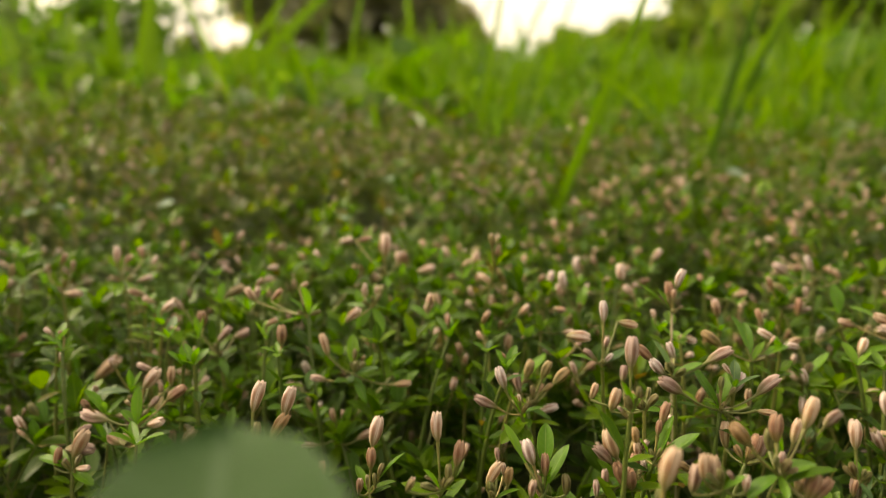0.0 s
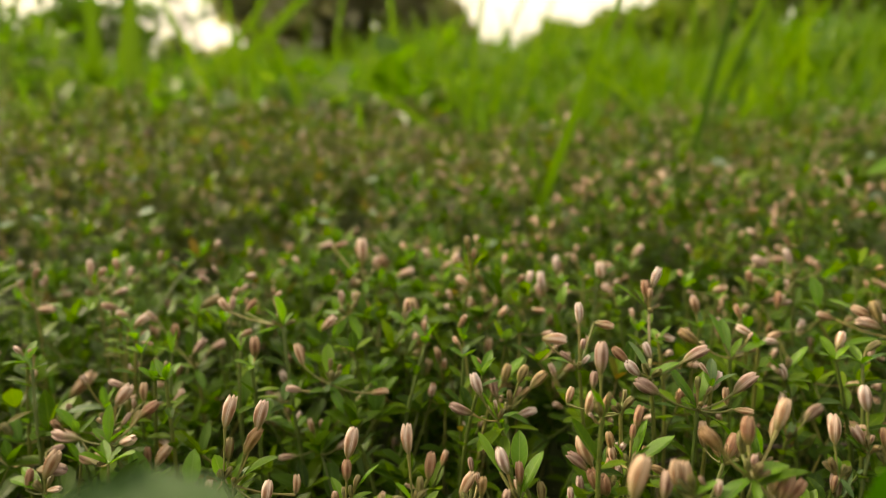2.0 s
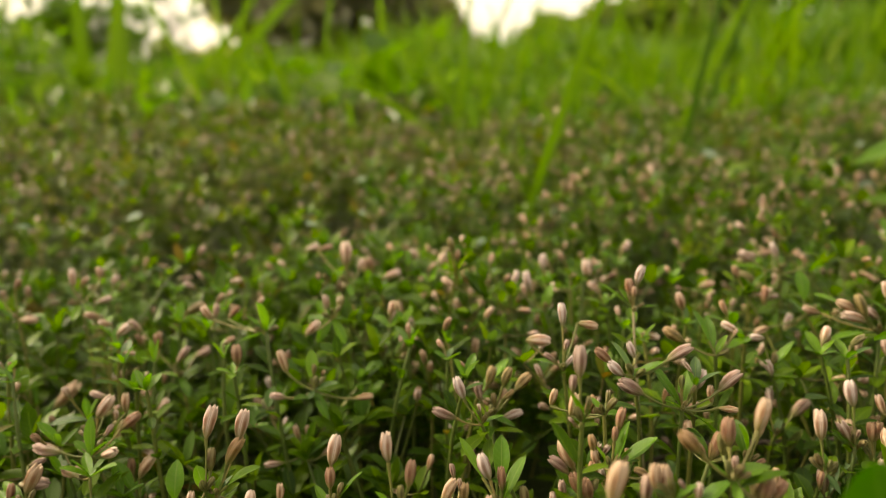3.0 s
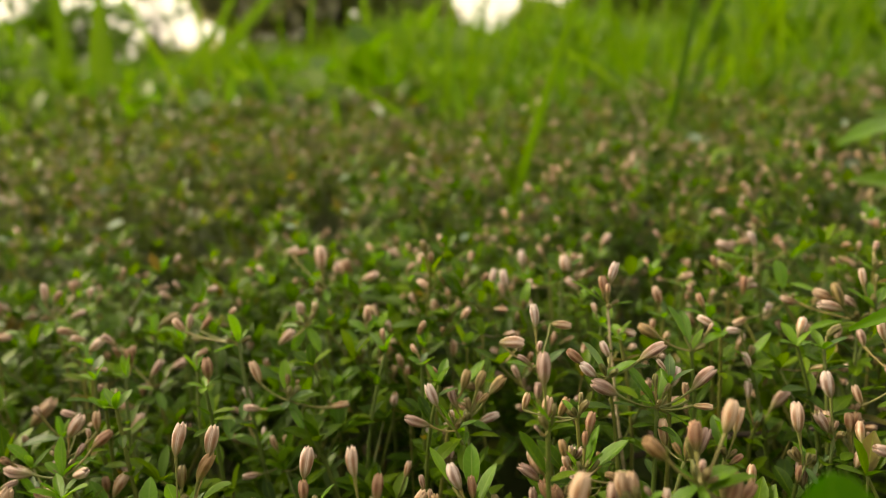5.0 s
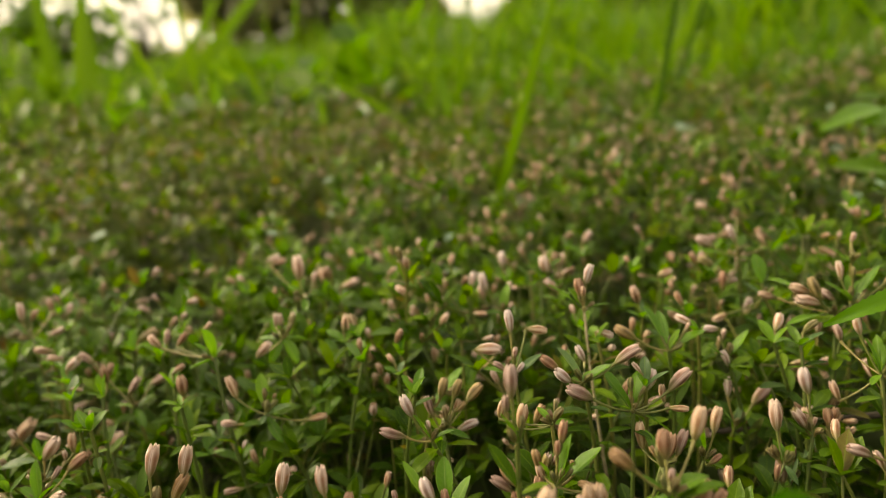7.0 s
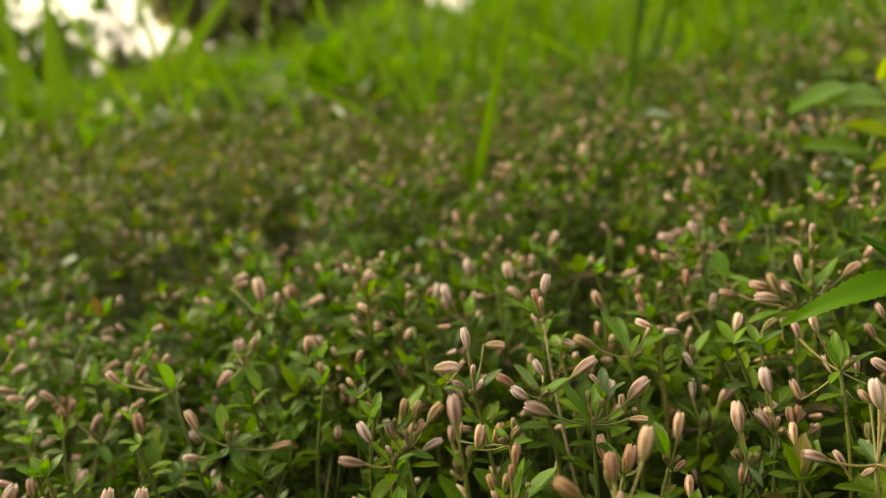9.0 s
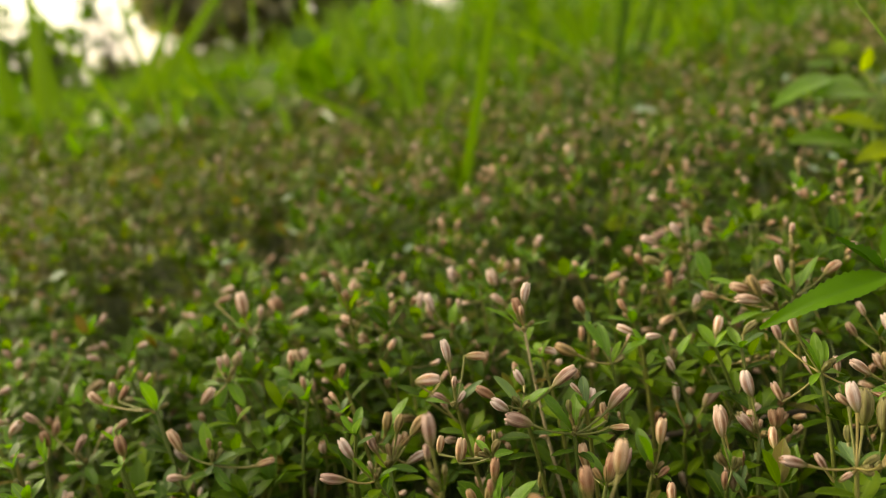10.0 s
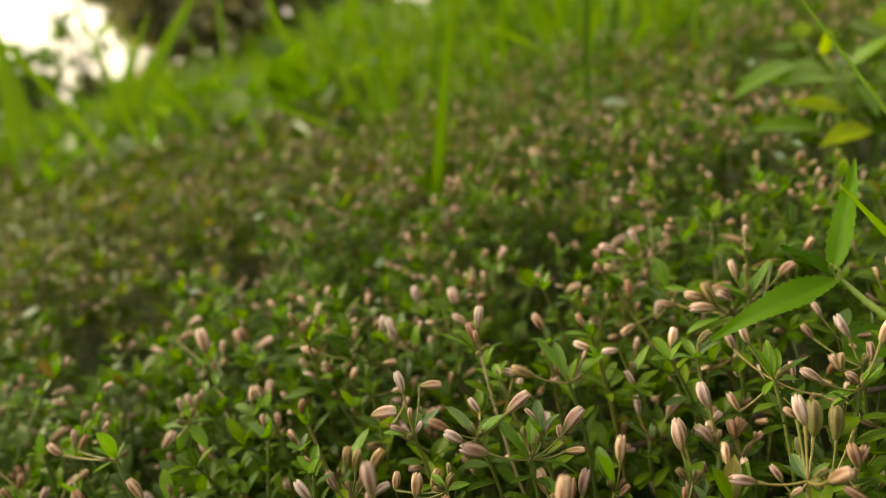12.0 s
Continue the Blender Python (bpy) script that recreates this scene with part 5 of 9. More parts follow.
sprig((-107.5, 177, 42.4), (-112.1, 170.6),
      [(-4.6, 0.89, 3.2, 1), (8.2, -2.2, 3.7, 1.3)],
      [(-0.53, 2.1, 8.2, 0.97, 3, 11.7, 0), (0.8, 4.5, 5.2, 1.3, 5.4, 8.8, 1), (2.1, -2.8, 1.3, 7.3, -2.8, 1.4, 2), (-7.6, 6.5, 4.9, -6.8, 7.1, 7.1, 3), (0.26, -0.25, 0.26, 1.4, -1.4, 1.7, 7), (0.82, 0.36, 0.54, 3.1, 1.4, 2.3, 7), (-0.29, 0.11, 0.57, -1.2, 0.44, 2.6, 7)], lower=[(0.95, -1.3, 3.6, 3.1, 1.1), (0.56, -4, 3.3, 3.1, 0.91), (0.69, 3, -3.9, 3.7, 0.98), (0.45, 5.7, 1.2, 3, 0.94), (0.65, 6.3, -2.6, 1.4, 1.1), (0.75, 2.2, -3.5, 2.7, 1.1), (0.6, 4, 2.8, 3.2, 1.1), (0.85, -4.1, 2.1, 4.4, 0.93), (0.84, -2.2, -3.8, 1.4, 1.1), (0.8, 4.8, -0.39, 2.5, 1.1)])
sprig((83.1, 115.8, 23.1), (85.2, 112.8),
      [(0.46, 2.3, 3.9, 1), (1.1, -3.7, -1.7, 1)],
      [(0.14, 2.9, 5.6, 0.38, 4.6, 11.1, 16), (-0.76, 0.37, 1.2, -2.2, 0.44, 4.3, 7), (1.5, 0.05, 0.34, 2.2, 0.62, 2.2, 6), (-3.2, -3.3, -0.94, -2.4, -2.3, 2.2, 31), (-0.45, 0.89, 0.38, -1.6, 3.3, 1.7, 7), (0.24, 0.06, 0.21, 2.1, 0.54, 2.1, 7), (0.34, 0.22, 0.67, 1.2, 0.75, 2.6, 7)], lower=[(0.96, 3.8, 3.4, 3.4, 1.2), (0.48, 1.4, 5.8, 0.3, 1.2), (0.57, 2, 4.1, 3.5, 1), (0.54, 5.2, 4.6, 2.2, 0.99), (0.61, -5, -2.9, 1.6, 1), (0.63, -4.6, 0.92, 3.3, 0.93), (0.67, 3.4, 1.5, 4.4, 1), (0.57, 6.1, 1.4, 0.15, 0.96), (0.45, -2.6, 4.3, 0.84, 1), (0.69, -0.44, 5.7, 4.8, 1.2)])
sprig((91.2, 119.8, 26.1), (88.2, 114.9),
      [(-5.4, 0.39, 3.8, 0.8), (-2.2, 1.2, 0.2, 1), (4.1, 2.9, -0.39, 1)],
      [(0.28, 2.5, 7.6, -0.13, 4.2, 12.8, 20), (-1.2, 0.35, 1.1, -3.6, 0.98, 5.8, 3), (-0.2, 1.3, 0.74, -0.4, 2.6, 4.8, 46), (0.2, 0.43, 1.4, 1.1, 1, 3.2, 5), (0, 0.29, 0.51, -0.12, 1.5, 3, 7), (0.1, 0.56, 0.98, 0.34, 1.8, 3.5, 6), (0, -0.83, 0.7, -0.13, -3, 2.9, 6)], lower=[(0.74, 0.14, 5.2, 0.97, 0.92), (0.84, 4.5, -3, 2.1, 0.92), (0.7, 1.5, 5.5, 3.9, 1.1), (0.83, -3.6, -3.6, 4.8, 1.2), (0.46, -5.3, 2.3, 4.5, 1.1), (0.64, 4.7, -3.2, 2, 1.1), (0.97, -2.6, 3.4, 3, 1.1), (0.84, 4.6, 0.92, 1.3, 1.2), (0.86, 0.33, -4, 2.8, 1), (0.64, 1.1, 5.7, 2.5, 0.9)])
sprig((94.7, 118.7, 23), (90.9, 115),
      [(3.9, -0.06, 0.29, 0.8), (-4, -2.7, 0.96, 1.2), (7.1, 4.1, 0.44, 1)],
      [(-0.22, 1.2, 3.8, -0.06, 2.5, 7.7, 8), (0.37, 1.2, 3.9, 1.9, 2.4, 7.7, 9), (0.42, 3, 2.8, 3.8, 3.7, 5.3, 8), (4.1, 3.1, 0.21, 6.8, 3.4, 1.7, 45), (5.6, 2.9, -0.19, 5.2, 3.6, 2.1, 4), (-2.2, -4.2, -0.35, -0.85, -3.2, 2.9, 5), (-0.41, 0.55, 0.76, -1.3, 1.8, 2.7, 7), (0.71, 0.14, 0.64, 2.5, 0.5, 2.5, 7), (-0.06, -0.58, 0.75, -0.17, -1.8, 2.6, 7)], lower=[(0.8, -0.67, -4.8, 0.27, 1), (0.75, -1.6, 6.4, 0.22, 1.1), (0.87, -0.36, -4.5, 0.28, 1.2), (0.88, 4.7, -3.9, 1.9, 1), (0.46, 5.8, -2.3, 0.09, 1.2), (0.63, -2.1, 4.7, 0.3, 1.2), (0.86, 6.9, 0.29, 2.5, 1.2), (0.53, 3.4, -2.3, 3.1, 0.96), (0.85, 1.1, 5.4, 5.7, 0.96), (0.89, 4.5, 4.5, 3.3, 1.1)])
sprig((102.8, 117.9, 38.7), (98.3, 110.1),
      [(0.98, 3.3, 6.9, 0.8), (-2, 1.5, 7.5, 0.7), (2, 1.7, 5.6, 1), (7.6, 0.83, 3.5, 0.5), (7, 2.3, -1.8, 1), (-4, -2.7, 0.89, 1)],
      [(-2.2, 3.4, 7.1, -2.6, 4.7, 10.9, 12), (6.3, -4.4, -2.9, 8.4, -5.9, -4.1, 1), (-3.2, 7.7, 4, -3.8, 8.8, 7.4, 26), (-6.8, 1.6, -5.6, -7.8, 2.9, -1.7, 3), (0.12, -0.23, 0.4, 0.83, -1.6, 3, 6), (0.44, 0.29, 0.54, 1.7, 1.1, 2.4, 7), (0.65, -0.16, 0.62, 2.6, -0.66, 2.8, 7)], lower=[(0.67, 2.1, 4.1, 1.8, 0.98), (0.69, 1.6, -5, 0.25, 1), (0.92, 5.5, 0.94, 2.4, 1.1), (0.93, 0.28, 5.7, 5.4, 1), (0.8, 0.7, 5.6, 5, 0.93), (0.59, -2.8, 1.6, 3.7, 1.2), (0.6, -0.09, -5.1, 3.9, 0.92), (0.67, 2.6, -5.3, 0.21, 1.1), (0.46, 1.3, -7, 1.3, 1.2), (0.9, -5.2, 0.58, 0.6, 0.93)])
sprig((93.9, 95.7, 35.4), (86.4, 91.3),
      [(-2.8, 1.2, 3.5, 0.6), (4.1, 0.48, 2, 0.8), (0.25, -3, 0.42, 1), (1.1, 5.7, 1.4, 1.1)],
      [(2.1, 2.6, 8.2, 2, 4.1, 13, 22), (2.1, 4.7, 8.2, 0.61, 5.4, 10.3, 47), (4.8, 5.1, 3.4, 6.4, 6.9, 9, 6), (-8.2, 0.1, 2.7, -12.4, 0, 5, 1), (-1.5, -7.5, 6.2, 0.71, -9.7, 9.2, 2), (1.8, 4.5, 1.2, 2.3, 5.4, 4, 7), (-4.1, -1.9, 0.11, -2.5, -2.5, 1.6, 4), (0, -0.97, 0.33, 0.16, -3.5, 1.5, 7), (0.82, -0.31, 0.55, 2.9, -1.1, 2.3, 7), (0.1, -0.59, 0.37, 0.45, -2.6, 1.9, 7)], lower=[(0.85, -5.9, -4.2, 3.1, 0.92), (0.48, -3.8, 3, 2.8, 0.94), (0.74, -5.2, -1.2, 5.8, 0.96), (0.71, -1.1, -5.3, 1.1, 0.92), (0.51, 5.1, 4.8, 1.9, 1), (0.81, 2.1, 6.9, 3.4, 1.2), (0.89, -6.4, 0.63, 2.7, 1), (0.62, -6.6, 2.6, 3, 1.2), (0.7, -5.2, -3.3, 2.8, 1.2), (0.84, 5.6, 3.6, 4, 1.2)])
sprig((101.5, 101.9, 27), (99.6, 98.5),
      [(-4.3, -1.8, 0.56, 1), (1.5, -2.2, 0, 1)],
      [(3.2, 2.1, 6.9, 4.8, 3.8, 12.4, 7), (9.9, 6.4, 4.7, 11, 7, 6.8, 0), (0, 0.17, 0.29, -0.24, 1.4, 2.8, 7), (0.14, -0.26, 0.74, 0.44, -0.83, 2.7, 6), (0.24, 0.1, 0.45, 1.3, 0.55, 2.8, 6)], lower=[(0.89, 6.4, -2.8, 0.36, 1.1), (0.75, 2.6, -5.3, 4.2, 0.94), (0.55, -4.8, -0.94, 5.7, 1.1), (0.56, -2.5, 5.8, 2, 1.1), (0.79, -2.7, 3.2, 4.2, 0.97), (0.89, -0.87, 6.3, 0.44, 1.1), (0.71, 4.3, 2.2, 0.26, 0.97), (0.73, -4.5, 0.77, 4.3, 0.91), (0.88, -1.4, 5.4, 4.7, 1.1), (0.58, 1.5, 4.9, 1.6, 1.1)])
sprig((113.2, 109.3, 37.9), (96.5, 102.4),
      [(-5.7, 1.3, 0, 0.7), (4.1, -0.63, 5, 1), (1.1, -0.9, 3.9, 0.9), (-4.3, 2.5, -2.4, 0.6)],
      [(-5.9, 1.2, 3.2, -9.3, 1.5, 6.7, 13), (-0.92, -1.3, 2.5, -2.9, -1.3, 5.4, 2), (4.2, 2, 3.6, 4.8, 3.1, 7, 3), (4.7, 0.2, 7.8, 7.4, 0.41, 11.9, 4), (-0.89, 2, -3.6, -0.95, 2.5, -2.1, 5), (-0.16, -0.3, 0.3, -1.1, -2.1, 2.4, 7), (0.76, 0.57, 0.34, 2.7, 2, 1.5, 7), (0.13, -0.2, 0.62, 0.47, -0.74, 2.5, 6)], lower=[(0.64, 2.6, -6.2, 4.3, 1.1), (0.92, -3.6, 0.7, 4.6, 1), (0.77, 6.9, -2.1, 3.3, 1), (0.49, -5.5, -1.6, 4.4, 0.9), (0.47, -3.3, -2.6, 3.6, 0.98), (0.72, -5.8, -3.4, 2.4, 1), (0.78, -1.4, 4.5, 3.4, 0.93), (0.89, -5.7, -4.2, 2.6, 1.1), (0.61, -4.2, 0.32, 2.3, 1.2), (0.87, 3, -4.2, 3.8, 1.2)])
sprig((103.8, 100, 27.6), (96.9, 97.1),
      [(5, -0.63, -1.3, 0.5), (-3.5, 0.13, 0, 1)],
      [(2.2, 0.64, 2.3, 2, 2, 6.5, 8), (2.2, 1.4, 1.4, 5.2, 2.4, 4.8, 9), (1.5, 0.46, -4.9, 1.3, 1.8, -0.7, 2), (-0.29, -0.08, 0.54, -1.2, -0.33, 2.5, 6), (0.64, 0.31, 0.75, 1.8, 0.88, 2.4, 7), (-0.12, -0.81, 0.47, -0.37, -2.5, 1.7, 6)], lower=[(0.51, 3.7, 4.6, 1.3, 1), (0.76, -4.9, 1.6, 4.6, 1.2), (0.65, 0.67, 6, 1.9, 0.93), (0.51, -6.3, -2.1, 1, 0.93), (0.47, -7.5, 1.4, 0.21, 1.1), (0.6, -2.3, 4.4, 4, 1.2), (0.74, -3, 2.6, 4.8, 0.96), (0.63, -0.49, 7, 2.5, 0.9), (0.97, 4.8, 0.56, 1.3, 1.1), (0.92, 5.9, 1.6, 1.7, 1.2)])
sprig((124.1, 123.2, 31.8), (120.6, 117.7),
      [(7.3, 3.8, -0.37, 1), (-2.1, 0.99, 2.8, 1)],
      [(-0.69, 2, 6.2, -2, 3.6, 10.9, 21), (-3, 1.9, -1.1, -4.2, 3.1, 2.7, 4), (-3.9, 0.36, 0.62, -3.2, 1.3, 3.7, 5), (-4.5, 7.9, 4.3, -5.9, 9, 7.5, 0), (0.74, 0.05, 0.31, 3.3, 0.24, 1.7, 6), (0.3, -0.07, 0.46, 1.2, -0.28, 2.2, 6), (0.45, 0.12, 0.84, 1.3, 0.35, 2.7, 7)], lower=[(0.49, -3, 2.7, 2.5, 1.1), (0.48, -6.8, 0.49, 2.9, 1), (0.51, -1.4, -4.5, 0.8, 1.1), (0.59, -0.41, 4.1, 2.8, 1.1), (0.58, 0.71, -4.9, 4.5, 1.1), (0.79, -3.9, -3, 3.2, 0.95), (0.69, -0.44, 6.3, 1.2, 1), (0.84, -4.2, -1.1, 2.7, 1), (0.95, -1.8, 3.3, 3.6, 1.1), (0.57, -2.9, 6.2, 2.7, 1)])
sprig((82, 133.1, 21.3), (85.3, 128),
      [(-4.2, 1.3, 6.8, 0.8), (1.8, 1.4, 4.7, 0.9)],
      [(-0.84, 2, 6.2, -0.35, 3.4, 10.6, 19), (6.2, 4.6, 1.7, 10.8, 6.4, 4.8, 26), (0.75, 0.33, 0.77, 2.4, 1, 2.7, 7), (0, -0.13, 0.34, 0.16, -0.75, 2.3, 7), (0.15, 0.25, 0.2, 1.2, 2, 1.9, 6)], lower=[(0.87, -0.44, -6.1, 1.7, 0.98), (0.83, -2.1, -2.6, 3.7, 1), (0.94, 5.6, 4.7, 3.3, 1.2), (0.7, -5.1, -2.9, 1.5, 1), (0.92, 2.6, 2.7, 3.5, 1), (0.84, 6.4, -0.32, 1.8, 1.1), (0.54, 0.86, -7.6, 2.1, 1.1), (0.6, -2.3, 4.3, 4.4, 1.1), (0.63, 4.5, -5.8, 0.59, 1), (0.67, -4.6, -3.5, 1.9, 1.1)])
sprig((68.7, 118.9, 24.2), (61.6, 115.8),
      [(0.25, 0.57, 8.3, 1.4), (-0.13, 4.6, 7.6, 1.1), (2.5, -3.2, 0.27, 1)],
      [(2.6, 1.4, 4.8, 4.4, 3, 9.7, 45), (0.17, -2, 0.3, 2.8, -1.6, 1.9, 34), (0.84, 0.21, 0.41, 2.7, 0.67, 1.6, 7), (-0.28, -0.33, 1.1, -0.87, -1, 3.8, 6), (-0.2, -0.3, 1, -0.62, -0.95, 3.4, 6)], lower=[(0.6, 0.72, -5.6, 2.3, 1.2), (0.49, 2.3, -6.2, 3.3, 0.93), (0.73, 6.7, 4, 0.68, 1.1), (0.66, 2.3, -4.8, 3.5, 1.2), (0.78, 4, 2.8, 1.4, 1), (0.58, 6.5, 3.7, 0.67, 1.2), (0.61, -0.3, -5.4, 4, 1.1), (0.7, -2.9, 4, 3.1, 1.2), (0.47, -0.72, 4.1, 3.2, 0.95), (0.83, 0.09, -4.6, 0.44, 1)])
sprig((57.3, 110.9, 30.4), (50.4, 109.2),
      [(-0.97, 3.3, 3.5, 1), (-1.3, 4.8, 5, 1)],
      [(0.53, 0.17, 0.59, 2.7, 1.6, 5.3, 35), (4.2, 3.6, -1.3, 6.5, 5, 3.3, 24), (-1.9, 4.5, 0.54, -1.9, 6.1, 5.6, 43), (0.16, 0.19, 0.74, 0.71, 0.84, 3.6, 39), (0.28, -0.12, 0.13, 2.4, -1, 1.4, 7), (-0.43, 0.64, 0.76, -1.4, 2.1, 2.8, 41)], lower=[(0.73, 6.3, -3.3, 2.8, 1), (0.51, 1.9, 5.1, 5.5, 0.96), (0.73, 1.4, -4.3, 1.1, 1.1), (0.53, 3.4, -4, 1.4, 0.98), (0.8, -1.5, -4.7, 3, 1.1), (0.64, -3.8, 2.4, 4.4, 0.96), (0.97, 1.1, 5.4, 0.78, 0.94), (0.59, 0.82, -4, 5.1, 1.2), (0.9, 3.5, 3.5, 2.2, 1.1), (0.52, 1, -6.1, 0.34, 0.99)])
sprig((107.6, 139.5, 42.2), (106, 132.1),
      [(-10.9, 7.3, 8.3, 1), (-11, 0.38, -0.15, 0.8)],
      [(-5.2, 1.7, 4.9, -9.6, 1.7, 7.2, 44), (-4.3, -0.99, 3, -10, -1.1, 5.1, 15), (-4.2, -0.67, 3.9, -5.7, 1, 8.9, 40), (1.2, 2.6, 1.8, -1.6, 3.6, 4.4, 5), (-9.4, 7.4, 2.1, -13.4, 8.1, 3.7, 0), (-0.4, -0.38, 0.57, -1.5, -1.5, 2.5, 7), (0.49, -0.68, 0.72, 1.3, -1.7, 2.1, 7), (-0.7, -0.28, 0.24, -2.4, -0.95, 1.1, 6)], lower=[(0.8, -0.43, -5.8, 1.9, 1.2), (0.55, 4.4, -5.8, 1.8, 1.1), (0.97, -7.8, 0.15, 1.2, 1.2), (0.75, 4, 0.29, 3.2, 0.95), (0.66, 3.5, -5.5, 3.2, 1.2), (0.53, -2.4, 5.3, 3.4, 1.1), (0.56, -1.6, 5.6, 1.3, 1.1), (0.86, 4.8, 2.4, 3.7, 0.98), (0.94, 6.2, 2.2, 0.3, 0.9), (0.64, 2.5, -5.1, 2.3, 0.91)])
sprig((112.2, 141.1, 43.4), (104.8, 132.7),
      [(6.8, 1.1, 7.4, 1.1), (-4.7, 1.1, 6.2, 0.7), (0.96, 2.9, 5.8, 1), (4.3, 3.5, 4.9, 0.8), (-3.7, -1.5, 4.8, 0.7)],
      [(-1, 2.6, 4.7, -1.1, 4, 8.9, 1), (7.6, 0.7, 3.1, 11.8, 1.2, 5.2, 2), (5.8, 3.2, 0.77, 3, 3.7, 2.1, 3), (0.3, 0.74, 5.6, 0.8, 1.5, 8, 6), (0.23, 0.51, 0.76, 0.88, 1.9, 3.2, 7), (0, -1.1, 0.43, -0.11, -2.8, 1.4, 6), (-0.19, 0, 0.61, -0.92, -0.16, 3.2, 7)], lower=[(0.81, 6.2, -0.96, 3.8, 1.1), (0.76, -4.8, -6.2, 0.37, 0.91), (0.48, -4, 3.8, 3.7, 1.1), (0.7, -3.1, -3.2, 0.48, 1.1), (0.91, -4.4, 5.4, 0.6, 1.1), (0.9, 1.5, 3.9, 2.6, 1.1), (0.45, 5, 0.35, 2.2, 0.91), (0.66, -3.3, 1.7, 3.3, 1.2), (0.77, -3.6, 2.8, 3.4, 1.1), (0.67, 1.7, 2.9, 3.7, 1.2)])
sprig((117, 149.3, 49.7), (112.6, 142.3),
      [(-4.5, 1.8, 5.1, 0.7), (3, 0.46, 1.8, 0.7), (-1, 2.7, 1.6, 1)],
      [(2, 3.2, 3.5, 3.1, 3.9, 6, 5), (0, -0.09, 0.3, 0.2, -0.77, 2.8, 7), (0.33, -0.57, 0.81, 0.98, -1.7, 2.7, 7), (0.17, 0.24, 0.87, 0.59, 0.85, 3.3, 7)], lower=[(0.46, -3.8, -5.3, 1.9, 1.1), (0.52, 3.3, -3, 5.3, 0.97), (0.46, 3, -3.2, 1.2, 0.97), (0.62, 1.1, -5.3, 0.47, 1.1), (0.68, -2.2, -4.1, 4.9, 1.1), (0.93, -0.06, -4, 2.5, 1), (0.72, 2.2, -4.8, 5.4, 0.93), (0.76, -1.1, -3.8, 2.4, 1.2), (0.9, -2.2, -4.7, 0.24, 1), (0.93, 6.5, -2.1, 3, 0.95)])
sprig((37.9, 112.6, 40.6), (30.5, 107.6),
      [(-1.6, 3, 2.6, 1), (4.4, 0.93, 0.17, 1.2)],
      [(-9.1, 4.5, -0.09, -7.9, 5.5, 3, 46), (-5.8, 2, -1.1, -4.3, 3.3, 3, 47), (-2.6, 3.7, -1.8, -0.57, 4.7, 1.6, 36), (1.1, 2.4, 1, 1.6, 3.1, 3.3, 3), (-0.12, -0.11, 0.31, -0.84, -0.75, 2.5, 7), (-0.25, -0.09, 0.2, -2, -0.72, 1.9, 7), (0.51, -0.18, 0.85, 2, -0.69, 3.6, 6)], lower=[(0.65, -1.1, -7.7, 1.1, 1.1), (0.49, -4.3, 1.5, 4.2, 0.97), (0.83, 3.2, 3.3, 2.3, 0.99), (0.45, -4.4, 1.9, 3.7, 1.1), (0.76, 5.1, -2, 4.2, 0.96), (0.61, 2.9, -2.3, 3.2, 1.1), (0.48, 2.1, 5.7, 4.7, 0.97), (0.53, 1.4, 4.4, 1.7, 1.2), (0.76, 1.8, 6, 1.3, 1.1), (0.84, 2.9, 0.36, 3.6, 1.2)])
sprig((15.9, 132.9, 35.3), (8, 126.9),
      [(6.1, 5.3, 4.2, 1.3), (8, 9.3, 3.8, 1.3), (2.6, -2, 0.59, 1)],
      [(2.2, 0.54, 1.9, 3.7, 1.8, 6, 41), (4.8, 1.1, -2.4, 6.2, 2, 0.36, 47), (2.9, -2.3, -3.4, 4.7, -1.4, -0.38, 6), (5, -0.06, -6.1, 9.7, 0.28, -4.5, 19), (-0.41, -0.15, 0.83, -1.6, -0.58, 3.5, 7), (0.17, 0.05, 0.48, 0.9, 0.28, 2.8, 7), (-0.15, -0.56, 0.88, -0.52, -1.9, 3.3, 7)], lower=[(0.94, 2.5, -7.1, 1.6, 1), (0.93, 3.4, 1.8, 3.7, 1.2), (0.47, 5.1, -5.2, 3.1, 0.91), (0.57, -2, -5.6, 0.98, 0.97), (0.54, -4.9, 3.8, 4.8, 1), (0.84, -3.9, -6, 1.7, 1.1), (0.77, 4.2, -0.92, 2.4, 1.2), (0.59, -2, -6.3, 4.2, 1.1), (0.56, -2.3, 7.4, 1.7, 1.1), (0.5, -1.5, 5.2, 1.2, 1.1)])
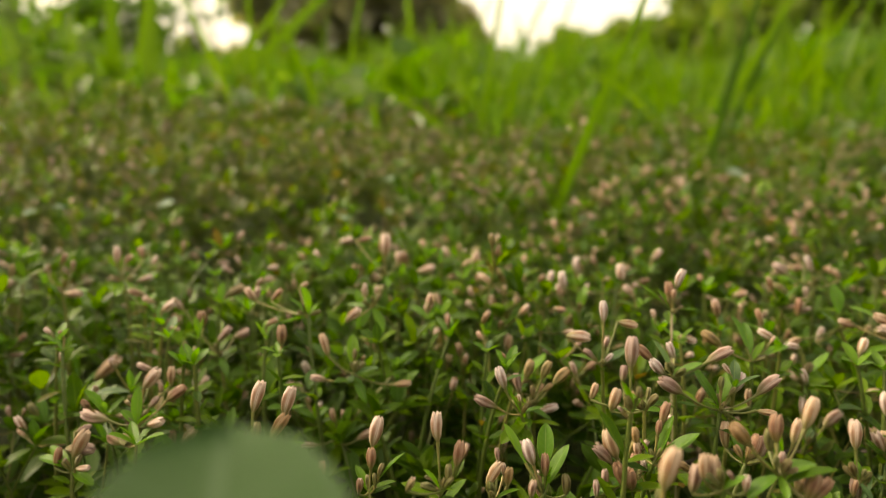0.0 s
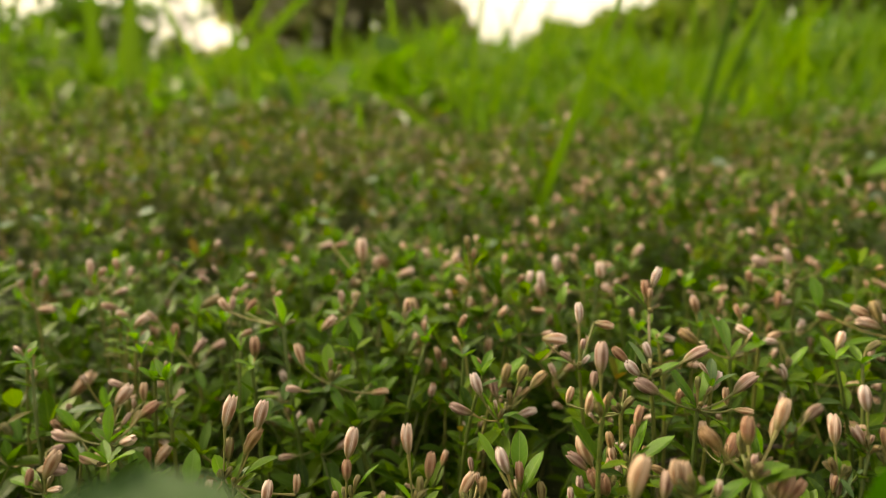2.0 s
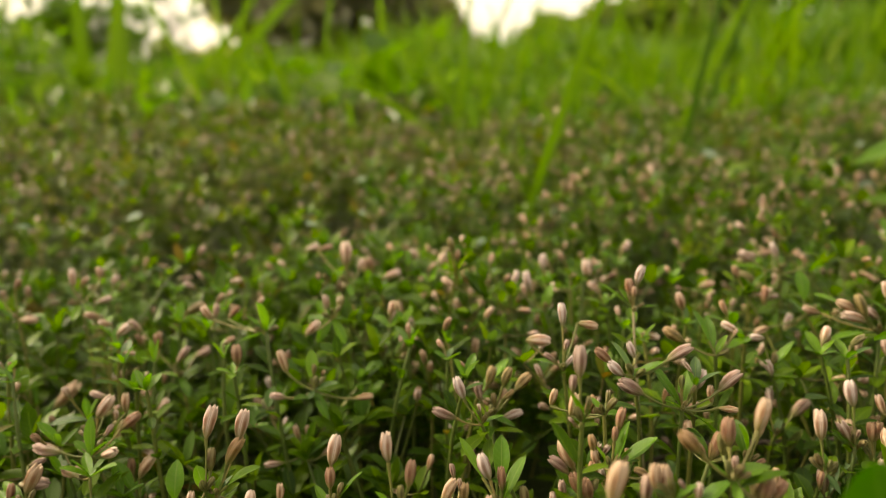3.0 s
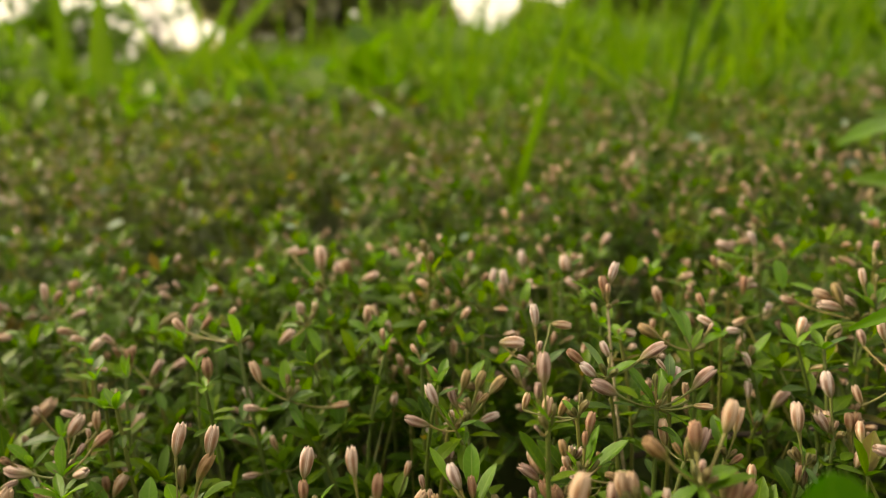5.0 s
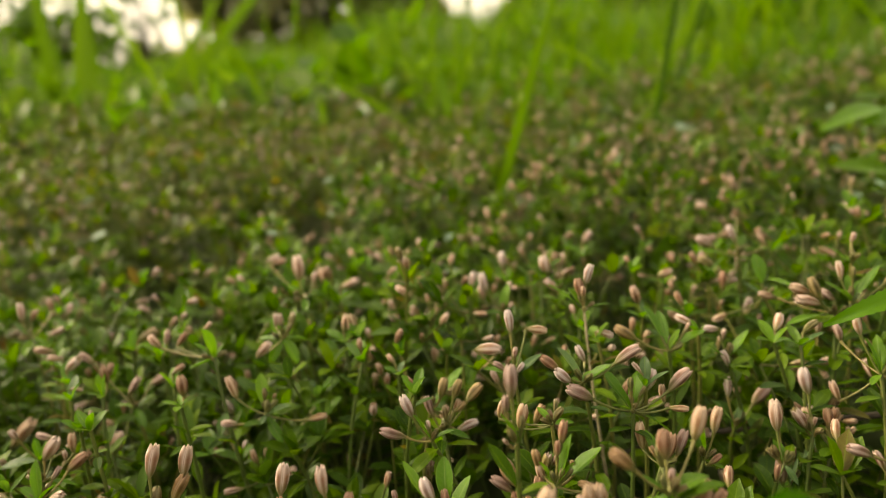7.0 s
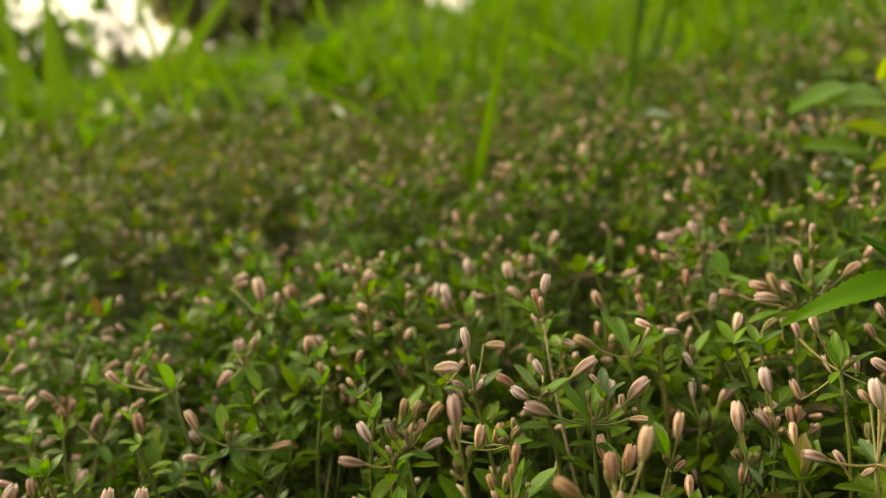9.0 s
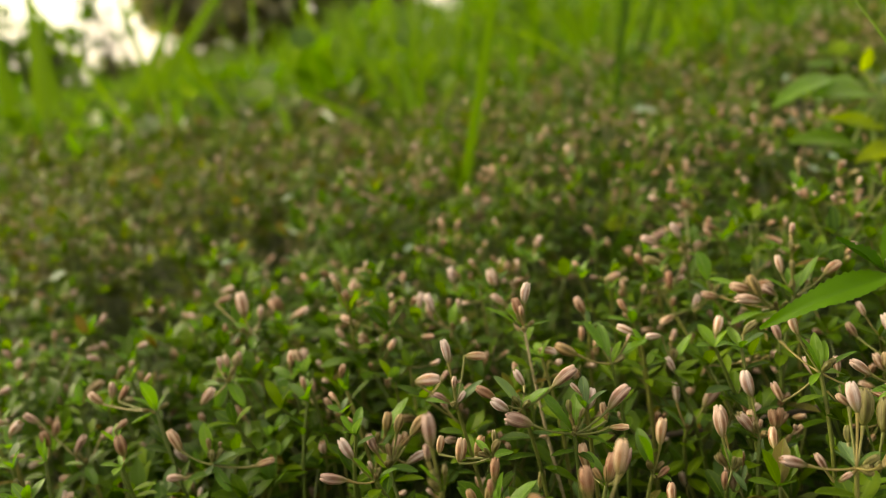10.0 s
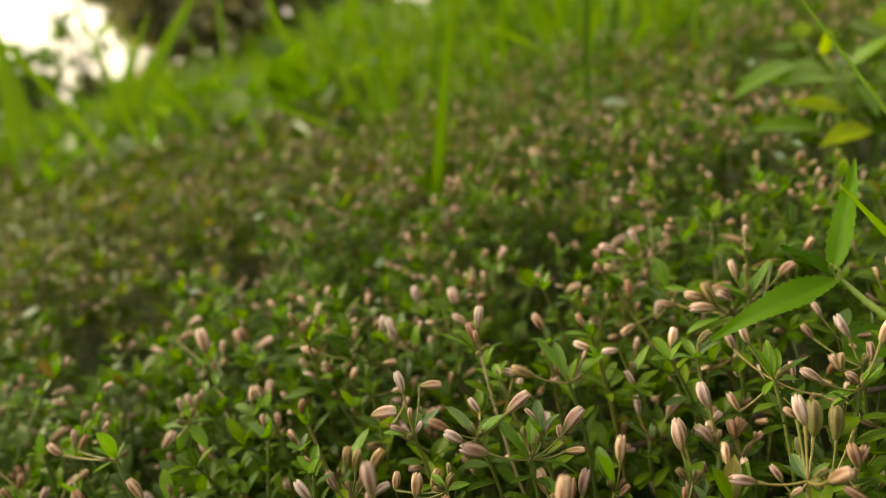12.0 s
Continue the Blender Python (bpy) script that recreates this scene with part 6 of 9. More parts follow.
# ---- sprigs a little further off ----
sprig((-121.1, 191.9, 40.9), (-126.1, 184.3), [(-2, 1.7, 3.8, 1.2), (-1.8, -2.1, 2.2, 1.1), (0.79, -0.62, 3.6, 1.2), (1.3, 1.7, 2.9, 1.1)], [(0.65, 1.8, 3.1, -1.9, 3.7, 4.7, 2)], lower=[(0.66, -3.9, -0.32, 1, 1), (0.92, 2.7, -3.9, 2.6, 1.1), (0.73, 2, 4.4, 1.4, 1.2), (0.8, -2.7, -0.26, 4.1, 0.97), (0.78, 2.5, -3.5, 3.6, 0.98)])
sprig((-89.5, 182.7, 40.9), (-87.9, 172.9), [(2.2, -1.5, 2.3, 0.97), (1.3, 2.1, 3.7, 1.1), (-3.1, 1.7, 4.1, 1.2), (-1.3, -2.4, 3.5, 1.1)], [(-0.29, 1.8, 3.1, 4.4, 2.7, 4.7, 3)], lower=[(0.63, 3.8, 0.86, 1.2, 0.97), (0.73, -2.6, 2.7, 1.4, 1.1), (0.82, -1.5, -5.2, 2.8, 1.1), (0.76, 4.3, 1, 1.3, 1.1), (0.86, -2.8, 2.9, 3.7, 1.1)])
sprig((-81.2, 170, 41.4), (-81.5, 167.4), [(-1.3, 1.6, 2.8, 1.1), (-2.2, -1.9, 2.3, 1.3), (2.5, -2.7, 2.9, 1.2), (1.9, 1.8, 3.9, 1.3)], [(-0.19, 1.7, 2.6, -4.9, 1.1, 4.2, 4)], lower=[(0.85, -5.2, 0.44, 1.3, 1.2), (0.91, 1.7, -3.5, 3.2, 0.95), (0.79, 2.9, 4.3, 3, 1.2), (0.75, -5.9, 0.4, 1.3, 1.1), (0.85, 2.6, -5.2, 1.5, 1.1)])
sprig((-75.9, 163.9, 41.6), (-74.3, 162.7), [(-2.7, 3.1, 3.8, 1.2), (-1.8, -1.7, 4.8, 1.1), (2.5, -2.5, 1.8, 1.1), (2.3, 2.5, 3.3, 0.94)], [(-0.42, 1.7, 2.4, -3.2, 0.43, 4.2, 5)], lower=[(0.74, -2.6, 0.12, 3.2, 1.2), (0.9, 2.3, -4.4, 3.5, 1.2), (0.82, 3, 4.7, 0.57, 1), (0.84, -5.4, 0.17, 2.5, 1), (0.67, 2.3, -4.2, 2.6, 1)])
sprig((-71, 156.5, 41), (-76.3, 158.5), [(-2.9, -0.71, 2.9, 0.9), (1, -3.7, 4.7, 1.1), (3, 0.93, 2, 1.3), (-0.96, 2.9, 4.9, 1.2)], [(-0.68, 1.8, 3, 3.8, 0.8, 6.2, 0)], lower=[(0.81, -2.4, -4.1, 4.1, 0.94), (0.62, 4.4, 0, 1.3, 1), (0.82, -1.3, 2.2, 3.3, 1), (0.91, -1.7, -2.9, 3.2, 1.2), (0.94, 3.7, 0, 2, 1.1)])
sprig((-90.6, 218, 39.7), (-93.5, 218.5), [(-0.69, 1.2, 4.4, 0.93), (-2.6, -1.6, 4.1, 1.2), (1.7, -2.6, 2.1, 1.2), (3, 2.1, 4.8, 1.1)], [(0.2, 2.1, 4.3, 0.81, 4.3, 7.7, 1)], lower=[(0.89, -5.4, 1.3, 1.6, 0.91), (0.64, 1, -3.5, 4.2, 1), (0.66, 2.2, 2.4, 3.4, 1), (0.73, -5.3, 1.2, 0.74, 0.95), (0.74, 1.3, -4.3, 1.2, 0.91)])
sprig((-82.4, 210, 40.3), (-85.1, 211.2), [(2.4, 1.9, 3.8, 1.1), (-2.3, 2.7, 2.8, 0.91), (-2.4, -2.2, 2.1, 1), (2, -2.1, 3.1, 1.2)], [(0.81, 2, 3.7, 1, 1.8, 7.2, 2)], lower=[(0.8, 0.56, 5.6, 2.7, 1.2), (0.75, -5.1, -2.3, 0.81, 1.1), (0.68, 2.4, -1.7, 4, 1.1), (0.71, 0.36, 4.3, 3.7, 0.99), (0.73, -3.4, -1.6, 3.4, 1.2)])
sprig((-73.8, 203.8, 40.5), (-74, 200.4), [(3, 4, 2.7, 1.2), (-3.7, 2.6, 3.2, 0.95), (-2.3, -3.6, 3.6, 1.1), (3.1, -1.9, 2.4, 1.3)], [(0, 1.9, 3.5, 4.4, 2.3, 3.7, 3)], lower=[(0.73, -0.67, 4.1, 2.4, 1.1), (0.7, -3, -2.4, 4.6, 1.1), (0.78, 3.6, -1.3, 1.4, 1), (0.92, -0.89, 4.9, 4.1, 0.97), (0.84, -3.8, -3.3, 2.4, 1.1)])
sprig((-92.9, 199.1, 40.1), (-92.7, 194.3), [(4.3, -1.7, 3.2, 1.2), (1.1, 3.1, 2.9, 1), (-1.6, 0.5, 4.3, 1.1), (-0.93, -3.3, 2.7, 1.3)], [(0.49, 2, 3.9, 1.5, 3.8, 7.3, 4)], lower=[(0.93, 3.6, 1.7, 0.85, 1.1), (0.63, -3.9, 2.7, 3.3, 1), (0.75, -0.33, -4.4, 2.2, 1.1), (0.85, 2.9, 1.4, 2.4, 1.1), (0.64, -3.4, 2.3, 0.87, 1)])
sprig((-101.1, 211.8, 41.2), (-93.5, 206.6), [(-1.8, 2.7, 3.2, 1.2), (-2.3, -1.6, 4.2, 1.1), (1.5, -2, 3.4, 1.2), (2.7, 2.1, 3.1, 1.1)], [(0.35, 1.8, 2.8, -0.98, 1.7, 6, 5)], lower=[(0.84, -3.2, 0.63, 3.3, 1.2), (0.79, 1.2, -3.5, 2.9, 0.91), (0.65, 2, 2.3, 2.8, 1.1), (0.64, -3.8, 0.66, 3.7, 1.1), (0.94, 1.8, -5, 0.93, 0.94)])
sprig((-60.8, 170.6, 42), (-64.8, 169.7), [(3.7, -1.2, 2.4, 1.2), (0.49, 1.6, 5.7, 1), (-2.2, 0.6, 2.7, 1.3), (-0.75, -3.2, 4, 1.3)], [(1.2, 1.5, 2, 5.8, 3.9, 3.9, 0)], lower=[(0.77, 4, 2.1, 0.91, 1.2), (0.93, -3.2, 2, 2.6, 0.93), (0.62, -0.2, -6.2, 1.4, 1), (0.61, 4.4, 2.4, 3.5, 1.1), (0.88, -3.6, 2.2, 1.2, 1.1)])
sprig((-51.1, 164.2, 42), (-54.4, 160.6), [(-3.1, 0.42, 4.9, 1.3), (-0.28, -2.7, 4.1, 1.1), (2.2, -0.16, 2.9, 1.1), (0.17, 3.7, 2.8, 1.1)], [(1.1, 1.5, 2, 1.8, 3.6, 5.9, 1)], lower=[(0.62, -4.3, -3.4, 2.8, 1.1), (0.74, 5.1, -2, 3, 1.1), (0.71, -0.4, 2.6, 3.7, 1.1), (0.91, -2.6, -2.1, 4, 1.1), (0.68, 3.7, -1.4, 1.9, 1)])
sprig((-57.9, 146.1, 41.6), (-55.7, 141.2), [(1.8, 0.6, 5.3, 0.92), (-0.73, 1.9, 5, 0.94), (-2.6, -1.1, 2.1, 1.1), (1.6, -3.7, 2.1, 1.3)], [(0.77, 1.7, 2.4, 0.65, 1.7, 6.4, 8)], lower=[(0.75, 1.4, 3, 4.7, 1.1), (0.93, -4.9, -0.43, 1, 1.2), (0.77, 1.6, -2.3, 3, 0.95), (0.71, 2.4, 5.4, 2.3, 1.2), (0.6, -2.8, -0.3, 4.1, 0.94)])
sprig((-64.8, 145.7, 41.8), (-63.8, 146.7), [(-3.6, 0.42, 1.9, 1), (-0.18, -2.1, 3.2, 1.2), (2.3, -0.13, 5.1, 1), (0.1, 3.5, 5, 1.2)], [(-0.55, 1.6, 2.2, 2.1, 1.7, 1.5, 3)], lower=[(0.87, -3.7, -3, 4.4, 1.1), (0.71, 3.3, -1.2, 4.8, 1.1), (0.69, -0.66, 3.8, 2.9, 1.2), (0.7, -2.2, -1.8, 4.3, 1.1), (0.76, 3.6, -1.3, 3, 0.93)])
sprig((-88.5, 141, 42.3), (-96.2, 142.1), [(-1.7, -4.9, 3.2, 0.97), (3.8, -1.2, 4, 1.3), (0.62, 2.3, 4.8, 1.3), (-3.8, 0.92, 2.4, 0.96)], [(-1.7, 1.5, 1.7, -4, 2.6, 3, 4)], lower=[(0.68, 2.4, -4.7, 3.5, 1.2), (0.66, 2.3, 3.6, 0.88, 0.91), (0.89, -4.6, 0.17, 2.1, 0.95), (0.73, 1.6, -3.1, 2.7, 1.1), (0.79, 2.2, 3.6, 0.63, 1)])
sprig((-86.3, 138.9, 41.5), (-83.8, 132.5), [(0.74, 3.1, 2.8, 0.97), (-1.6, 0.34, 3.3, 1.2), (-0.51, -2.8, 2.1, 1.2), (3.8, -0.57, 2.1, 1.1)], [(-0.2, 1.7, 2.5, -1.2, 1.8, 4.3, 5)], lower=[(0.84, -3.3, 5.3, 1.6, 1.1), (0.81, -2.8, -5.3, 1.3, 0.96), (0.69, 5.4, 0.28, 1.4, 1.2), (0.8, -3.2, 4.9, 1.6, 1.1), (0.92, -1.7, -3.4, 2.8, 1.2)])
sprig((-55.6, 130.6, 41.7), (-61, 133.1), [(-2.4, -0.18, 3.8, 1), (0.14, -1.4, 4.1, 1.3), (1.5, 0.2, 3.7, 1.1), (-0.28, 1.7, 4.5, 1)], [(0.27, 1.6, 2.3, 0.11, 1.5, 4.9, 6)], lower=[(0.76, -2.6, -3.1, 3.2, 1.1), (0.83, 4.9, -0.84, 3.3, 1), (0.72, -1.7, 4.5, 0.9, 1.1), (0.62, -2, -2.4, 3.4, 1), (0.81, 3.8, -0.57, 2.3, 1.2)])
sprig((-52.8, 129.2, 42.4), (-52, 126.6), [(-0.98, -2.6, 2.8, 0.96), (1.2, -0.42, 4.5, 1.1), (1.4, 4.6, 2.7, 1), (-2, 0.58, 4.6, 1.3)], [(0, 1.5, 1.6, -0.91, 3.4, 2.9, 7)], lower=[(0.67, 1.6, -3.5, 4, 1.1), (0.66, 2.8, 4, 2.8, 1.1), (0.72, -5.4, 0.42, 0.7, 1), (0.87, 2.4, -5, 1.2, 0.91), (0.75, 1.8, 2.6, 2.9, 1.1)])
sprig((-56.8, 196.3, 40.2), (-55.7, 192.2), [(-0.44, -1.7, 3.8, 1.2), (1.9, -0.43, 4.5, 0.93), (0.7, 3.5, 4.2, 1.2), (-4.2, 0.7, 3.8, 1.3)], [(1.3, 2, 3.8, 5.5, 1.3, 4.9, 2)], lower=[(0.85, 2.8, -4.5, 3.3, 1), (0.68, 1.3, 2.5, 3.1, 1.1), (0.9, -4.8, -0.16, 1.1, 0.96), (0.8, 3.2, -5, 1.3, 1.2), (0.72, 2.1, 4, 0.61, 1.1)])
sprig((-39, 231.7, 39.9), (-34, 230.2), [(-1.9, -1.2, 5.2, 0.93), (2.2, -3.3, 4, 1.1), (1.9, 1.4, 4.5, 1.1), (-2, 2.7, 3, 1.2)], [(0.44, 2.1, 4.1, 7.5, 1.1, 6, 3)], lower=[(0.71, -0.85, -3.9, 1.7, 0.93), (0.7, 2.3, 0.73, 3.6, 0.93), (0.8, -3.2, 2.8, 3.8, 0.92), (0.69, -1.3, -6.3, 1.1, 1), (0.77, 3.4, 1.2, 3, 1.1)])
sprig((-40.4, 210.6, 40.4), (-45.5, 206.6), [(3.3, -2.4, 2.7, 0.98), (0.98, 1.4, 3.9, 1.2), (-2, 1.2, 5.1, 1.3), (-1.7, -2.8, 3.9, 1)], [(-0.45, 2, 3.6, -2.9, 3.7, 5.6, 4)], lower=[(0.68, 5.7, 1, 1, 0.93), (0.95, -2.8, 3.3, 3.3, 0.99), (0.85, -1.4, -4, 1.6, 1), (0.66, 3.9, 0.75, 1, 1.2), (0.76, -3.7, 4.2, 3.3, 1.1)])
sprig((-13.2, 199, 40.9), (-11, 200), [(-1.1, 2.4, 2.3, 0.96), (-4.1, -2, 2.9, 0.97), (0.82, -1.6, 5.3, 1), (2, 1.1, 4.2, 0.99)], [(-0.54, 1.8, 3.1, -1.4, 4.3, 7.4, 5)], lower=[(0.92, -3.5, 1.3, 3.3, 1.1), (0.66, 1.1, -5.6, 2.9, 1.2), (0.61, 2.8, 2.5, 1.6, 1), (0.78, -3.4, 1.1, 4.3, 1.1), (0.82, 0.79, -3.8, 3.1, 1.2)])
sprig((-11.9, 200.1, 41.7), (-16.9, 200.6), [(-1.2, 2.3, 4.5, 1.1), (-2.7, -1.6, 2.7, 0.92), (2.1, -3.3, 3.2, 1.2), (2.6, 1.7, 2.5, 0.9)], [(0.39, 1.6, 2.3, -0.68, 1.3, 7.6, 0)], lower=[(0.86, -4, 1.1, 4.1, 1.1), (0.9, 1.1, -4.4, 1.2, 1.1), (0.95, 2.4, 2.4, 4.2, 1.1), (0.62, -3.1, 0.81, 2.5, 0.93), (0.92, 1.2, -4.4, 3.8, 1)])
sprig((-8.8, 193.2, 40.6), (-7.4, 195.3), [(-0.94, -2.3, 4.6, 1.1), (3.9, -1.5, 3.8, 1.3), (1.6, 4.6, 2.6, 1), (-2.9, 0.9, 3.7, 1.1)], [(0.72, 1.9, 3.4, 6.4, 1.3, 5.5, 13)], lower=[(0.85, 1.8, -4, 0.99, 1.1), (0.68, 3.3, 4.6, 1.8, 1.1), (0.94, -6, 0.58, 0.82, 1.1), (0.8, 1.9, -4, 4.1, 0.91), (0.64, 2.5, 3.6, 1.7, 0.92)])
sprig((-22.1, 167.1, 41.8), (-24.2, 172.1), [(0.83, -2.4, 4.1, 0.96), (2.1, 0.79, 3.3, 1.2), (-1.2, 2.9, 4.8, 1.1), (-1.8, -0.79, 2.9, 1.2)], [(1.2, 1.6, 2.2, 1, 2.1, 6, 2)], lower=[(0.88, 4.5, -2.1, 0.91, 0.91), (0.78, -0.35, 4.1, 5, 1.2), (0.91, -3, -2.1, 2.1, 0.99), (0.86, 4.3, -2, 3, 1), (0.84, -0.55, 5.4, 1.8, 1.1)])
sprig((-19.2, 168.9, 41.5), (-16.5, 171.9), [(2.1, 1.7, 3, 1.2), (-2.9, 3.3, 3.6, 1.1), (-2.6, -2.5, 4.8, 0.93), (0.81, -0.81, 3.4, 0.97)], [(1.1, 1.7, 2.5, 1.3, 2.2, 5.6, 3)], lower=[(0.74, 0.3, 4.1, 2.8, 0.98), (0.78, -3.3, -1.6, 5.1, 1.2), (0.79, 3.8, -2.5, 1.5, 1.2), (0.81, 0.2, 3.6, 2.7, 1.1), (0.89, -3.4, -1.7, 3.5, 1)])
sprig((-3.8, 159.3, 41.6), (-6.6, 158.5), [(-2.4, -3, 3, 1.1), (2.9, -2.1, 4, 1), (2.2, 3.1, 2.9, 1.1), (-4.1, 2.6, 3.7, 1.2)], [(-0.23, 1.7, 2.4, 0.7, 4.4, 5.7, 4)], lower=[(0.68, 0.37, -2.6, 3.6, 0.93), (0.65, 3, 2.3, 4.9, 1.2), (0.91, -3.3, 1.3, 2.4, 0.92), (0.72, 0.53, -3.4, 5, 1.2), (0.82, 2.6, 2.2, 3.8, 0.98)])
sprig((-0.21, 158.3, 42.3), (-1.1, 159.9), [(-1.2, 1.1, 4.6, 1.1), (-1.9, -2.1, 3.9, 1), (1.4, -1.2, 5.9, 1.2), (1.2, 1.5, 5, 1.2)], [(-0.57, 1.5, 1.7, -2, 3.6, 5.6, 5)], lower=[(0.79, -4.6, -0.23, 1.3, 1), (0.67, 3, -4.6, 2.1, 1.1), (0.94, 1.3, 2.6, 3.3, 0.97), (0.64, -3.4, -0.23, 2.3, 0.94), (0.67, 2, -2.9, 3.4, 0.95)])
sprig((1.4, 145.8, 41.8), (-7.4, 142.1), [(2.1, -0.3, 5.4, 1.3), (0.35, 3, 4.7, 1), (-2.6, 0.23, 5.6, 1.3), (-0.22, -3.7, 4.1, 1.1)], [(-0.08, 1.6, 2.2, -0.22, 2.5, 5.2, 0)], lower=[(0.7, 2.5, 1.9, 2.8, 1.1), (0.88, -3.1, 1.3, 3, 0.96), (0.84, 0.51, -3.6, 4, 1.1), (0.78, 3, 2.4, 1.3, 0.96), (0.68, -5.2, 2, 0.85, 1)])
sprig((6.4, 199.1, 40.5), (7.2, 200.3), [(2.2, -2.7, 4.9, 1.1), (3, 2.7, 4.5, 1.3), (-2.7, 2.9, 2.4, 1.2), (-2.3, -2.2, 2, 1.1)], [(-0.65, 2, 3.5, 2.3, 1.6, 5.9, 1)], lower=[(0.73, 6.2, -0.46, 1.7, 0.98), (0.76, -1.1, 2.3, 3.9, 0.93), (0.65, -3.2, -4.9, 2.2, 1.1), (0.69, 3.3, -0.19, 4.7, 1.2), (0.73, -1.5, 2.9, 4.8, 1.1)])
sprig((-5.1, 222, 41.4), (-6.5, 217.8), [(-1.9, -2.2, 2.7, 0.95), (2.7, -2.2, 4.6, 1.2), (1.4, 1.9, 3.2, 1.1), (-1.2, 0.86, 4.5, 1)], [(-0.68, 1.7, 2.6, -2.6, 4.5, 5.4, 2)], lower=[(0.61, 0.34, -3.5, 2.3, 1), (0.78, 4, 2.9, 2.9, 1.1), (0.66, -3.2, 1.4, 2, 1.1), (0.66, 0.43, -3.8, 2.7, 1.1), (0.83, 3.2, 2.4, 2.5, 1.1)])
sprig((-0.82, 215.3, 41.6), (-6.6, 206.3), [(4.8, -0.3, 3, 0.99), (0.07, 2.3, 5.1, 0.93), (-3.4, 0, 3.7, 1.2), (0.08, -3.1, 3.1, 0.95)], [(0, 1.7, 2.4, 0.66, 4.2, 4.3, 3)], lower=[(0.91, 2.9, 2.7, 1.5, 1), (0.71, -4.3, 1.3, 3, 0.94), (0.92, 1.1, -4.6, 3.2, 0.98), (0.64, 3, 2.8, 1, 1.1), (0.94, -4, 1.2, 3.3, 1)])
sprig((-36.3, 134.6, 42.5), (-38.5, 138.1), [(-3, -0.48, 2.6, 1.1), (0.84, -4.5, 2.4, 0.98), (2.8, 0.61, 3, 1.1), (-0.77, 3.1, 2.4, 0.99)], [(0.53, 1.4, 1.5, 0.81, 1.5, 6.4, 8)], lower=[(0.86, -2.2, -3.2, 4.5, 1.2), (0.84, 5.1, -0.43, 0.54, 0.91), (0.6, -1.3, 2.8, 4.8, 1.1), (0.8, -2.7, -4, 1.6, 1), (0.87, 5.4, -0.37, 1.8, 1)])
sprig((-42.2, 147, 41.1), (-39, 145), [(-2.5, -0.41, 4.4, 1.1), (0.58, -3, 2.3, 0.92), (1.3, 0.3, 4.2, 1), (-0.75, 2.9, 4.2, 1.1)], [(-0.39, 1.8, 2.9, 1.8, 4, 3.7, 5)], lower=[(0.68, -1.7, -2.4, 4.3, 1.1), (0.89, 5.6, -0.44, 3.2, 1), (0.64, -1.2, 2.4, 3.6, 1.1), (0.93, -2.2, -3.3, 1.8, 0.91), (0.92, 3.4, -0.21, 3.6, 0.93)])
sprig((-54.4, 177.1, 41.2), (-58.7, 172.6), [(2.9, 2.4, 3.1, 0.97), (-1.7, 1.9, 2.5, 1.1), (-3.1, -3, 2.6, 1.1), (0.87, -0.86, 4.1, 1)], [(0.96, 1.7, 2.8, 3.4, 1.7, 5.7, 0)], lower=[(0.65, 0.32, 4.8, 1.3, 1), (0.89, -4.1, -2.1, 4, 1.1), (0.63, 3.7, -2.4, 2.1, 0.96), (0.69, 0.19, 3.8, 1.5, 1.1), (0.73, -4.4, -2.3, 0.78, 1)])
sprig((-52, 181.8, 40.8), (-46.6, 176.5), [(-0.14, 2.8, 3.8, 1.3), (-2.3, -0.18, 3, 1.2), (0.35, -3.2, 2.7, 1.1), (2.6, 0.36, 5.3, 1.3)], [(-0.16, 1.9, 3.2, 2, 1.6, 5.6, 1)], lower=[(0.95, -3.9, 3.4, 2.2, 1), (0.62, -0.88, -4.5, 1.8, 1), (0.74, 4.8, 1.7, 4, 0.96), (0.61, -2.7, 2.3, 3.4, 0.99), (0.77, -0.47, -2.6, 3.1, 1.2)])
sprig((10.6, 203.2, 41.2), (9.8, 202), [(3.2, 1.6, 4.4, 1), (-2.3, 4.3, 3.7, 1), (-1.6, -0.9, 3.5, 0.99), (0.93, -1.5, 4.9, 1)], [(-1.2, 1.8, 2.8, 0.98, 4.6, 6.1, 14)], lower=[(0.74, 1.1, 3.5, 4.4, 1), (0.67, -4.8, -1.1, 0.62, 0.94), (0.92, 3.3, -3.5, 2.4, 0.93), (0.92, 1.2, 4, 2, 0.9), (0.92, -3.6, -0.88, 1.9, 0.9)])
sprig((18.9, 194.1, 41), (14.4, 196.5), [(-0.94, -2.2, 4.3, 1.1), (2.9, -1.1, 3.7, 1.1), (1.5, 4.1, 3.4, 1.2), (-1.7, 0.57, 3.7, 1.2)], [(0.69, 1.8, 3, 3.8, 4.6, 6.5, 3)], lower=[(0.67, 1.7, -4, 0.59, 0.93), (0.72, 2.7, 3.5, 4.4, 1.2), (0.61, -3.3, 0.39, 3.4, 1.1), (0.7, 1.3, -2.9, 2.9, 1.1), (0.67, 1.7, 2.3, 4.3, 1)])
sprig((26.3, 200.7, 40.9), (20.9, 208), [(2.6, -0.48, 2.9, 1.2), (0.55, 3.6, 2.1, 1.2), (-3.3, 0.4, 5.2, 1.2), (-0.36, -3.9, 2, 0.96)], [(-0.82, 1.9, 3.1, 0.39, 4.4, 6.1, 4)], lower=[(0.75, 3.6, 2.6, 0.8, 1), (0.72, -5, 2.3, 1.2, 1.1), (0.65, 0.44, -4.2, 3.7, 1.1), (0.76, 3.2, 2.4, 1, 1.1), (0.61, -3.9, 1.7, 3.2, 1.2)])
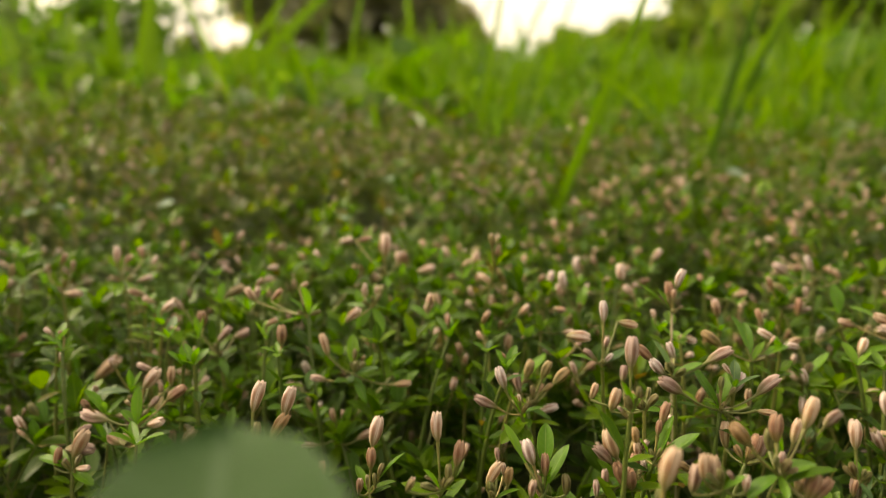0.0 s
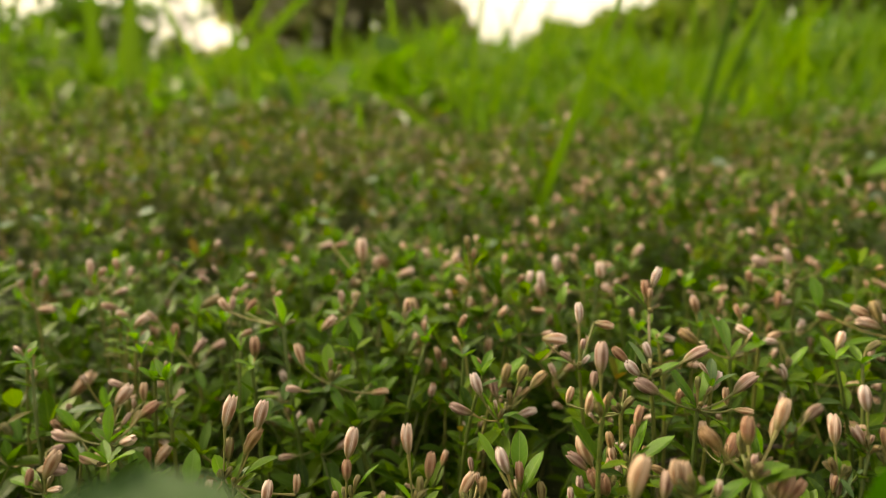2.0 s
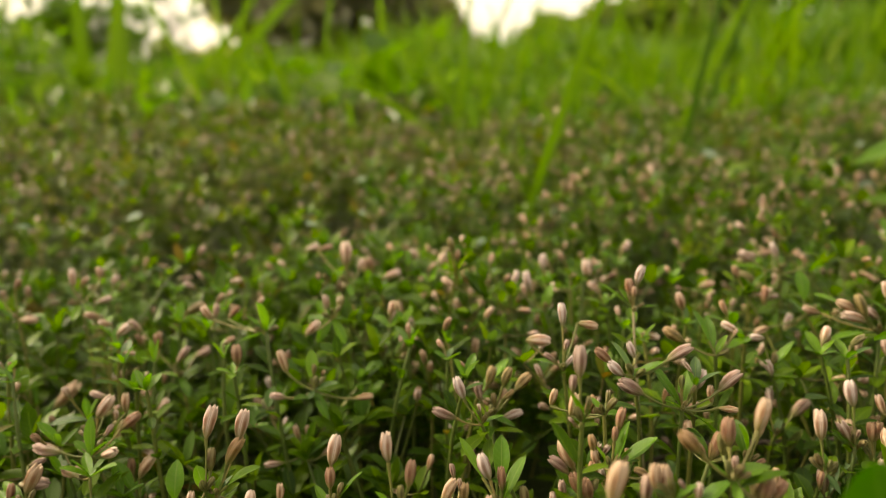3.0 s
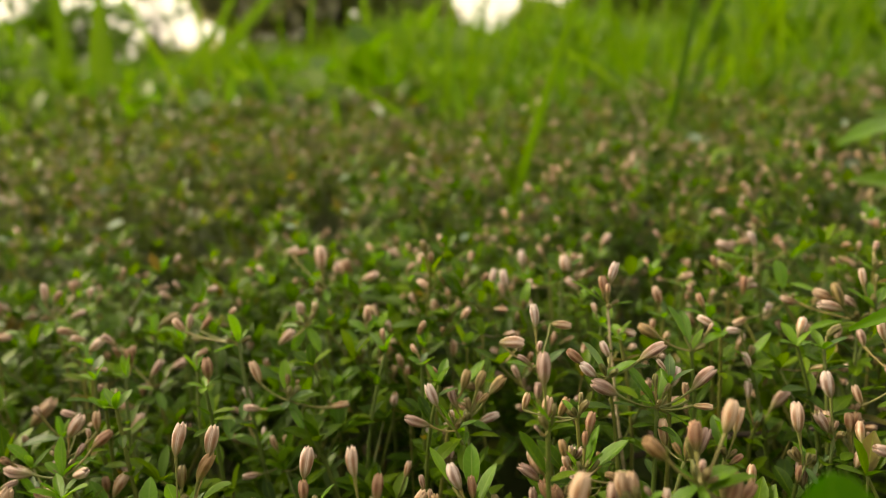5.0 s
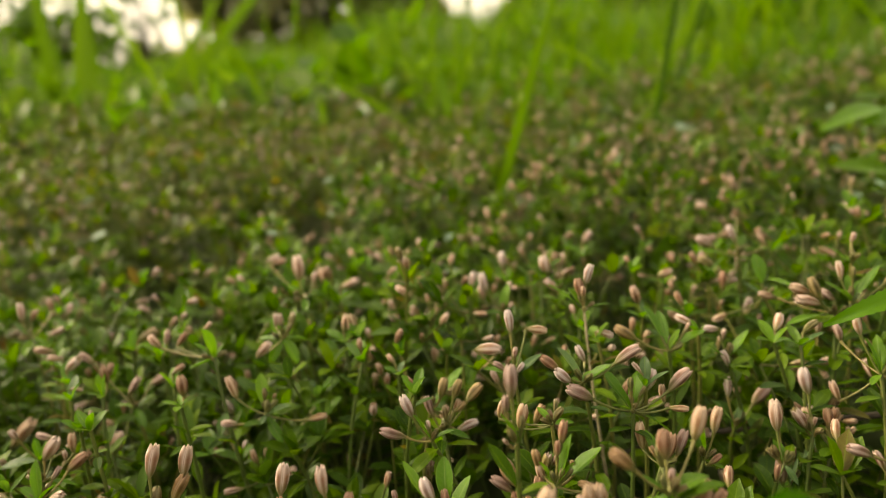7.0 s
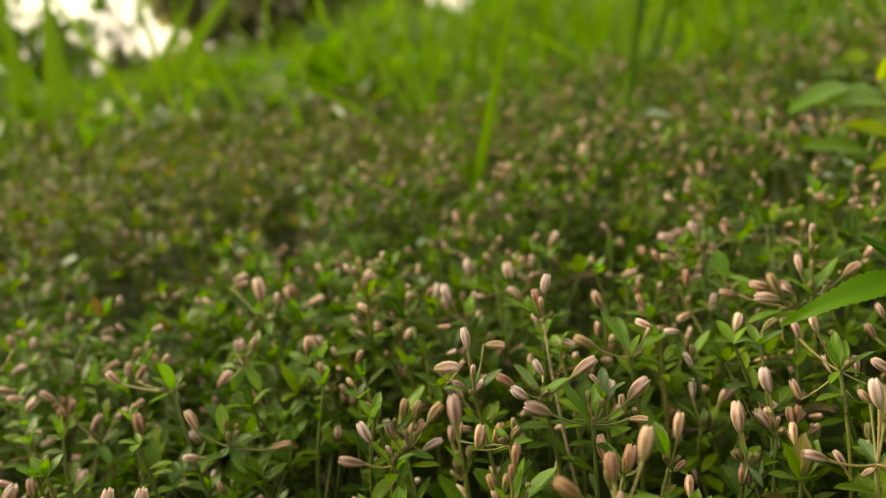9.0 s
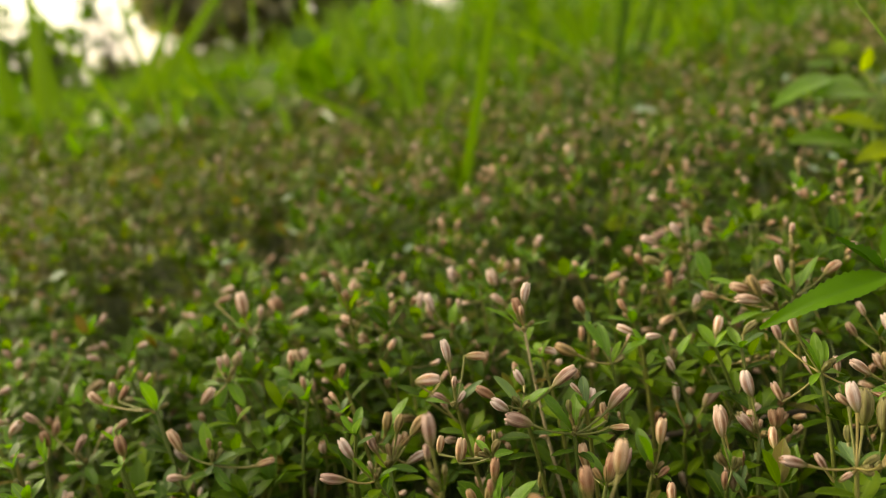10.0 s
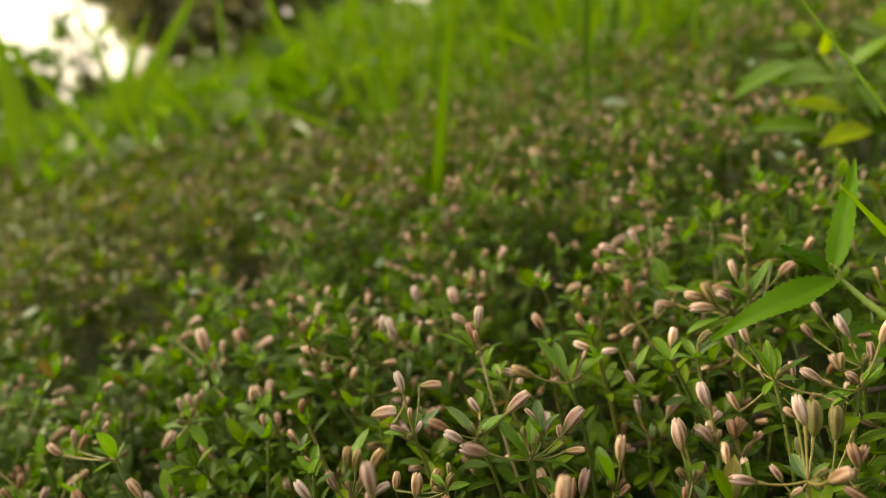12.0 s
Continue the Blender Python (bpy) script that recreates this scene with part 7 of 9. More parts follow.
sprig((28.8, 181.5, 41), (33.6, 181.1), [(0.07, -3.8, 2.1, 1.1), (5.1, 0.24, 3.3, 1.1), (-0.37, 4.8, 3.1, 1.3), (-2.9, -0.31, 3.4, 1.2)], [(-1.2, 1.8, 3, 0.51, 1.1, 5.8, 5)], lower=[(0.63, 2.4, -2.2, 3, 1.2), (0.71, 0.93, 4.1, 3.4, 0.98), (0.9, -5.1, -1.6, 2.8, 1), (0.89, 1.9, -1.8, 3.3, 1), (0.79, 0.8, 3.8, 1.3, 1.1)])
sprig((41.6, 190.9, 40.4), (43.2, 188.4), [(-3.6, 3.3, 2.4, 0.92), (-2.1, -2.3, 4.2, 0.9), (1.7, -1.4, 4.4, 1.3), (0.83, 1.1, 3.7, 1.1)], [(-0.77, 2, 3.6, -0.75, 3.2, 8.9, 18)], lower=[(0.9, -3.9, -0.2, 1.4, 1.1), (0.73, 2.5, -3.8, 1.9, 1.1), (0.69, 1.8, 3.7, 1.5, 1.1), (0.9, -3.9, -0.26, 2.5, 0.92), (0.66, 2.4, -3.5, 4.1, 1.1)])
sprig((41.5, 193.7, 41), (41.4, 190.7), [(1.6, 1.8, 3.2, 1.1), (-3.1, 2.6, 3, 1.3), (-2.3, -2.9, 4.2, 1.1), (2.5, -1.9, 2.9, 1.1)], [(1.7, 1.8, 3, -0.22, 2.1, 6.4, 1)], lower=[(0.72, -0.3, 3.9, 3.2, 1), (0.66, -3.2, -2.2, 2.6, 1.1), (0.72, 4.5, -2.1, 4.1, 1.1), (0.62, -0.38, 4, 4, 1.2), (0.78, -3.6, -2.6, 1.1, 0.9)])
sprig((52.8, 179.2, 40.8), (54.7, 178.2), [(-3, -0.91, 2.1, 1.1), (1.4, -4.2, 4.3, 1.3), (3.7, 1.4, 2.7, 1.2), (-0.77, 1.9, 5.5, 1.1)], [(-1.1, 1.9, 3.2, -2.2, 1.8, 9.9, 2)], lower=[(0.66, -1.9, -3.8, 1.8, 0.95), (0.87, 5.2, 0.29, 1.5, 1.2), (0.72, -2.6, 3.9, 4.1, 1), (0.89, -1.9, -3.8, 4.4, 1.1), (0.66, 6.1, 0.45, 1.1, 0.92)])
sprig((47.2, 185.2, 40.2), (45, 173), [(5.1, 1.5, 2.8, 1.2), (-0.96, 3, 3.2, 1.1), (-4, -1.4, 3.1, 0.97), (1.4, -3.5, 2.8, 1.1)], [(0.44, 2, 3.8, 5.2, 2.4, 4.1, 3)], lower=[(0.95, 1.9, 3.7, 2.3, 0.99), (0.61, -4.5, -0.19, 1.1, 1.1), (0.92, 2.8, -4.4, 2.2, 1.1), (0.64, 1.6, 3.1, 4.9, 1.1), (0.83, -3, -0.18, 3.3, 1.1)])
sprig((52.6, 168.2, 41.5), (57.2, 168.7), [(1.2, 2.8, 2.8, 1.1), (-4.6, 1.7, 2.6, 0.98), (-0.66, -1.9, 3.7, 1), (3.2, -1, 3.9, 0.95)], [(-0.61, 1.7, 2.5, -3.8, 2, 6, 4)], lower=[(0.78, -1.2, 2.7, 4.4, 1.2), (0.94, -2.7, -3.6, 4.5, 1), (0.65, 3.3, -0.35, 2.7, 1.1), (0.83, -1.8, 4, 0.56, 0.91), (0.93, -3.2, -4.6, 1.9, 1.2)])
sprig((67.2, 206.2, 40.5), (68.8, 209), [(2.8, 2.3, 4.4, 1.1), (-1.8, 2.1, 4.1, 0.95), (-2.7, -2.5, 2.9, 0.99), (2.9, -2.9, 2.4, 1.2)], [(1.3, 1.9, 3.5, 4.4, 2.8, 7.3, 5)], lower=[(0.79, 0.49, 6.2, 1.1, 1.2), (0.89, -3, -1.4, 2.9, 0.97), (0.84, 2.3, -1.6, 3, 0.91), (0.71, 0.23, 3.7, 2.3, 1), (0.71, -5.4, -2.7, 2, 1.2)])
sprig((64.5, 210.9, 41.6), (61.3, 210.7), [(-1.4, 1.1, 4.8, 1.1), (-2.3, -3.2, 2.9, 1.2), (3.1, -2.1, 2, 1.2), (1.2, 1.9, 3.9, 0.96)], [(-1.3, 1.7, 2.4, 2.1, 2.7, 5.3, 0)], lower=[(0.68, -4.3, -0.68, 4.3, 1.2), (0.94, 2.9, -3.5, 1.5, 0.91), (0.74, 1.7, 4.5, 0.94, 1), (0.61, -3.8, -0.67, 3, 0.97), (0.62, 2.5, -3, 2.8, 0.92)])
sprig((10.3, 147.3, 41.6), (12.1, 146), [(0, 1.4, 3.8, 1.1), (-1.2, 0, 3.6, 1.2), (0.16, -3.3, 4, 0.98), (2, 0.16, 5, 1.2)], [(-0.96, 1.7, 2.4, 0.73, 0.71, 6.3, 1)], lower=[(0.67, -2.2, 2.2, 4.6, 1.1), (0.72, -0.98, -3.8, 1.8, 0.92), (0.95, 5.4, 1.5, 2.9, 1.2), (0.71, -2, 1.9, 3, 1), (0.82, -0.92, -3.9, 1.1, 1.1)])
sprig((9.8, 137.3, 41.9), (8, 140.1), [(2.8, -0.99, 2.6, 0.98), (1.1, 3.5, 2.2, 0.99), (-2.4, 0.7, 2.6, 1.3), (-0.73, -2.9, 3, 1.2)], [(-0.58, 1.6, 2.1, -2, 3.3, 3.7, 2)], lower=[(0.7, 3.7, 1.8, 2.9, 1), (0.89, -2.9, 1.9, 2.6, 1), (0.62, -0.17, -3.3, 3.8, 0.98), (0.81, 3.2, 1.7, 4.5, 1), (0.76, -3.7, 2.3, 3.2, 1.1)])
sprig((13.3, 126.6, 42.4), (8.9, 134.1), [(1.7, -1.7, 5.7, 1.2), (1.9, 2.1, 4.9, 1), (-1.9, 1.6, 4.2, 1.3), (-1.5, -1.9, 3.4, 1.1)], [(0.32, 1.4, 1.6, -1.3, 2.3, 3.1, 9)], lower=[(0.94, 4.2, 0.15, 2.3, 0.95), (0.83, -1.7, 2.7, 3.1, 1), (0.65, -1.9, -3.6, 2.8, 1.1), (0.64, 4.7, 0.25, 2.4, 1.2), (0.81, -1.9, 2.9, 5.2, 0.99)])
sprig((54.3, 140.7, 42.6), (53.6, 137), [(-4.7, 0.42, 3.7, 1.1), (-0.25, -4.3, 2.6, 1.1), (1.6, 0, 4.3, 1.3), (0, 4.6, 2.3, 1.2)], [(0, 1.4, 1.4, 3.6, -0.36, 0.56, 4)], lower=[(0.62, -3, -2.6, 4.7, 1.1), (0.89, 3.2, -1.1, 2.2, 1.1), (0.92, -0.95, 4.7, 1.4, 1), (0.89, -3.5, -3.2, 2.1, 1.1), (0.84, 5.1, -1.6, 2, 1.2)])
sprig((52.8, 150.8, 41.2), (48.7, 147.4), [(-1.7, -0.28, 3.4, 0.99), (0.47, -2.4, 4.1, 0.99), (2, 0.45, 4.3, 1.1), (-0.78, 3, 3.3, 1)], [(-0.66, 1.8, 2.8, -1.1, 3, 5.1, 5)], lower=[(0.76, -2, -2.9, 3.7, 1.1), (0.88, 4.3, -0.32, 2, 1.1), (0.65, -2.5, 5, 2.3, 1.2), (0.8, -2.2, -3.4, 1.7, 1), (0.93, 4.7, -0.27, 3.9, 0.99)])
sprig((75.5, 181.5, 41.7), (79.8, 181.5), [(-0.31, 1.2, 3.9, 1.3), (-1.9, -0.55, 3, 0.95), (1.5, -4.7, 3.7, 1.2), (1.9, 0.68, 5.2, 1.3)], [(0.7, 1.6, 2.3, -0.54, 3.9, 4.2, 0)], lower=[(0.77, -3.7, 2.1, 1.1, 1), (0.84, 0, -3.4, 2.6, 0.97), (0.63, 4.7, 2.8, 0.58, 1.2), (0.64, -3.2, 1.7, 2.3, 0.9), (0.86, 0.12, -4.4, 1.2, 1.1)])
sprig((88.1, 207.1, 39.8), (89.1, 206.8), [(0.5, -1.8, 3, 0.98), (3.4, 1.1, 3.1, 0.94), (-0.35, 1, 3.5, 1), (-2, -0.75, 3.6, 0.9)], [(0.31, 2.1, 4.2, -1.6, 3.4, 7.4, 1)], lower=[(0.62, 4.4, -2.4, 2.2, 0.91), (0.9, -0.14, 4, 4.9, 0.94), (0.64, -5, -3.2, 1.7, 1.1), (0.61, 3.4, -1.7, 4.9, 1.2), (0.91, -0.24, 4.7, 1.5, 1.1)])
sprig((68.7, 152.8, 41), (68.5, 151.3), [(-3.7, 1, 2.2, 1.2), (-0.68, -2.7, 3.1, 1.2), (3.1, -0.69, 1.6, 0.97), (0.35, 1.8, 4.3, 0.93)], [(-0.31, 1.8, 3, -1.9, 1.2, 7.9, 2)], lower=[(0.88, -3.3, -1.9, 3.6, 1), (0.87, 4.1, -2.3, 1.4, 0.98), (0.7, -0.06, 5.7, 1.1, 0.98), (0.85, -2.5, -1.5, 4.4, 1.1), (0.64, 4.5, -2.5, 2.8, 0.93)])
sprig((77.7, 148, 42), (78.7, 149.6), [(0.88, 3.3, 3.2, 0.95), (-5, 1.2, 3.3, 0.95), (-0.36, -1.8, 4.5, 1.2), (1.3, -0.23, 3.7, 1.1)], [(-0.37, 1.6, 2, -1.4, 3.5, 5.3, 9)], lower=[(0.65, -2.2, 3.6, 1.8, 1.1), (0.61, -1.7, -3.1, 2.2, 1), (0.67, 4.6, 0.13, 1.6, 1.2), (0.67, -2.4, 3.9, 1.6, 1.2), (0.78, -1.9, -3.6, 2, 0.96)])
sprig((75.7, 137.4, 41.7), (74.3, 136.3), [(-2.8, -1.9, 4.6, 1.1), (0.95, -1.4, 3.4, 0.95), (2.6, 1.9, 2.1, 0.9), (-0.95, 1.2, 4, 1.1)], [(-0.54, 1.6, 2.3, -3.8, 3.8, 4.1, 4)], lower=[(0.8, -0.75, -4, 1.6, 1.2), (0.86, 3.4, 1.2, 3.9, 1.2), (0.84, -3.7, 3.1, 3.3, 0.91), (0.87, -0.72, -4.2, 2.5, 0.94), (0.86, 5.4, 2, 0.89, 1.1)])
sprig((93.8, 172, 40.6), (95.5, 174.7), [(-0.55, -2.3, 4.6, 1.1), (1.5, -0.31, 4.3, 1.1), (0.87, 4.8, 3.2, 0.91), (-2.6, 0.38, 4.7, 1.1)], [(2.1, 1.9, 3.4, -1.9, 4.2, 5.2, 5)], lower=[(0.64, 2.2, -3.4, 2.6, 1), (0.63, 1.9, 3.6, 3.9, 1.1), (0.79, -5, -0.26, 0.55, 1), (0.95, 2.9, -4.5, 3, 1), (0.9, 2.3, 4.6, 1.8, 0.9)])
sprig((97.5, 189.7, 41.4), (98.9, 186.2), [(0.75, 1.4, 3.1, 1.2), (-1.7, 0.84, 4.4, 1.2), (-0.78, -1.7, 4.4, 1.2), (1.6, -0.67, 3.3, 1.2)], [(1.9, 1.7, 2.6, 7.6, 4.1, 4.3, 0)], lower=[(0.94, -1.7, 5.3, 1.7, 1.1), (0.78, -3.3, -3.7, 2, 1.1), (0.89, 3.7, -0.74, 4.6, 1.1), (0.61, -1.5, 4.2, 4.2, 1.1), (0.84, -4, -4.6, 0.78, 1.2)])
sprig((106.1, 195.9, 40.3), (108.5, 203.2), [(2.8, 2.4, 4.5, 1.1), (-2.7, 3, 4.3, 1), (-1.6, -1.5, 3.9, 1.2), (1.2, -1.2, 4.1, 1)], [(1.4, 2, 3.7, 7.2, 3.8, 4.2, 1)], lower=[(0.93, 0.19, 2.8, 3.4, 1), (0.71, -2.2, -1.1, 3.5, 1.1), (0.7, 4.1, -2.7, 4.2, 0.98), (0.78, 0.15, 2.9, 4.5, 1), (0.63, -5.3, -2.7, 2, 1.1)])
sprig((120.3, 188.9, 40.6), (120.8, 192.7), [(0.68, -2.9, 5.2, 0.98), (5.1, 1.4, 3.1, 0.93), (-0.53, 1.8, 3.5, 1), (-4.8, -1.6, 2.8, 1.2)], [(-0.37, 1.9, 3.4, -4.2, 1.8, 5.5, 2)], lower=[(0.93, 4.3, -2.6, 2.1, 0.94), (0.69, 0.05, 5.1, 0.83, 1.1), (0.71, -4.7, -2.7, 2.7, 0.92), (0.92, 5, -2.9, 1.8, 0.9), (0.63, 0, 4.3, 3.2, 0.98)])
sprig((126.6, 175.6, 40.4), (128.8, 170.6), [(2.2, 0.9, 2.7, 1.3), (-0.75, 1.7, 4.8, 0.97), (-1.8, -0.88, 3.1, 1.1), (1.5, -2.9, 2, 1.1)], [(-0.06, 2, 3.6, 3.8, -0.33, 1.4, 3)], lower=[(0.85, 1.6, 4.1, 2.7, 0.93), (0.84, -6, -0.89, 1.4, 0.92), (0.94, 2.3, -2.9, 3.5, 1.1), (0.61, 1.5, 4, 2.6, 1.1), (0.93, -3.9, -0.64, 4.6, 1)])
sprig((80.1, 169.6, 42), (82.5, 169.4), [(0, 3.5, 2.2, 1.1), (-3.2, -0.11, 2.9, 1), (0.17, -2.6, 2.5, 1), (2.2, 0.21, 3.1, 1.1)], [(-0.95, 1.6, 2, 3.7, 3.2, 2.5, 4)], lower=[(0.74, -4.5, 4.3, 1.2, 0.94), (0.74, -1.2, -5, 2.4, 0.92), (0.61, 3.9, 1.2, 2.6, 1.1), (0.66, -2.1, 1.9, 4.1, 0.94), (0.86, -1.1, -5.2, 2.5, 1)])
sprig((88.1, 129.6, 42.1), (98.5, 129.4), [(2.6, 0.75, 3.5, 1.2), (-1.2, 3.8, 4.2, 1.1), (-3.8, -1.3, 3.1, 1.1), (1.4, -3.6, 2, 1.1)], [(1.1, 1.5, 1.9, 3.3, 3.7, 4.7, 5)], lower=[(0.85, 2.2, 4.1, 3.1, 0.94), (0.7, -3.9, -0.15, 2.6, 1.1), (0.86, 1.9, -3, 3, 1.2), (0.74, 1.9, 3.7, 4.5, 1.1), (0.78, -5.7, -0.32, 2, 1.2)])
sprig((92.6, 127.5, 41.9), (92, 120.7), [(-4.1, 0.06, 3.1, 1.2), (0, -2, 3.3, 1.3), (4.7, 0.2, 2.6, 0.97), (-0.34, 4.6, 3.2, 1.1)], [(1.4, 1.6, 2.1, 4.7, 2.2, 3.9, 0)], lower=[(0.68, -2, -2, 4.1, 0.97), (0.71, 4.9, -1.3, 2.3, 0.97), (0.73, -1.6, 5.7, 2.6, 1), (0.6, -2.7, -2.8, 3.6, 1.2), (0.91, 4.6, -1.1, 1.7, 0.91)])
sprig((57.5, 119.3, 41.7), (55.1, 119.2), [(3.3, -1.3, 4.5, 0.99), (1.2, 3.4, 5, 0.92), (-1.2, 0.37, 3.3, 1.1), (-0.68, -2.4, 3.1, 0.91)], [(-0.13, 1.6, 2.3, -1.5, 2.8, 4.2, 1)], lower=[(0.8, 5.2, 2.4, 0.82, 1.2), (0.82, -4.4, 3, 3.7, 1.2), (0.74, -0.32, -4, 2.7, 1.1), (0.88, 4.7, 2.3, 1.3, 0.99), (0.94, -2.5, 1.7, 3.3, 0.92)])


BUD_ODDS = np.array([3, 3, 3, 2, 3, 2, 2.5, 2.5, 0.6, 0.4, 0.8, 0.8]) / 23.6


def random_sprig(x, y, h, rng, few=False, big=1.0, slant=6.0):
    """Leaves and buds of a sprig whose node stands at height h, in millimetres."""
    lean = rng.normal(0, slant, 2)
    leaves = []
    turn = rng.uniform(0, 6.28)
    for i in range(rng.integers(4, 6)):
        a, e, s = turn + i * 1.9 + rng.normal(0, 0.3), rng.uniform(0.35, 1.35), rng.uniform(4.6, 7.8) * big
        leaves.append((s * math.cos(a) * math.cos(e), s * math.sin(a) * math.cos(e), s * math.sin(e), rng.uniform(0.8, 1.25)))
    buds = []
    for i in range(0 if few else rng.integers(1, 4)):
        a, e, s, b = rng.uniform(0, 6.28), rng.uniform(-0.3, 1.3), rng.uniform(2, 9), rng.uniform(2.6, 5.2)
        d = np.array([math.cos(a) * math.cos(e), math.sin(a) * math.cos(e), math.sin(e)])
        d2 = d + np.array([0, 0, 0.3])
        d2 /= np.linalg.norm(d2)
        buds.append((*(d * s), *(d * s + d2 * b), int(rng.choice(12, p=BUD_ODDS))))
    lower = []
    for i in range(rng.integers(7, 10)):
        a, e, s = turn + 1 + i * 2.1, rng.uniform(0.0, 1.1), rng.uniform(5.5, 8.8) * big
        lower.append((0.3 + 0.08 * (i // 2) + rng.uniform(0, 0.2), s * math.cos(a) * math.cos(e), s * math.sin(a) * math.cos(e), s * math.sin(e), rng.uniform(0.9, 1.3)))
    return (x, y, h), (x + lean[0], y + lean[1]), leaves, buds, lower


def sprig_shape(rng, h=40.0, fine=True, few=False, big=1.0):
    """A whole sprig as one joined shape, in metres, for the uncounted carpet."""
    top, base, leaves, buds, lower = random_sprig(0, 0, h, rng, few, big, 15.0)
    top, base = np.array(top), np.array([*base, 0])
    line = curve_points(base, top, (0, 0, 2), 4)
    shapes = [tube(line, 0.33, 4 if fine else 3)]
    for x, y, z, w in leaves:
        s = leaf_shape(rng, 0.38, 3, 5 if fine is not None else 3, rng.uniform(0, 0.3), 0.25, 0, 0.4, blunt=0.65, mat=M_LEAF if rng.random() < 0.85 else M_UNDER)
        shapes.append(moved(s, aim_y(top, top + np.array([x, y, z]), (-x, -y, 4), math.dist((x, y, z), (0, 0, 0)) * w)))
    for f, x, y, z, w in lower:
        at = base + (top - base) * f
        s = leaf_shape(rng, 0.38, 3, 5 if fine is not None else 3, rng.uniform(0, 0.3), 0.25, 0, 0.4, blunt=0.65, mat=M_LEAF if rng.random() < 0.85 else M_UNDER)
        shapes.append(moved(s, aim_y(at, at + np.array([x, y, z]), (-x, -y, 4), math.dist((x, y, z), (0, 0, 0)) * w)))
    for b in buds:
        foot, tip = top + np.array(b[:3]), top + np.array(b[3:6])
        shapes.append(tube(curve_points(top, foot, (0, 0, -0.5), 3), 0.28, 3, M_STALK))
        shapes.append(moved(bud_shape(rng, 10 if fine else 5, 6 if fine else 4, 0.42, rng.uniform(0, 0.8), 0.6), aim_z(foot, tip, 1.0, 0)))
    v, q, u, m = join(shapes)
    return v * 0.001, q, u, m


def scatter(shapes, places, rng):
    """Copies of shapes at places (x, y, z, turn, size) in one shape."""
    out = []
    for x, y, z, turn, size in places:
        c, s = math.cos(turn) * size, math.sin(turn) * size
        v, q, u, m = shapes[rng.integers(0, len(shapes))]
        out.append((v @ np.array([[c, s, 0], [-s, c, 0], [0, 0, size]]) + np.array([x, y, z]), q, u, m))
    return join(out)


def mat_places(x0, x1, y0, y1, step, rng, size=(0.9, 1.15), spread=0.0, keep=None):
    nx, ny = int((x1 - x0) / step), int((y1 - y0) / step)
    out = []
    for i in range(nx):
        for j in range(ny):
            x = x0 + (i + rng.random()) * step
            y = y0 + (j + rng.random()) * step
            if spread and abs(x) > spread + 0.78 * y:
                continue
            if keep and not keep(x, y):
                continue
            if any(((x - cx) / rx) ** 2 + ((y - cy) / ry) ** 2 < 0.4 for cx, cy, rx, ry in GAPS):
                continue
            s = rng.uniform(*size)
            sink = 0.006 + (0.021 if x < 0.015 else 0.014) * min(max((0.18 - y) / 0.055, 0.0), 1.0)
            out.append((x, y, float(mat_height(x, y)) - 0.040 * s - sink - (0.024 if hollow(x, y) else 0.0) + rng.normal(0, 0.0055), rng.uniform(0, 6.28), s))
    return out


crng = np.random.default_rng(11)
FINE = [sprig_shape(crng, 40, True, i < 8, 1.15) for i in range(18)]
LEAFY = [sprig_shape(crng, 40, True, i < 11, 1.35) for i in range(14)]
COARSE = [sprig_shape(crng, 40, False, i < 4, 1.2) for i in range(14)]


GAPS = ((-0.092, 0.278, 0.03, 0.05), (-0.182, 0.265, 0.02, 0.035), (0.072, 0.121, 0.027, 0.021), (-0.018, 0.116, 0.024, 0.018), (0.068, 0.180, 0.017, 0.017), (0.305, 0.45, 0.05, 0.09), (0.091, 0.226, 0.024, 0.034), (0.213, 0.258, 0.032, 0.034))


def hollow(x, y):
    """The dark gaps in the carpet."""
    if any(((x - cx) / rx) ** 2 + ((y - cy) / ry) ** 2 < 1 for cx, cy, rx, ry in GAPS):
        return True
    return y < 0.32 and noise.noise(Vector((x * 34, y * 26, 2.5))) < -0.36 + 0.12 * math.sin(x * 9173 + y * 7919)


def olive(x, y):
    """Where the carpet turns brownish: the far west and the east edge, with ragged bounds."""
    rag = 0.05 * math.sin(y * 17) + 0.04 * math.sin(x * 43) + 0.1 * math.sin(x * 9173 + y * 7919)
    return y > 0.33 + 0.05 * math.sin(x * 6113 + y * 8017) and (x < 0.03 + rag or math.sin(x * 5557 + y * 6661) > 0.6 or x > 0.3 + 0.48 * y + rag)


def carpet(places, shapes, label, mats=MATS):
    return tagged(new("herb_carpet", mesh_of("herb_carpet", scatter(shapes, places, crng), mats)), label, "herbs", kind="stuff")


near = mat_places(-0.18, 0.24, 0.06, 0.30, 0.0080, crng, (0.8, 1.05), 0.075)
carpet([p for p in near if p[0] >= 0.2 * p[1] - 0.03], FINE, "dense carpet of low green herbs with pinkish buds")
carpet([p for p in near if p[0] < 0.2 * p[1] - 0.03], LEAFY, "dense leafy carpet of low green herbs with few buds")
mid = mat_places(-0.55, 0.7, 0.29, 0.6, 0.0145, crng, (1.0, 1.35), 0.075, lambda x, y: not olive(x, y))
carpet(mid, COARSE, "dense carpet of low green herbs further off")
far = mat_places(-1.2, 1.3, 0.6, 1.6, 0.028, crng, (1.4, 2.0), 0.1, lambda x, y: not olive(x, y))
carpet(far, COARSE, "dense green herb carpet in the distance")
BUDDED = [sprig_shape(crng, 40, False, i < 5, 1.15) for i in range(12)]
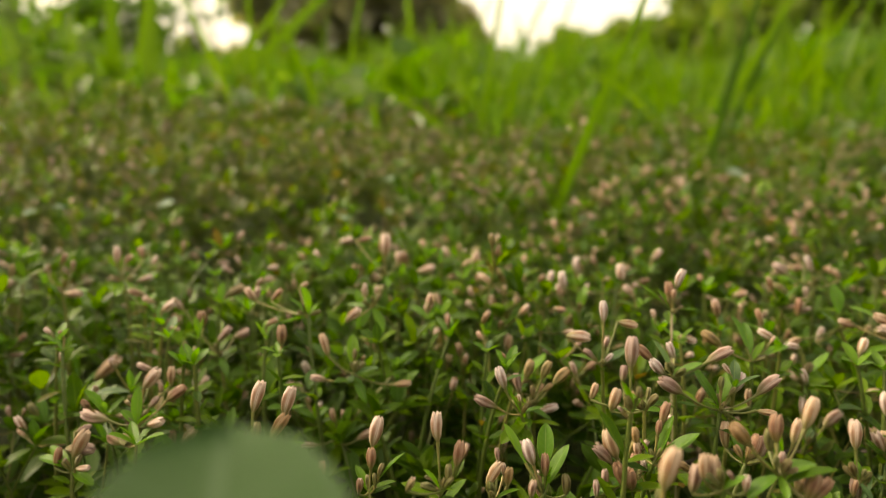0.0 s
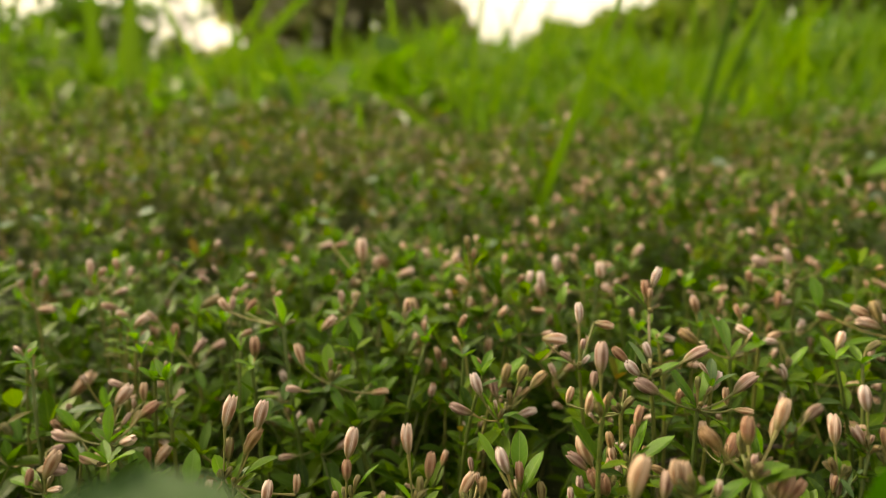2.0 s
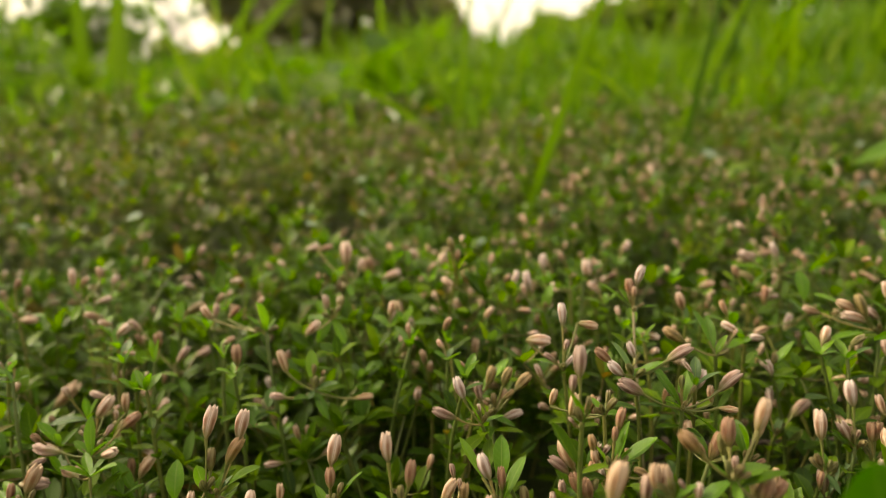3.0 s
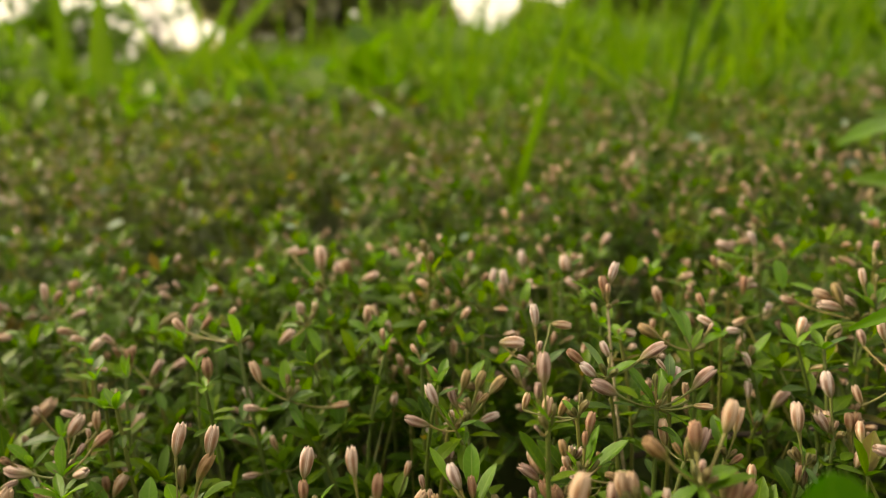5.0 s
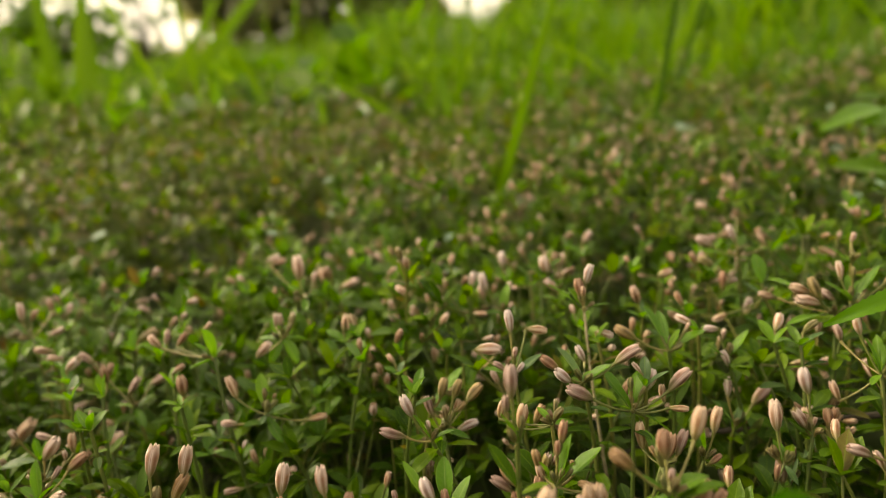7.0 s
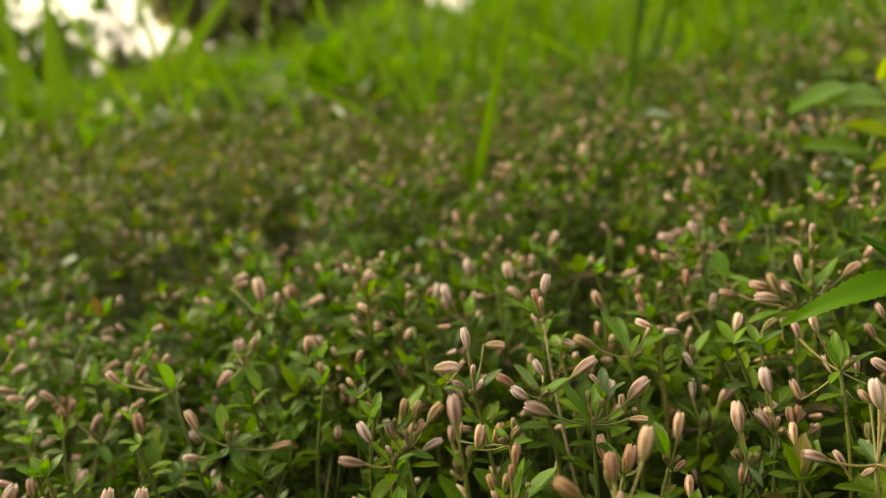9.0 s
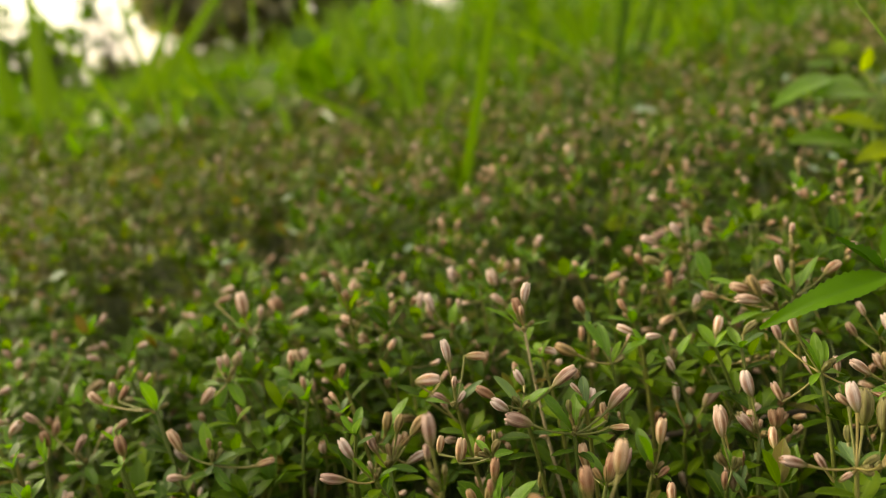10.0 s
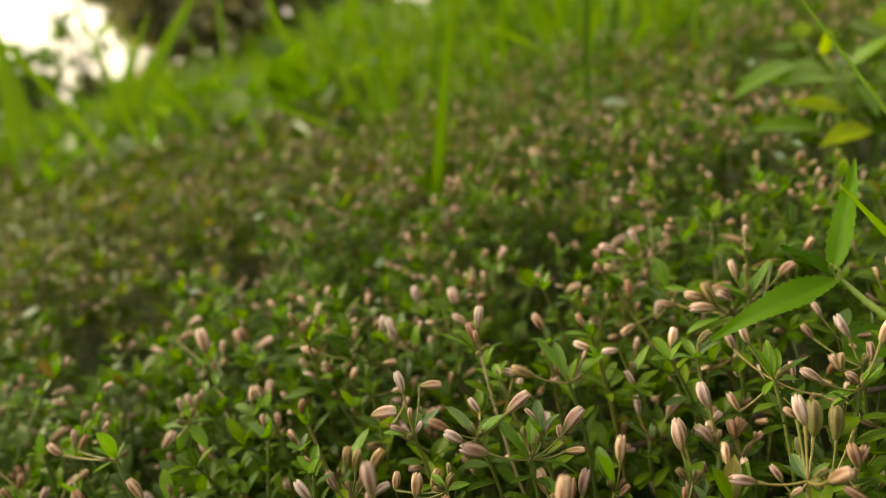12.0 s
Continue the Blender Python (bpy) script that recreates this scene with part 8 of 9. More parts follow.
dull = mat_places(-0.55, 0.7, 0.31, 0.6, 0.0132, crng, (1.0, 1.35), 0.075, olive) + mat_places(-1.2, 1.3, 0.6, 1.6, 0.024, crng, (1.4, 2.0), 0.1, olive)
carpet(dull, BUDDED, "brownish olive patch of the herb carpet", [OLIVE_LEAF, OLIVE_LEAF, STEM, STALK, BUD])
rng_edge = np.random.default_rng(8)
LOOSE = [sprig_shape(crng, 40, None, i < 6) for i in range(8)]
beside = mat_places(-1.9, 1.9, -1.6, 1.9, 0.03, crng, (1.5, 2.0), 0.0, lambda x, y: abs(x) > 0.06 + 0.76 * y and math.hypot(x, y - 0.2) < 1.75 + 0.12 * math.sin(7 * math.atan2(x, y)) + 0.15 * rng_edge.random())
carpet(beside, LOOSE, "low green herb carpet running on to all sides")

# small leaves between the herbs, coloured pale to stand for sky glints
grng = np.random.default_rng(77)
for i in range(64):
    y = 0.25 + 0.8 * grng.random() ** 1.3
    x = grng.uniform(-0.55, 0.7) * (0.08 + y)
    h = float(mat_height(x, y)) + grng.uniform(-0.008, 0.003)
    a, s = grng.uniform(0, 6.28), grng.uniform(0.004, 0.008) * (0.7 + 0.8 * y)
    thing = empty("pale_leaf", x, y, SOIL_Z, "small leaf between the herbs with a sky glint painted pale", "leaf", "pale leaves in the carpet")
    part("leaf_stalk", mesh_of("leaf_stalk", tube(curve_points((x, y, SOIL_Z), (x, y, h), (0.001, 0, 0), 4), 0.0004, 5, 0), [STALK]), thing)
    part("leaf", mesh_of("leaf", LEAF_SHAPES[i % 5], [PALE_AND_GLINT, PALE_AND_GLINT]), thing, aim_y(Vector((x, y, h)), Vector((x + s * math.cos(a), y + s * math.sin(a), h + 0.4 * s)), (0, -0.7, 1), s * 1.3))

# loose sprigs that rise out of the carpet
srng = np.random.default_rng(5)
for i in range(54):
    y = srng.uniform(0.118, 0.18)
    x = srng.uniform(-1, 1) * (0.035 + 0.66 * y) + 0.022
    if hollow(x, y) or (x > 0.035 and y < 0.155):
        continue
    top, base, leaves, buds, lower = random_sprig(1000 * x, 1000 * y, srng.uniform(17, 30), srng, x < 0.01 and i % 2 == 0)
    sprig(top, base, leaves, buds, "short herb sprig with leaves and small buds below the others", lower, 0.3)
for i in range(70):
    y = 0.20 + 0.18 * srng.random() ** 1.2
    x = srng.uniform(-1, 1) * (0.05 + 0.7 * y) + 0.03
    if hollow(x, y):
        continue
    top, base, leaves, buds, lower = random_sprig(1000 * x, 1000 * y, 1000 * float(mat_height(x, y)) + srng.normal(-2, 3), srng, x < 0.01 and i % 2 == 0)
    sprig(top, base, leaves, buds, "", lower, 0.36)


# ---- grass blades and weeds behind the carpet ----
def blade_shape(length, width, lean, bend, nv=12):
    """A grass blade in metres from its foot: lean is the offset of its tip, bend its sag."""
    t = np.linspace(0, 1, nv)
    p = np.stack([lean[0] * t ** 1.1, lean[1] * t ** 1.1, length * t - bend * t ** 3], 1)
    d = np.gradient(p, axis=0)
    d /= np.linalg.norm(d, axis=1)[:, None]
    side = np.cross(d, np.array([lean[0] * 0.3 + 0.1, 1.0, 0.1]))
    side /= np.linalg.norm(side, axis=1)[:, None]
    n = np.cross(side, d)
    w = width * 0.5 * np.clip(np.minimum(0.55 + t * 2, 1.0) * (1 - t ** 3) ** 0.7, 0.03, 1)
    rows = [p - side * w[:, None], p + n * (w * 0.3)[:, None], p + side * w[:, None]]
    v = np.stack(rows, 0).reshape(-1, 3)
    uv = np.stack(np.meshgrid(np.linspace(0, 1, 3), t, indexing="ij"), -1).reshape(-1, 2)
    q = grid_quads(3, nv)
    return v, q, uv, np.zeros(len(q), int)


def grass_blades(x, y, blades, label, z=SOIL_Z, mat=GRASS):
    """A tuft: each blade is (length, width, lean x, lean y, bend) in metres."""
    thing = empty("grass_tuft", x, y, z, label, "grass", "grass tufts behind the herbs")
    for i, (length, width, lx, ly, bend) in enumerate(blades):
        off = Vector((x + 0.003 * math.cos(i * 2.4) * (i > 0), y + 0.003 * math.sin(i * 2.4) * (i > 0), z))
        part("blade", mesh_of("blade", blade_shape(length, width, (lx, ly), bend), [mat]), thing, Matrix.Translation(off))
    return thing


grass_blades(0.048, 0.350, [(0.174, 0.0056, 0.062, 0.0, 0.0)], "long bright green grass blade leaning over the herbs")
grass_blades(0.066, 0.360, [(0.087, 0.0028, -0.010, 0.0, 0.0)], "short green grass blade standing in the herbs")
grass_blades(0.172, 0.450, [(0.213, 0.0052, 0.042, 0.0, 0.0)], "upright green grass blade in the herbs, its shade painted in", mat=SHADED_GRASS)
grass_blades(0.170, 0.500, [(0.220, 0.0052, 0.106, 0.0, 0.0)], "slanting yellow-green grass blade behind the herbs")
grass_blades(0.235, 0.600, [(0.230, 0.0042, 0.084, 0.0, 0.0), (0.2, 0.003, 0.05, 0.03, 0.02)], "narrow green grass blades behind the herbs", mat=SHADED_GRASS)
grass_blades(0.272, 0.500, [(0.226, 0.0034, 0.050, 0.0, 0.0)], "narrow green grass blade behind the herbs")
grass_blades(-0.490, 1.000, [(0.300, 0.0280, 0.018, 0.0, 0.0)], "broad upright bright green grass blade", mat=BRIGHT_GRASS)
grass_blades(-0.440, 1.020, [(0.310, 0.0200, 0.02, 0.0, 0.0), (0.2, 0.014, -0.07, -0.03, 0.03)], "broad bright green grass blades standing together", mat=BRIGHT_GRASS)
grass_blades(-0.400, 0.960, [(0.275, 0.0220, 0.290, 0.0, 0.0), (0.235, 0.016, 0.20, 0.0, -0.01)], "slanting broad bright green grass blades", mat=BRIGHT_GRASS)
grass_blades(-0.428, 0.900, [(0.278, 0.0240, 0.068, 0.0, 0.0)], "broad bright green grass blade at the meadow edge", mat=BRIGHT_GRASS)
grass_blades(-0.120, 0.800, [(0.190, 0.0130, -0.069, 0.0, 0.0), (0.170, 0.010, -0.115, 0.05, 0.02)], "bright green grass blades leaning to one side")
grass_blades(-0.029, 0.900, [(0.284, 0.0100, -0.023, 0.0, 0.0), (0.2, 0.006, 0.05, 0.0, 0.02)], "upright green grass blades in front of the trees")
grass_blades(-0.150, 0.900, [(0.304, 0.0060, 0.063, 0.0, 0.0)], "narrow upright grass blade before the trees")
grass_blades(0.104, 0.800, [(0.165, 0.0050, -0.120, 0.0, 0.0)], "thin pale grass blade leaning far over")
grass_blades(0.043, 0.800, [(0.16, 0.0069, 0.07, 0.0, 0.0)], "green grass blade leaning over the weeds")
grass_blades(0.1390, 0.0510, [(0.1167, 0.0017, 0.0186, 0.1389, 0.0)], "thin straight grass blade slanting over the buds")
grass_blades(0.1748, 0.1237, [(0.0889, 0.0024, -0.0652, -0.0176, 0.0)], "short narrow grass blade beside the toothed plant")


# ---- broad leaves among the herbs ----
def broad_leaf(name, foot, tip, normal, width, mat, root, label, droop=0.15, fold=0.15, thick=0.012, teeth=0, tooth=0.0, peak=0.6, stalk=0.0006, parent=None, nv=14, blunt=0.8, taper=0.0):
    """A single leaf from foot to tip (metres) on a stalk from root."""
    thing = parent or empty(name, *root, label, "leaf")
    foot, tip, normal = Vector(foot), Vector(tip), Vector(normal).normalized()
    aim = tip + normal * droop * (tip - foot).length
    shape = leaf_shape(RNG, width, 7, nv, droop, fold, thick, peak, 0.1, 0, 0, teeth, tooth, blunt, taper, 0.09 if teeth else 0.03)
    part("leaf", mesh_of("leaf", shape, [mat]), thing, aim_y(foot, aim, normal))
    if stalk:
        part("leaf_stalk", mesh_of("leaf_stalk", tube(curve_points(root, foot, (0, 0, 0.002), 7), stalk, 7, 0), [WEED_STEM]), thing)
    return thing


broad_leaf("broad_leaf", (-0.0125, 0.0240, 0.0668), (-0.0142, 0.0385, 0.0780), (0.0, -0.3, 1), 1.05, DULL, (-0.012, 0.022, SOIL_Z), "dull grey-green broad rounded leaf close to the lens", 0.12, 0.1, 0.01, peak=0.8, blunt=0.4)
broad_leaf("broad_leaf", (0.0512, 0.0575, 0.0545), (0.0503, 0.0597, 0.0640), (0.0, -1, 0.3), 0.95, NEAR_LEAF, (0.053, 0.060, SOIL_Z), "small round yellow-green leaf among the buds", 0.05, 0.05, 0.02, peak=0.72, blunt=0.5)
broad_leaf("broad_leaf", (0.1225, 0.262, 0.0280), (0.106, 0.257, 0.0300), (0, -0.7, 1), 0.45, YELLOW_LEAF, (0.115, 0.264, SOIL_Z), "bright yellow-green leaf lying on the herbs")
broad_leaf("broad_leaf", (0.106, 0.245, 0.014), (0.110, 0.243, 0.032), (0.2, -1, 0.3), 0.5, TOP_LEAF, (0.106, 0.246, SOIL_Z), "upright green leaf among the herbs")
broad_leaf("broad_leaf", (0.137, 0.134, 0.032), (0.1235, 0.1265, 0.031), (0, -0.5, 1), 0.6, TOOTHED, (0.145, 0.135, SOIL_Z), "broad green leaf under the toothed leaf")
# its whiteness is a painted glint of the sky
broad_leaf("pale_leaf", (-0.0165, 0.588, 0.060), (-0.0222, 0.580, 0.074), (0, -0.5, 1), 1.0, GLINT_LEAF, (-0.017, 0.612, SOIL_Z), "small leaf with a sky glint painted whitish")
broad_leaf("pale_leaf", (-0.325, 0.88, 0.078), (-0.330, 0.86, 0.104), (0.2, -0.8, 0.8), 0.7, PALE_AND_GLINT, (-0.322, 0.885, SOIL_Z), "pale bluish green leaf behind the herbs")
broad_leaf("pale_leaf", (-0.145, 1.065, 0.05), (-0.139, 1.055, 0.080), (0.2, -0.8, 0.8), 0.5, PALE_AND_GLINT, (-0.146, 1.067, SOIL_Z), "pale green leaf among the far weeds")
broad_leaf("pale_leaf", (0.202, 0.432, 0.041), (0.185, 0.426, 0.046), (0, -0.4, 1), 0.5, PALE_AND_GLINT, (0.205, 0.434, SOIL_Z), "pale dry leaf lying on the herbs")
toothed = empty("toothed_plant", 0.140, 0.115, SOIL_Z, "young weed with bright green saw-toothed leaves", "weed")
part("stem", mesh_of("stem", tube([(0.140, 0.108, SOIL_Z), (0.136, 0.1085, 0.02), (0.1265, 0.1095, 0.0445), (0.1209, 0.1118, 0.0492), (0.1196, 0.1148, 0.0515), (0.1176, 0.1181, 0.0551), (0.1166, 0.1187, 0.0567)], [0.0008, 0.0008, 0.0008, 0.0007, 0.0006, 0.0005, 0.0003], 8, 0), [WEED_STEM]), toothed)
broad_leaf("", (0.1172, 0.1183, 0.0552), (0.0938, 0.1222, 0.0482), (-0.1, -0.62, 1.0), 0.17, TOOTHED, (0.1176, 0.1181, 0.0551), "", 0.3, 0.45, 0.0, 16, 0.22, 0.5, 0.0004, toothed, 67, 0.8, 0.35)
broad_leaf("", (0.1166, 0.1187, 0.0566), (0.1255, 0.1236, 0.0731), (-1, -0.6, 0.4), 0.17, TOOTHED, (0.1176, 0.1181, 0.0551), "", -0.2, 0.5, 0.0, 12, 0.22, 0.5, 0.0004, toothed, 55, 0.8, 0.35)
broad_leaf("", (0.1163, 0.1187, 0.0563), (0.1073, 0.1196, 0.0646), (0.3, -0.5, 1), 0.24, TOOTHED, (0.1166, 0.1187, 0.0567), "", -0.08, 0.7, 0.01, 8, 0.3, 0.5, 0.0003, toothed, 43, 0.8, 0.35)
twig = empty("dry_twig", 0.078, 0.150, 0.012, "dark dry twig lying low among the stems", "twig")
part("branch", mesh_of("branch", tube([(0.055, 0.150, 0.004), (0.075, 0.148, 0.011), (0.092, 0.143, 0.013), (0.118, 0.132, 0.020), (0.135, 0.128, 0.021)], [0.0007, 0.0008, 0.0007, 0.0008, 0.0006], 8, 0), [TWIG]), twig)


# a broad-leaved weed with yellow-green leaves beside the carpet
side_weed = empty("broadleaf_weed", 0.2345, 0.2817, SOIL_Z, "broad-leaved weed with yellow-green leaves at the carpet's edge", "weed", "broadleaf weeds")
part("stem", mesh_of("stem", tube([(0.2345, 0.2817, SOIL_Z), (0.2357, 0.2817, 0.022), (0.2424, 0.2871, 0.0520)], [0.0014, 0.0012, 0.0008], 8, 0), [WEED_STEM]), side_weed)
broad_leaf("", (0.2439, 0.2842, 0.0370), (0.2153, 0.2812, 0.0481), (0, -0.6, 1), 0.3, YELLOW_LEAF, (0.2424, 0.2870, 0.0497), "", 0.1, 0.3, 0.0, stalk=0.0006, parent=side_weed)
broad_leaf("", (0.2264, 0.2929, 0.0618), (0.1974, 0.2852, 0.0584), (-0.2, -0.5, 1), 0.3, SIDE_WEED, (0.2424, 0.2870, 0.0497), "", 0.35, 0.3, 0.0, stalk=0.0006, parent=side_weed)
broad_leaf("", (0.2396, 0.2926, 0.0626), (0.2396, 0.2885, 0.0735), (0, -1, 0.3), 0.45, YELLOW_LEAF, (0.2424, 0.2870, 0.0497), "", 0, 0.3, 0.0, stalk=0.0006, parent=side_weed)
broad_leaf("", (0.2504, 0.2873, 0.0475), (0.2501, 0.2747, 0.0324), (0.2, -0.5, 1), 0.4, SIDE_WEED, (0.2424, 0.2870, 0.0497), "", 0.2, 0.3, 0.0, stalk=0.0006, parent=side_weed)
broad_leaf("", (0.2416, 0.2892, 0.0524), (0.2140, 0.2843, 0.0576), (0, -0.5, 1), 0.5, SIDE_WEED, (0.2424, 0.2870, 0.0497), "", 0.3, 0.3, 0.0, stalk=0.0006, parent=side_weed)
broad_leaf("", (0.2501, 0.2897, 0.0550), (0.2622, 0.2845, 0.0639), (0, -0.5, 1), 0.4, SIDE_WEED, (0.2424, 0.2870, 0.0497), "", 0.1, 0.3, 0.0, stalk=0.0006, parent=side_weed)
broad_leaf("", (0.2283, 0.2837, 0.0339), (0.1978, 0.2797, 0.0415), (0, -0.5, 1), 0.3, SIDE_WEED, (0.2424, 0.2870, 0.0497), "", 0.2, 0.3, 0.0, stalk=0.0006, parent=side_weed)
broad_leaf("", (0.2496, 0.2810, 0.0281), (0.2238, 0.2745, 0.0282), (0, -0.5, 1), 0.4, YELLOW_LEAF, (0.2424, 0.2870, 0.0497), "", 0.2, 0.3, 0.0, stalk=0.0006, parent=side_weed)
flower = empty("flower_head", 0.2408, 0.2806, SOIL_Z, "small whitish flower head of a weed", "flower")
part("flower_stalk", mesh_of("flower_stalk", tube([(0.2408, 0.2806, SOIL_Z), (0.2408, 0.2806, 0.0573)], 0.0005, 6, 0), [WEED_STEM]), flower)
for i in range(12):
    a, e = i * 2.4, 0.3 + 0.09 * i
    part("petal", mesh_of("petal", LEAF_SHAPES[2], [PALE_AND_GLINT, PALE_AND_GLINT]), flower, aim_y(Vector((0.2408, 0.2806, 0.0573)), Vector((0.2408, 0.2806, 0.0573)) + Vector((math.cos(a) * math.cos(e), math.sin(a) * math.cos(e), math.sin(e))) * 0.005, (0, 0, 1), 0.005))

WEED_SHAPE = [leaf_shape(RNG, w, 5, 8, d, 0.2, 0.0, 0.6, mat=0, under=0) for w, d in ((0.55, 0.25), (0.7, 0.15), (0.42, 0.35), (0.6, 0.05))]
WEED_MESHES = [mesh_of("leaf", s, [WEED]) for s in WEED_SHAPE]


def weed(x, y, height, count, size, rng, label="leafy green weed behind the herb carpet", up=0.0):
    """An upright broad-leaved weed: a stem with leaves all round, larger below."""
    thing = empty("broadleaf_weed", x, y, 0.0, label, "weed", "broadleaf weeds")
    top = Vector((x + rng.normal(0, 0.12) * height, y + rng.normal(0, 0.12) * height, height))
    line = curve_points((x, y, 0), top, (rng.normal(0, 0.05) * height, 0, 0), 7)
    part("stem", mesh_of("stem", tube(line, np.linspace(0.02, 0.008, 7) * height + 0.0006, 6, 0), [WEED_STEM]), thing)
    for i in range(count):
        f = 0.25 + 0.75 * (i + rng.random() * 0.5) / count
        at = Vector(line[0]).lerp(Vector(line[-1]), min(f, 1.0))
        a, e = i * 2.4 + rng.uniform(-0.5, 0.5), rng.uniform(-0.1 + up, 0.9 + up * 0.6)
        s = size * rng.uniform(0.6, 1.2) * (1.2 - 0.5 * f)
        tip = at + Vector((math.cos(a) * math.cos(e), math.sin(a) * math.cos(e), math.sin(e))) * s
        part("leaf", WEED_MESHES[int(rng.integers(0, 4))], thing, aim_y(at, tip, (-math.cos(a) * 0.7, -math.sin(a) * 0.7, 1)))
    return thing


wrng = np.random.default_rng(23)
for i in range(28):
    y = 1.1 + 1.5 * wrng.random() ** 1.2
    x = wrng.uniform(-1, 1) * (0.15 + 0.8 * y)
    h = wrng.uniform(0.06, 0.11) + 0.05 * (y - 0.6)
    weed(x, y, h, int(wrng.integers(7, 13)), wrng.uniform(0.025, 0.06), wrng)
for i in range(130):
    y = 0.62 + 1.9 * wrng.random() ** 1.3
    x = wrng.uniform(-1, 1) * (0.15 + 0.8 * y)
    tall = 0.45 if x < -0.28 * y else 1.0
    grass_blades(x, y, [(wrng.uniform(0.12, 0.3) * tall, wrng.uniform(0.003, 0.006), wrng.normal(0, 0.06), wrng.normal(0, 0.04), wrng.uniform(0, 0.08)) for _ in range(5)], "tuft of long bright green grass blades")


# taller weeds to the west, against the sky, and a low clump beside the herbs
for i in range(36):
    y = wrng.uniform(0.75, 1.35)
    weed(y * wrng.uniform(-0.55, 0.05), y, wrng.uniform(0.08, 0.11) + 0.05 * wrng.random() ** 2, 7, wrng.uniform(0.045, 0.08), wrng, "broad-leaved bright green weed behind the herbs", 0.4)
for i in range(13):
    y = wrng.uniform(0.9, 1.6)
    weed(-y * wrng.uniform(0.5, 0.74), y, 0.1 + y * wrng.uniform(0.07, 0.13), int(wrng.integers(12, 18)), wrng.uniform(0.03, 0.05), wrng, "tall small-leaved weed against the pale sky")
for i in range(12):
    y = wrng.uniform(0.75, 1.9)
    side = wrng.uniform(0.40, 0.78)
    weed(-y * side, y, 0.09 + y * wrng.uniform(0.05, 0.10) * (1.35 if side > 0.52 else 0.9), int(wrng.integers(10, 18)), wrng.uniform(0.022, 0.045), wrng, "tall small-leaved weed against the pale sky")
for i in range(16):
    y = wrng.uniform(0.9, 2.4)
    weed(y * wrng.uniform(-0.4, 0.75), y, 0.09 + y * wrng.uniform(0.03, 0.085), int(wrng.integers(9, 15)), wrng.uniform(0.03, 0.06), wrng, "tall broad-leaved weed in the meadow")
for i in range(24):
    y = wrng.uniform(0.72, 1.05)
    weed(y * wrng.uniform(-0.45, 0.06), y, wrng.uniform(0.08, 0.115), 8, wrng.uniform(0.045, 0.075), wrng, "broad-leaved bright green weed at the edge of the herbs", 0.2)
for x, y, h in ((0.265, 0.30, 0.06), (0.285, 0.345, 0.07), (0.31, 0.33, 0.07)):
    weed(x, y, h, 9, 0.03, wrng, "low leafy weed beside the herb carpet")


def meadow(rng, n, half):
    """Uncounted leaves and grass that close the ground from the weeds to the trees; half: the angle to each side of ahead."""
    out = []
    for i in range(n):
        y = 1.4 + 14 * rng.random() ** (2 if half < 1 else 1.5)
        az = rng.uniform(-half, half)
        if half > 2 and abs(az) < 0.75:
            continue
        x, y = y * math.sin(az) * 1.15, y * math.cos(az) * 1.05
        far = math.hypot(x, y)
        g = 0.5 + 0.35 * far
        rise = 0.55 + 0.3 * math.sin(az * 11 + 1) + 0.25 * math.sin(az * 27 + 2) + 0.5 * min(max(az, 0), 1)
        h = rng.random() * (0.08 + 0.042 * far) * max(rise, 0.15)
        a, e, s = rng.uniform(0, 6.28), rng.uniform(0, 1.3), rng.uniform(0.03, 0.07) * g
        at = Vector((x, y, h))
        tall = rng.random() < 0.68
        if tall:
            e, s = rng.uniform(0.7, 1.5), s * 1.9
        tip = at + Vector((math.cos(a) * math.cos(e), math.sin(a) * math.cos(e), math.sin(e))) * s
        slim = 0.09 if tall else 0.4
        out.append(moved(leaf_shape(rng, slim, 3, 4 if half < 1 else 3, 0.2, 0.2, 0, 0.5, mat=0), aim_y(at, tip, (0, 0, 1))))
    return join(out)


def low_growth(rng):
    """Uncounted slender leaves of grass and seedlings that rise out of the far half of the carpet."""
    out = []
    for i in range(5200):
        y = 0.62 + 1.2 * rng.random() ** 0.75
        x = rng.uniform(-1, 1) * (0.1 + 0.8 * y)
        if x < 0.05 * y and rng.random() < 0.45:
            continue
        h = float(mat_height(x, y)) - 0.012
        a, e, s = rng.uniform(0, 6.28), rng.uniform(0.5, 1.5), rng.uniform(0.02, 0.06) * (0.35 + 1.1 * (y - 0.3))
        at = Vector((x, y, h))
        tip = at + Vector((math.cos(a) * math.cos(e), math.sin(a) * math.cos(e), math.sin(e))) * s
        out.append(moved(leaf_shape(rng, rng.choice([0.06, 0.09, 0.14, 0.3]), 3, 5, 0.2, 0.2, 0, 0.5, mat=0), aim_y(at, tip, rng.normal(0, 1, 3))))
    return join(out)


tagged(new("low_growth", mesh_of("low_growth", low_growth(wrng), [WEED])), "slender green seedlings and grass in the herb carpet", "grass", kind="stuff")
tagged(new("meadow_growth", mesh_of("meadow_growth", meadow(wrng, 13000, 0.8), [WEED])), "bright green mixed weeds and grass in the distance", "weeds", kind="stuff")
tagged(new("meadow_growth", mesh_of("meadow_growth", meadow(wrng, 42000, 3.1416), [WEED])), "green weeds and grass closing the meadow all round", "weeds", kind="stuff")


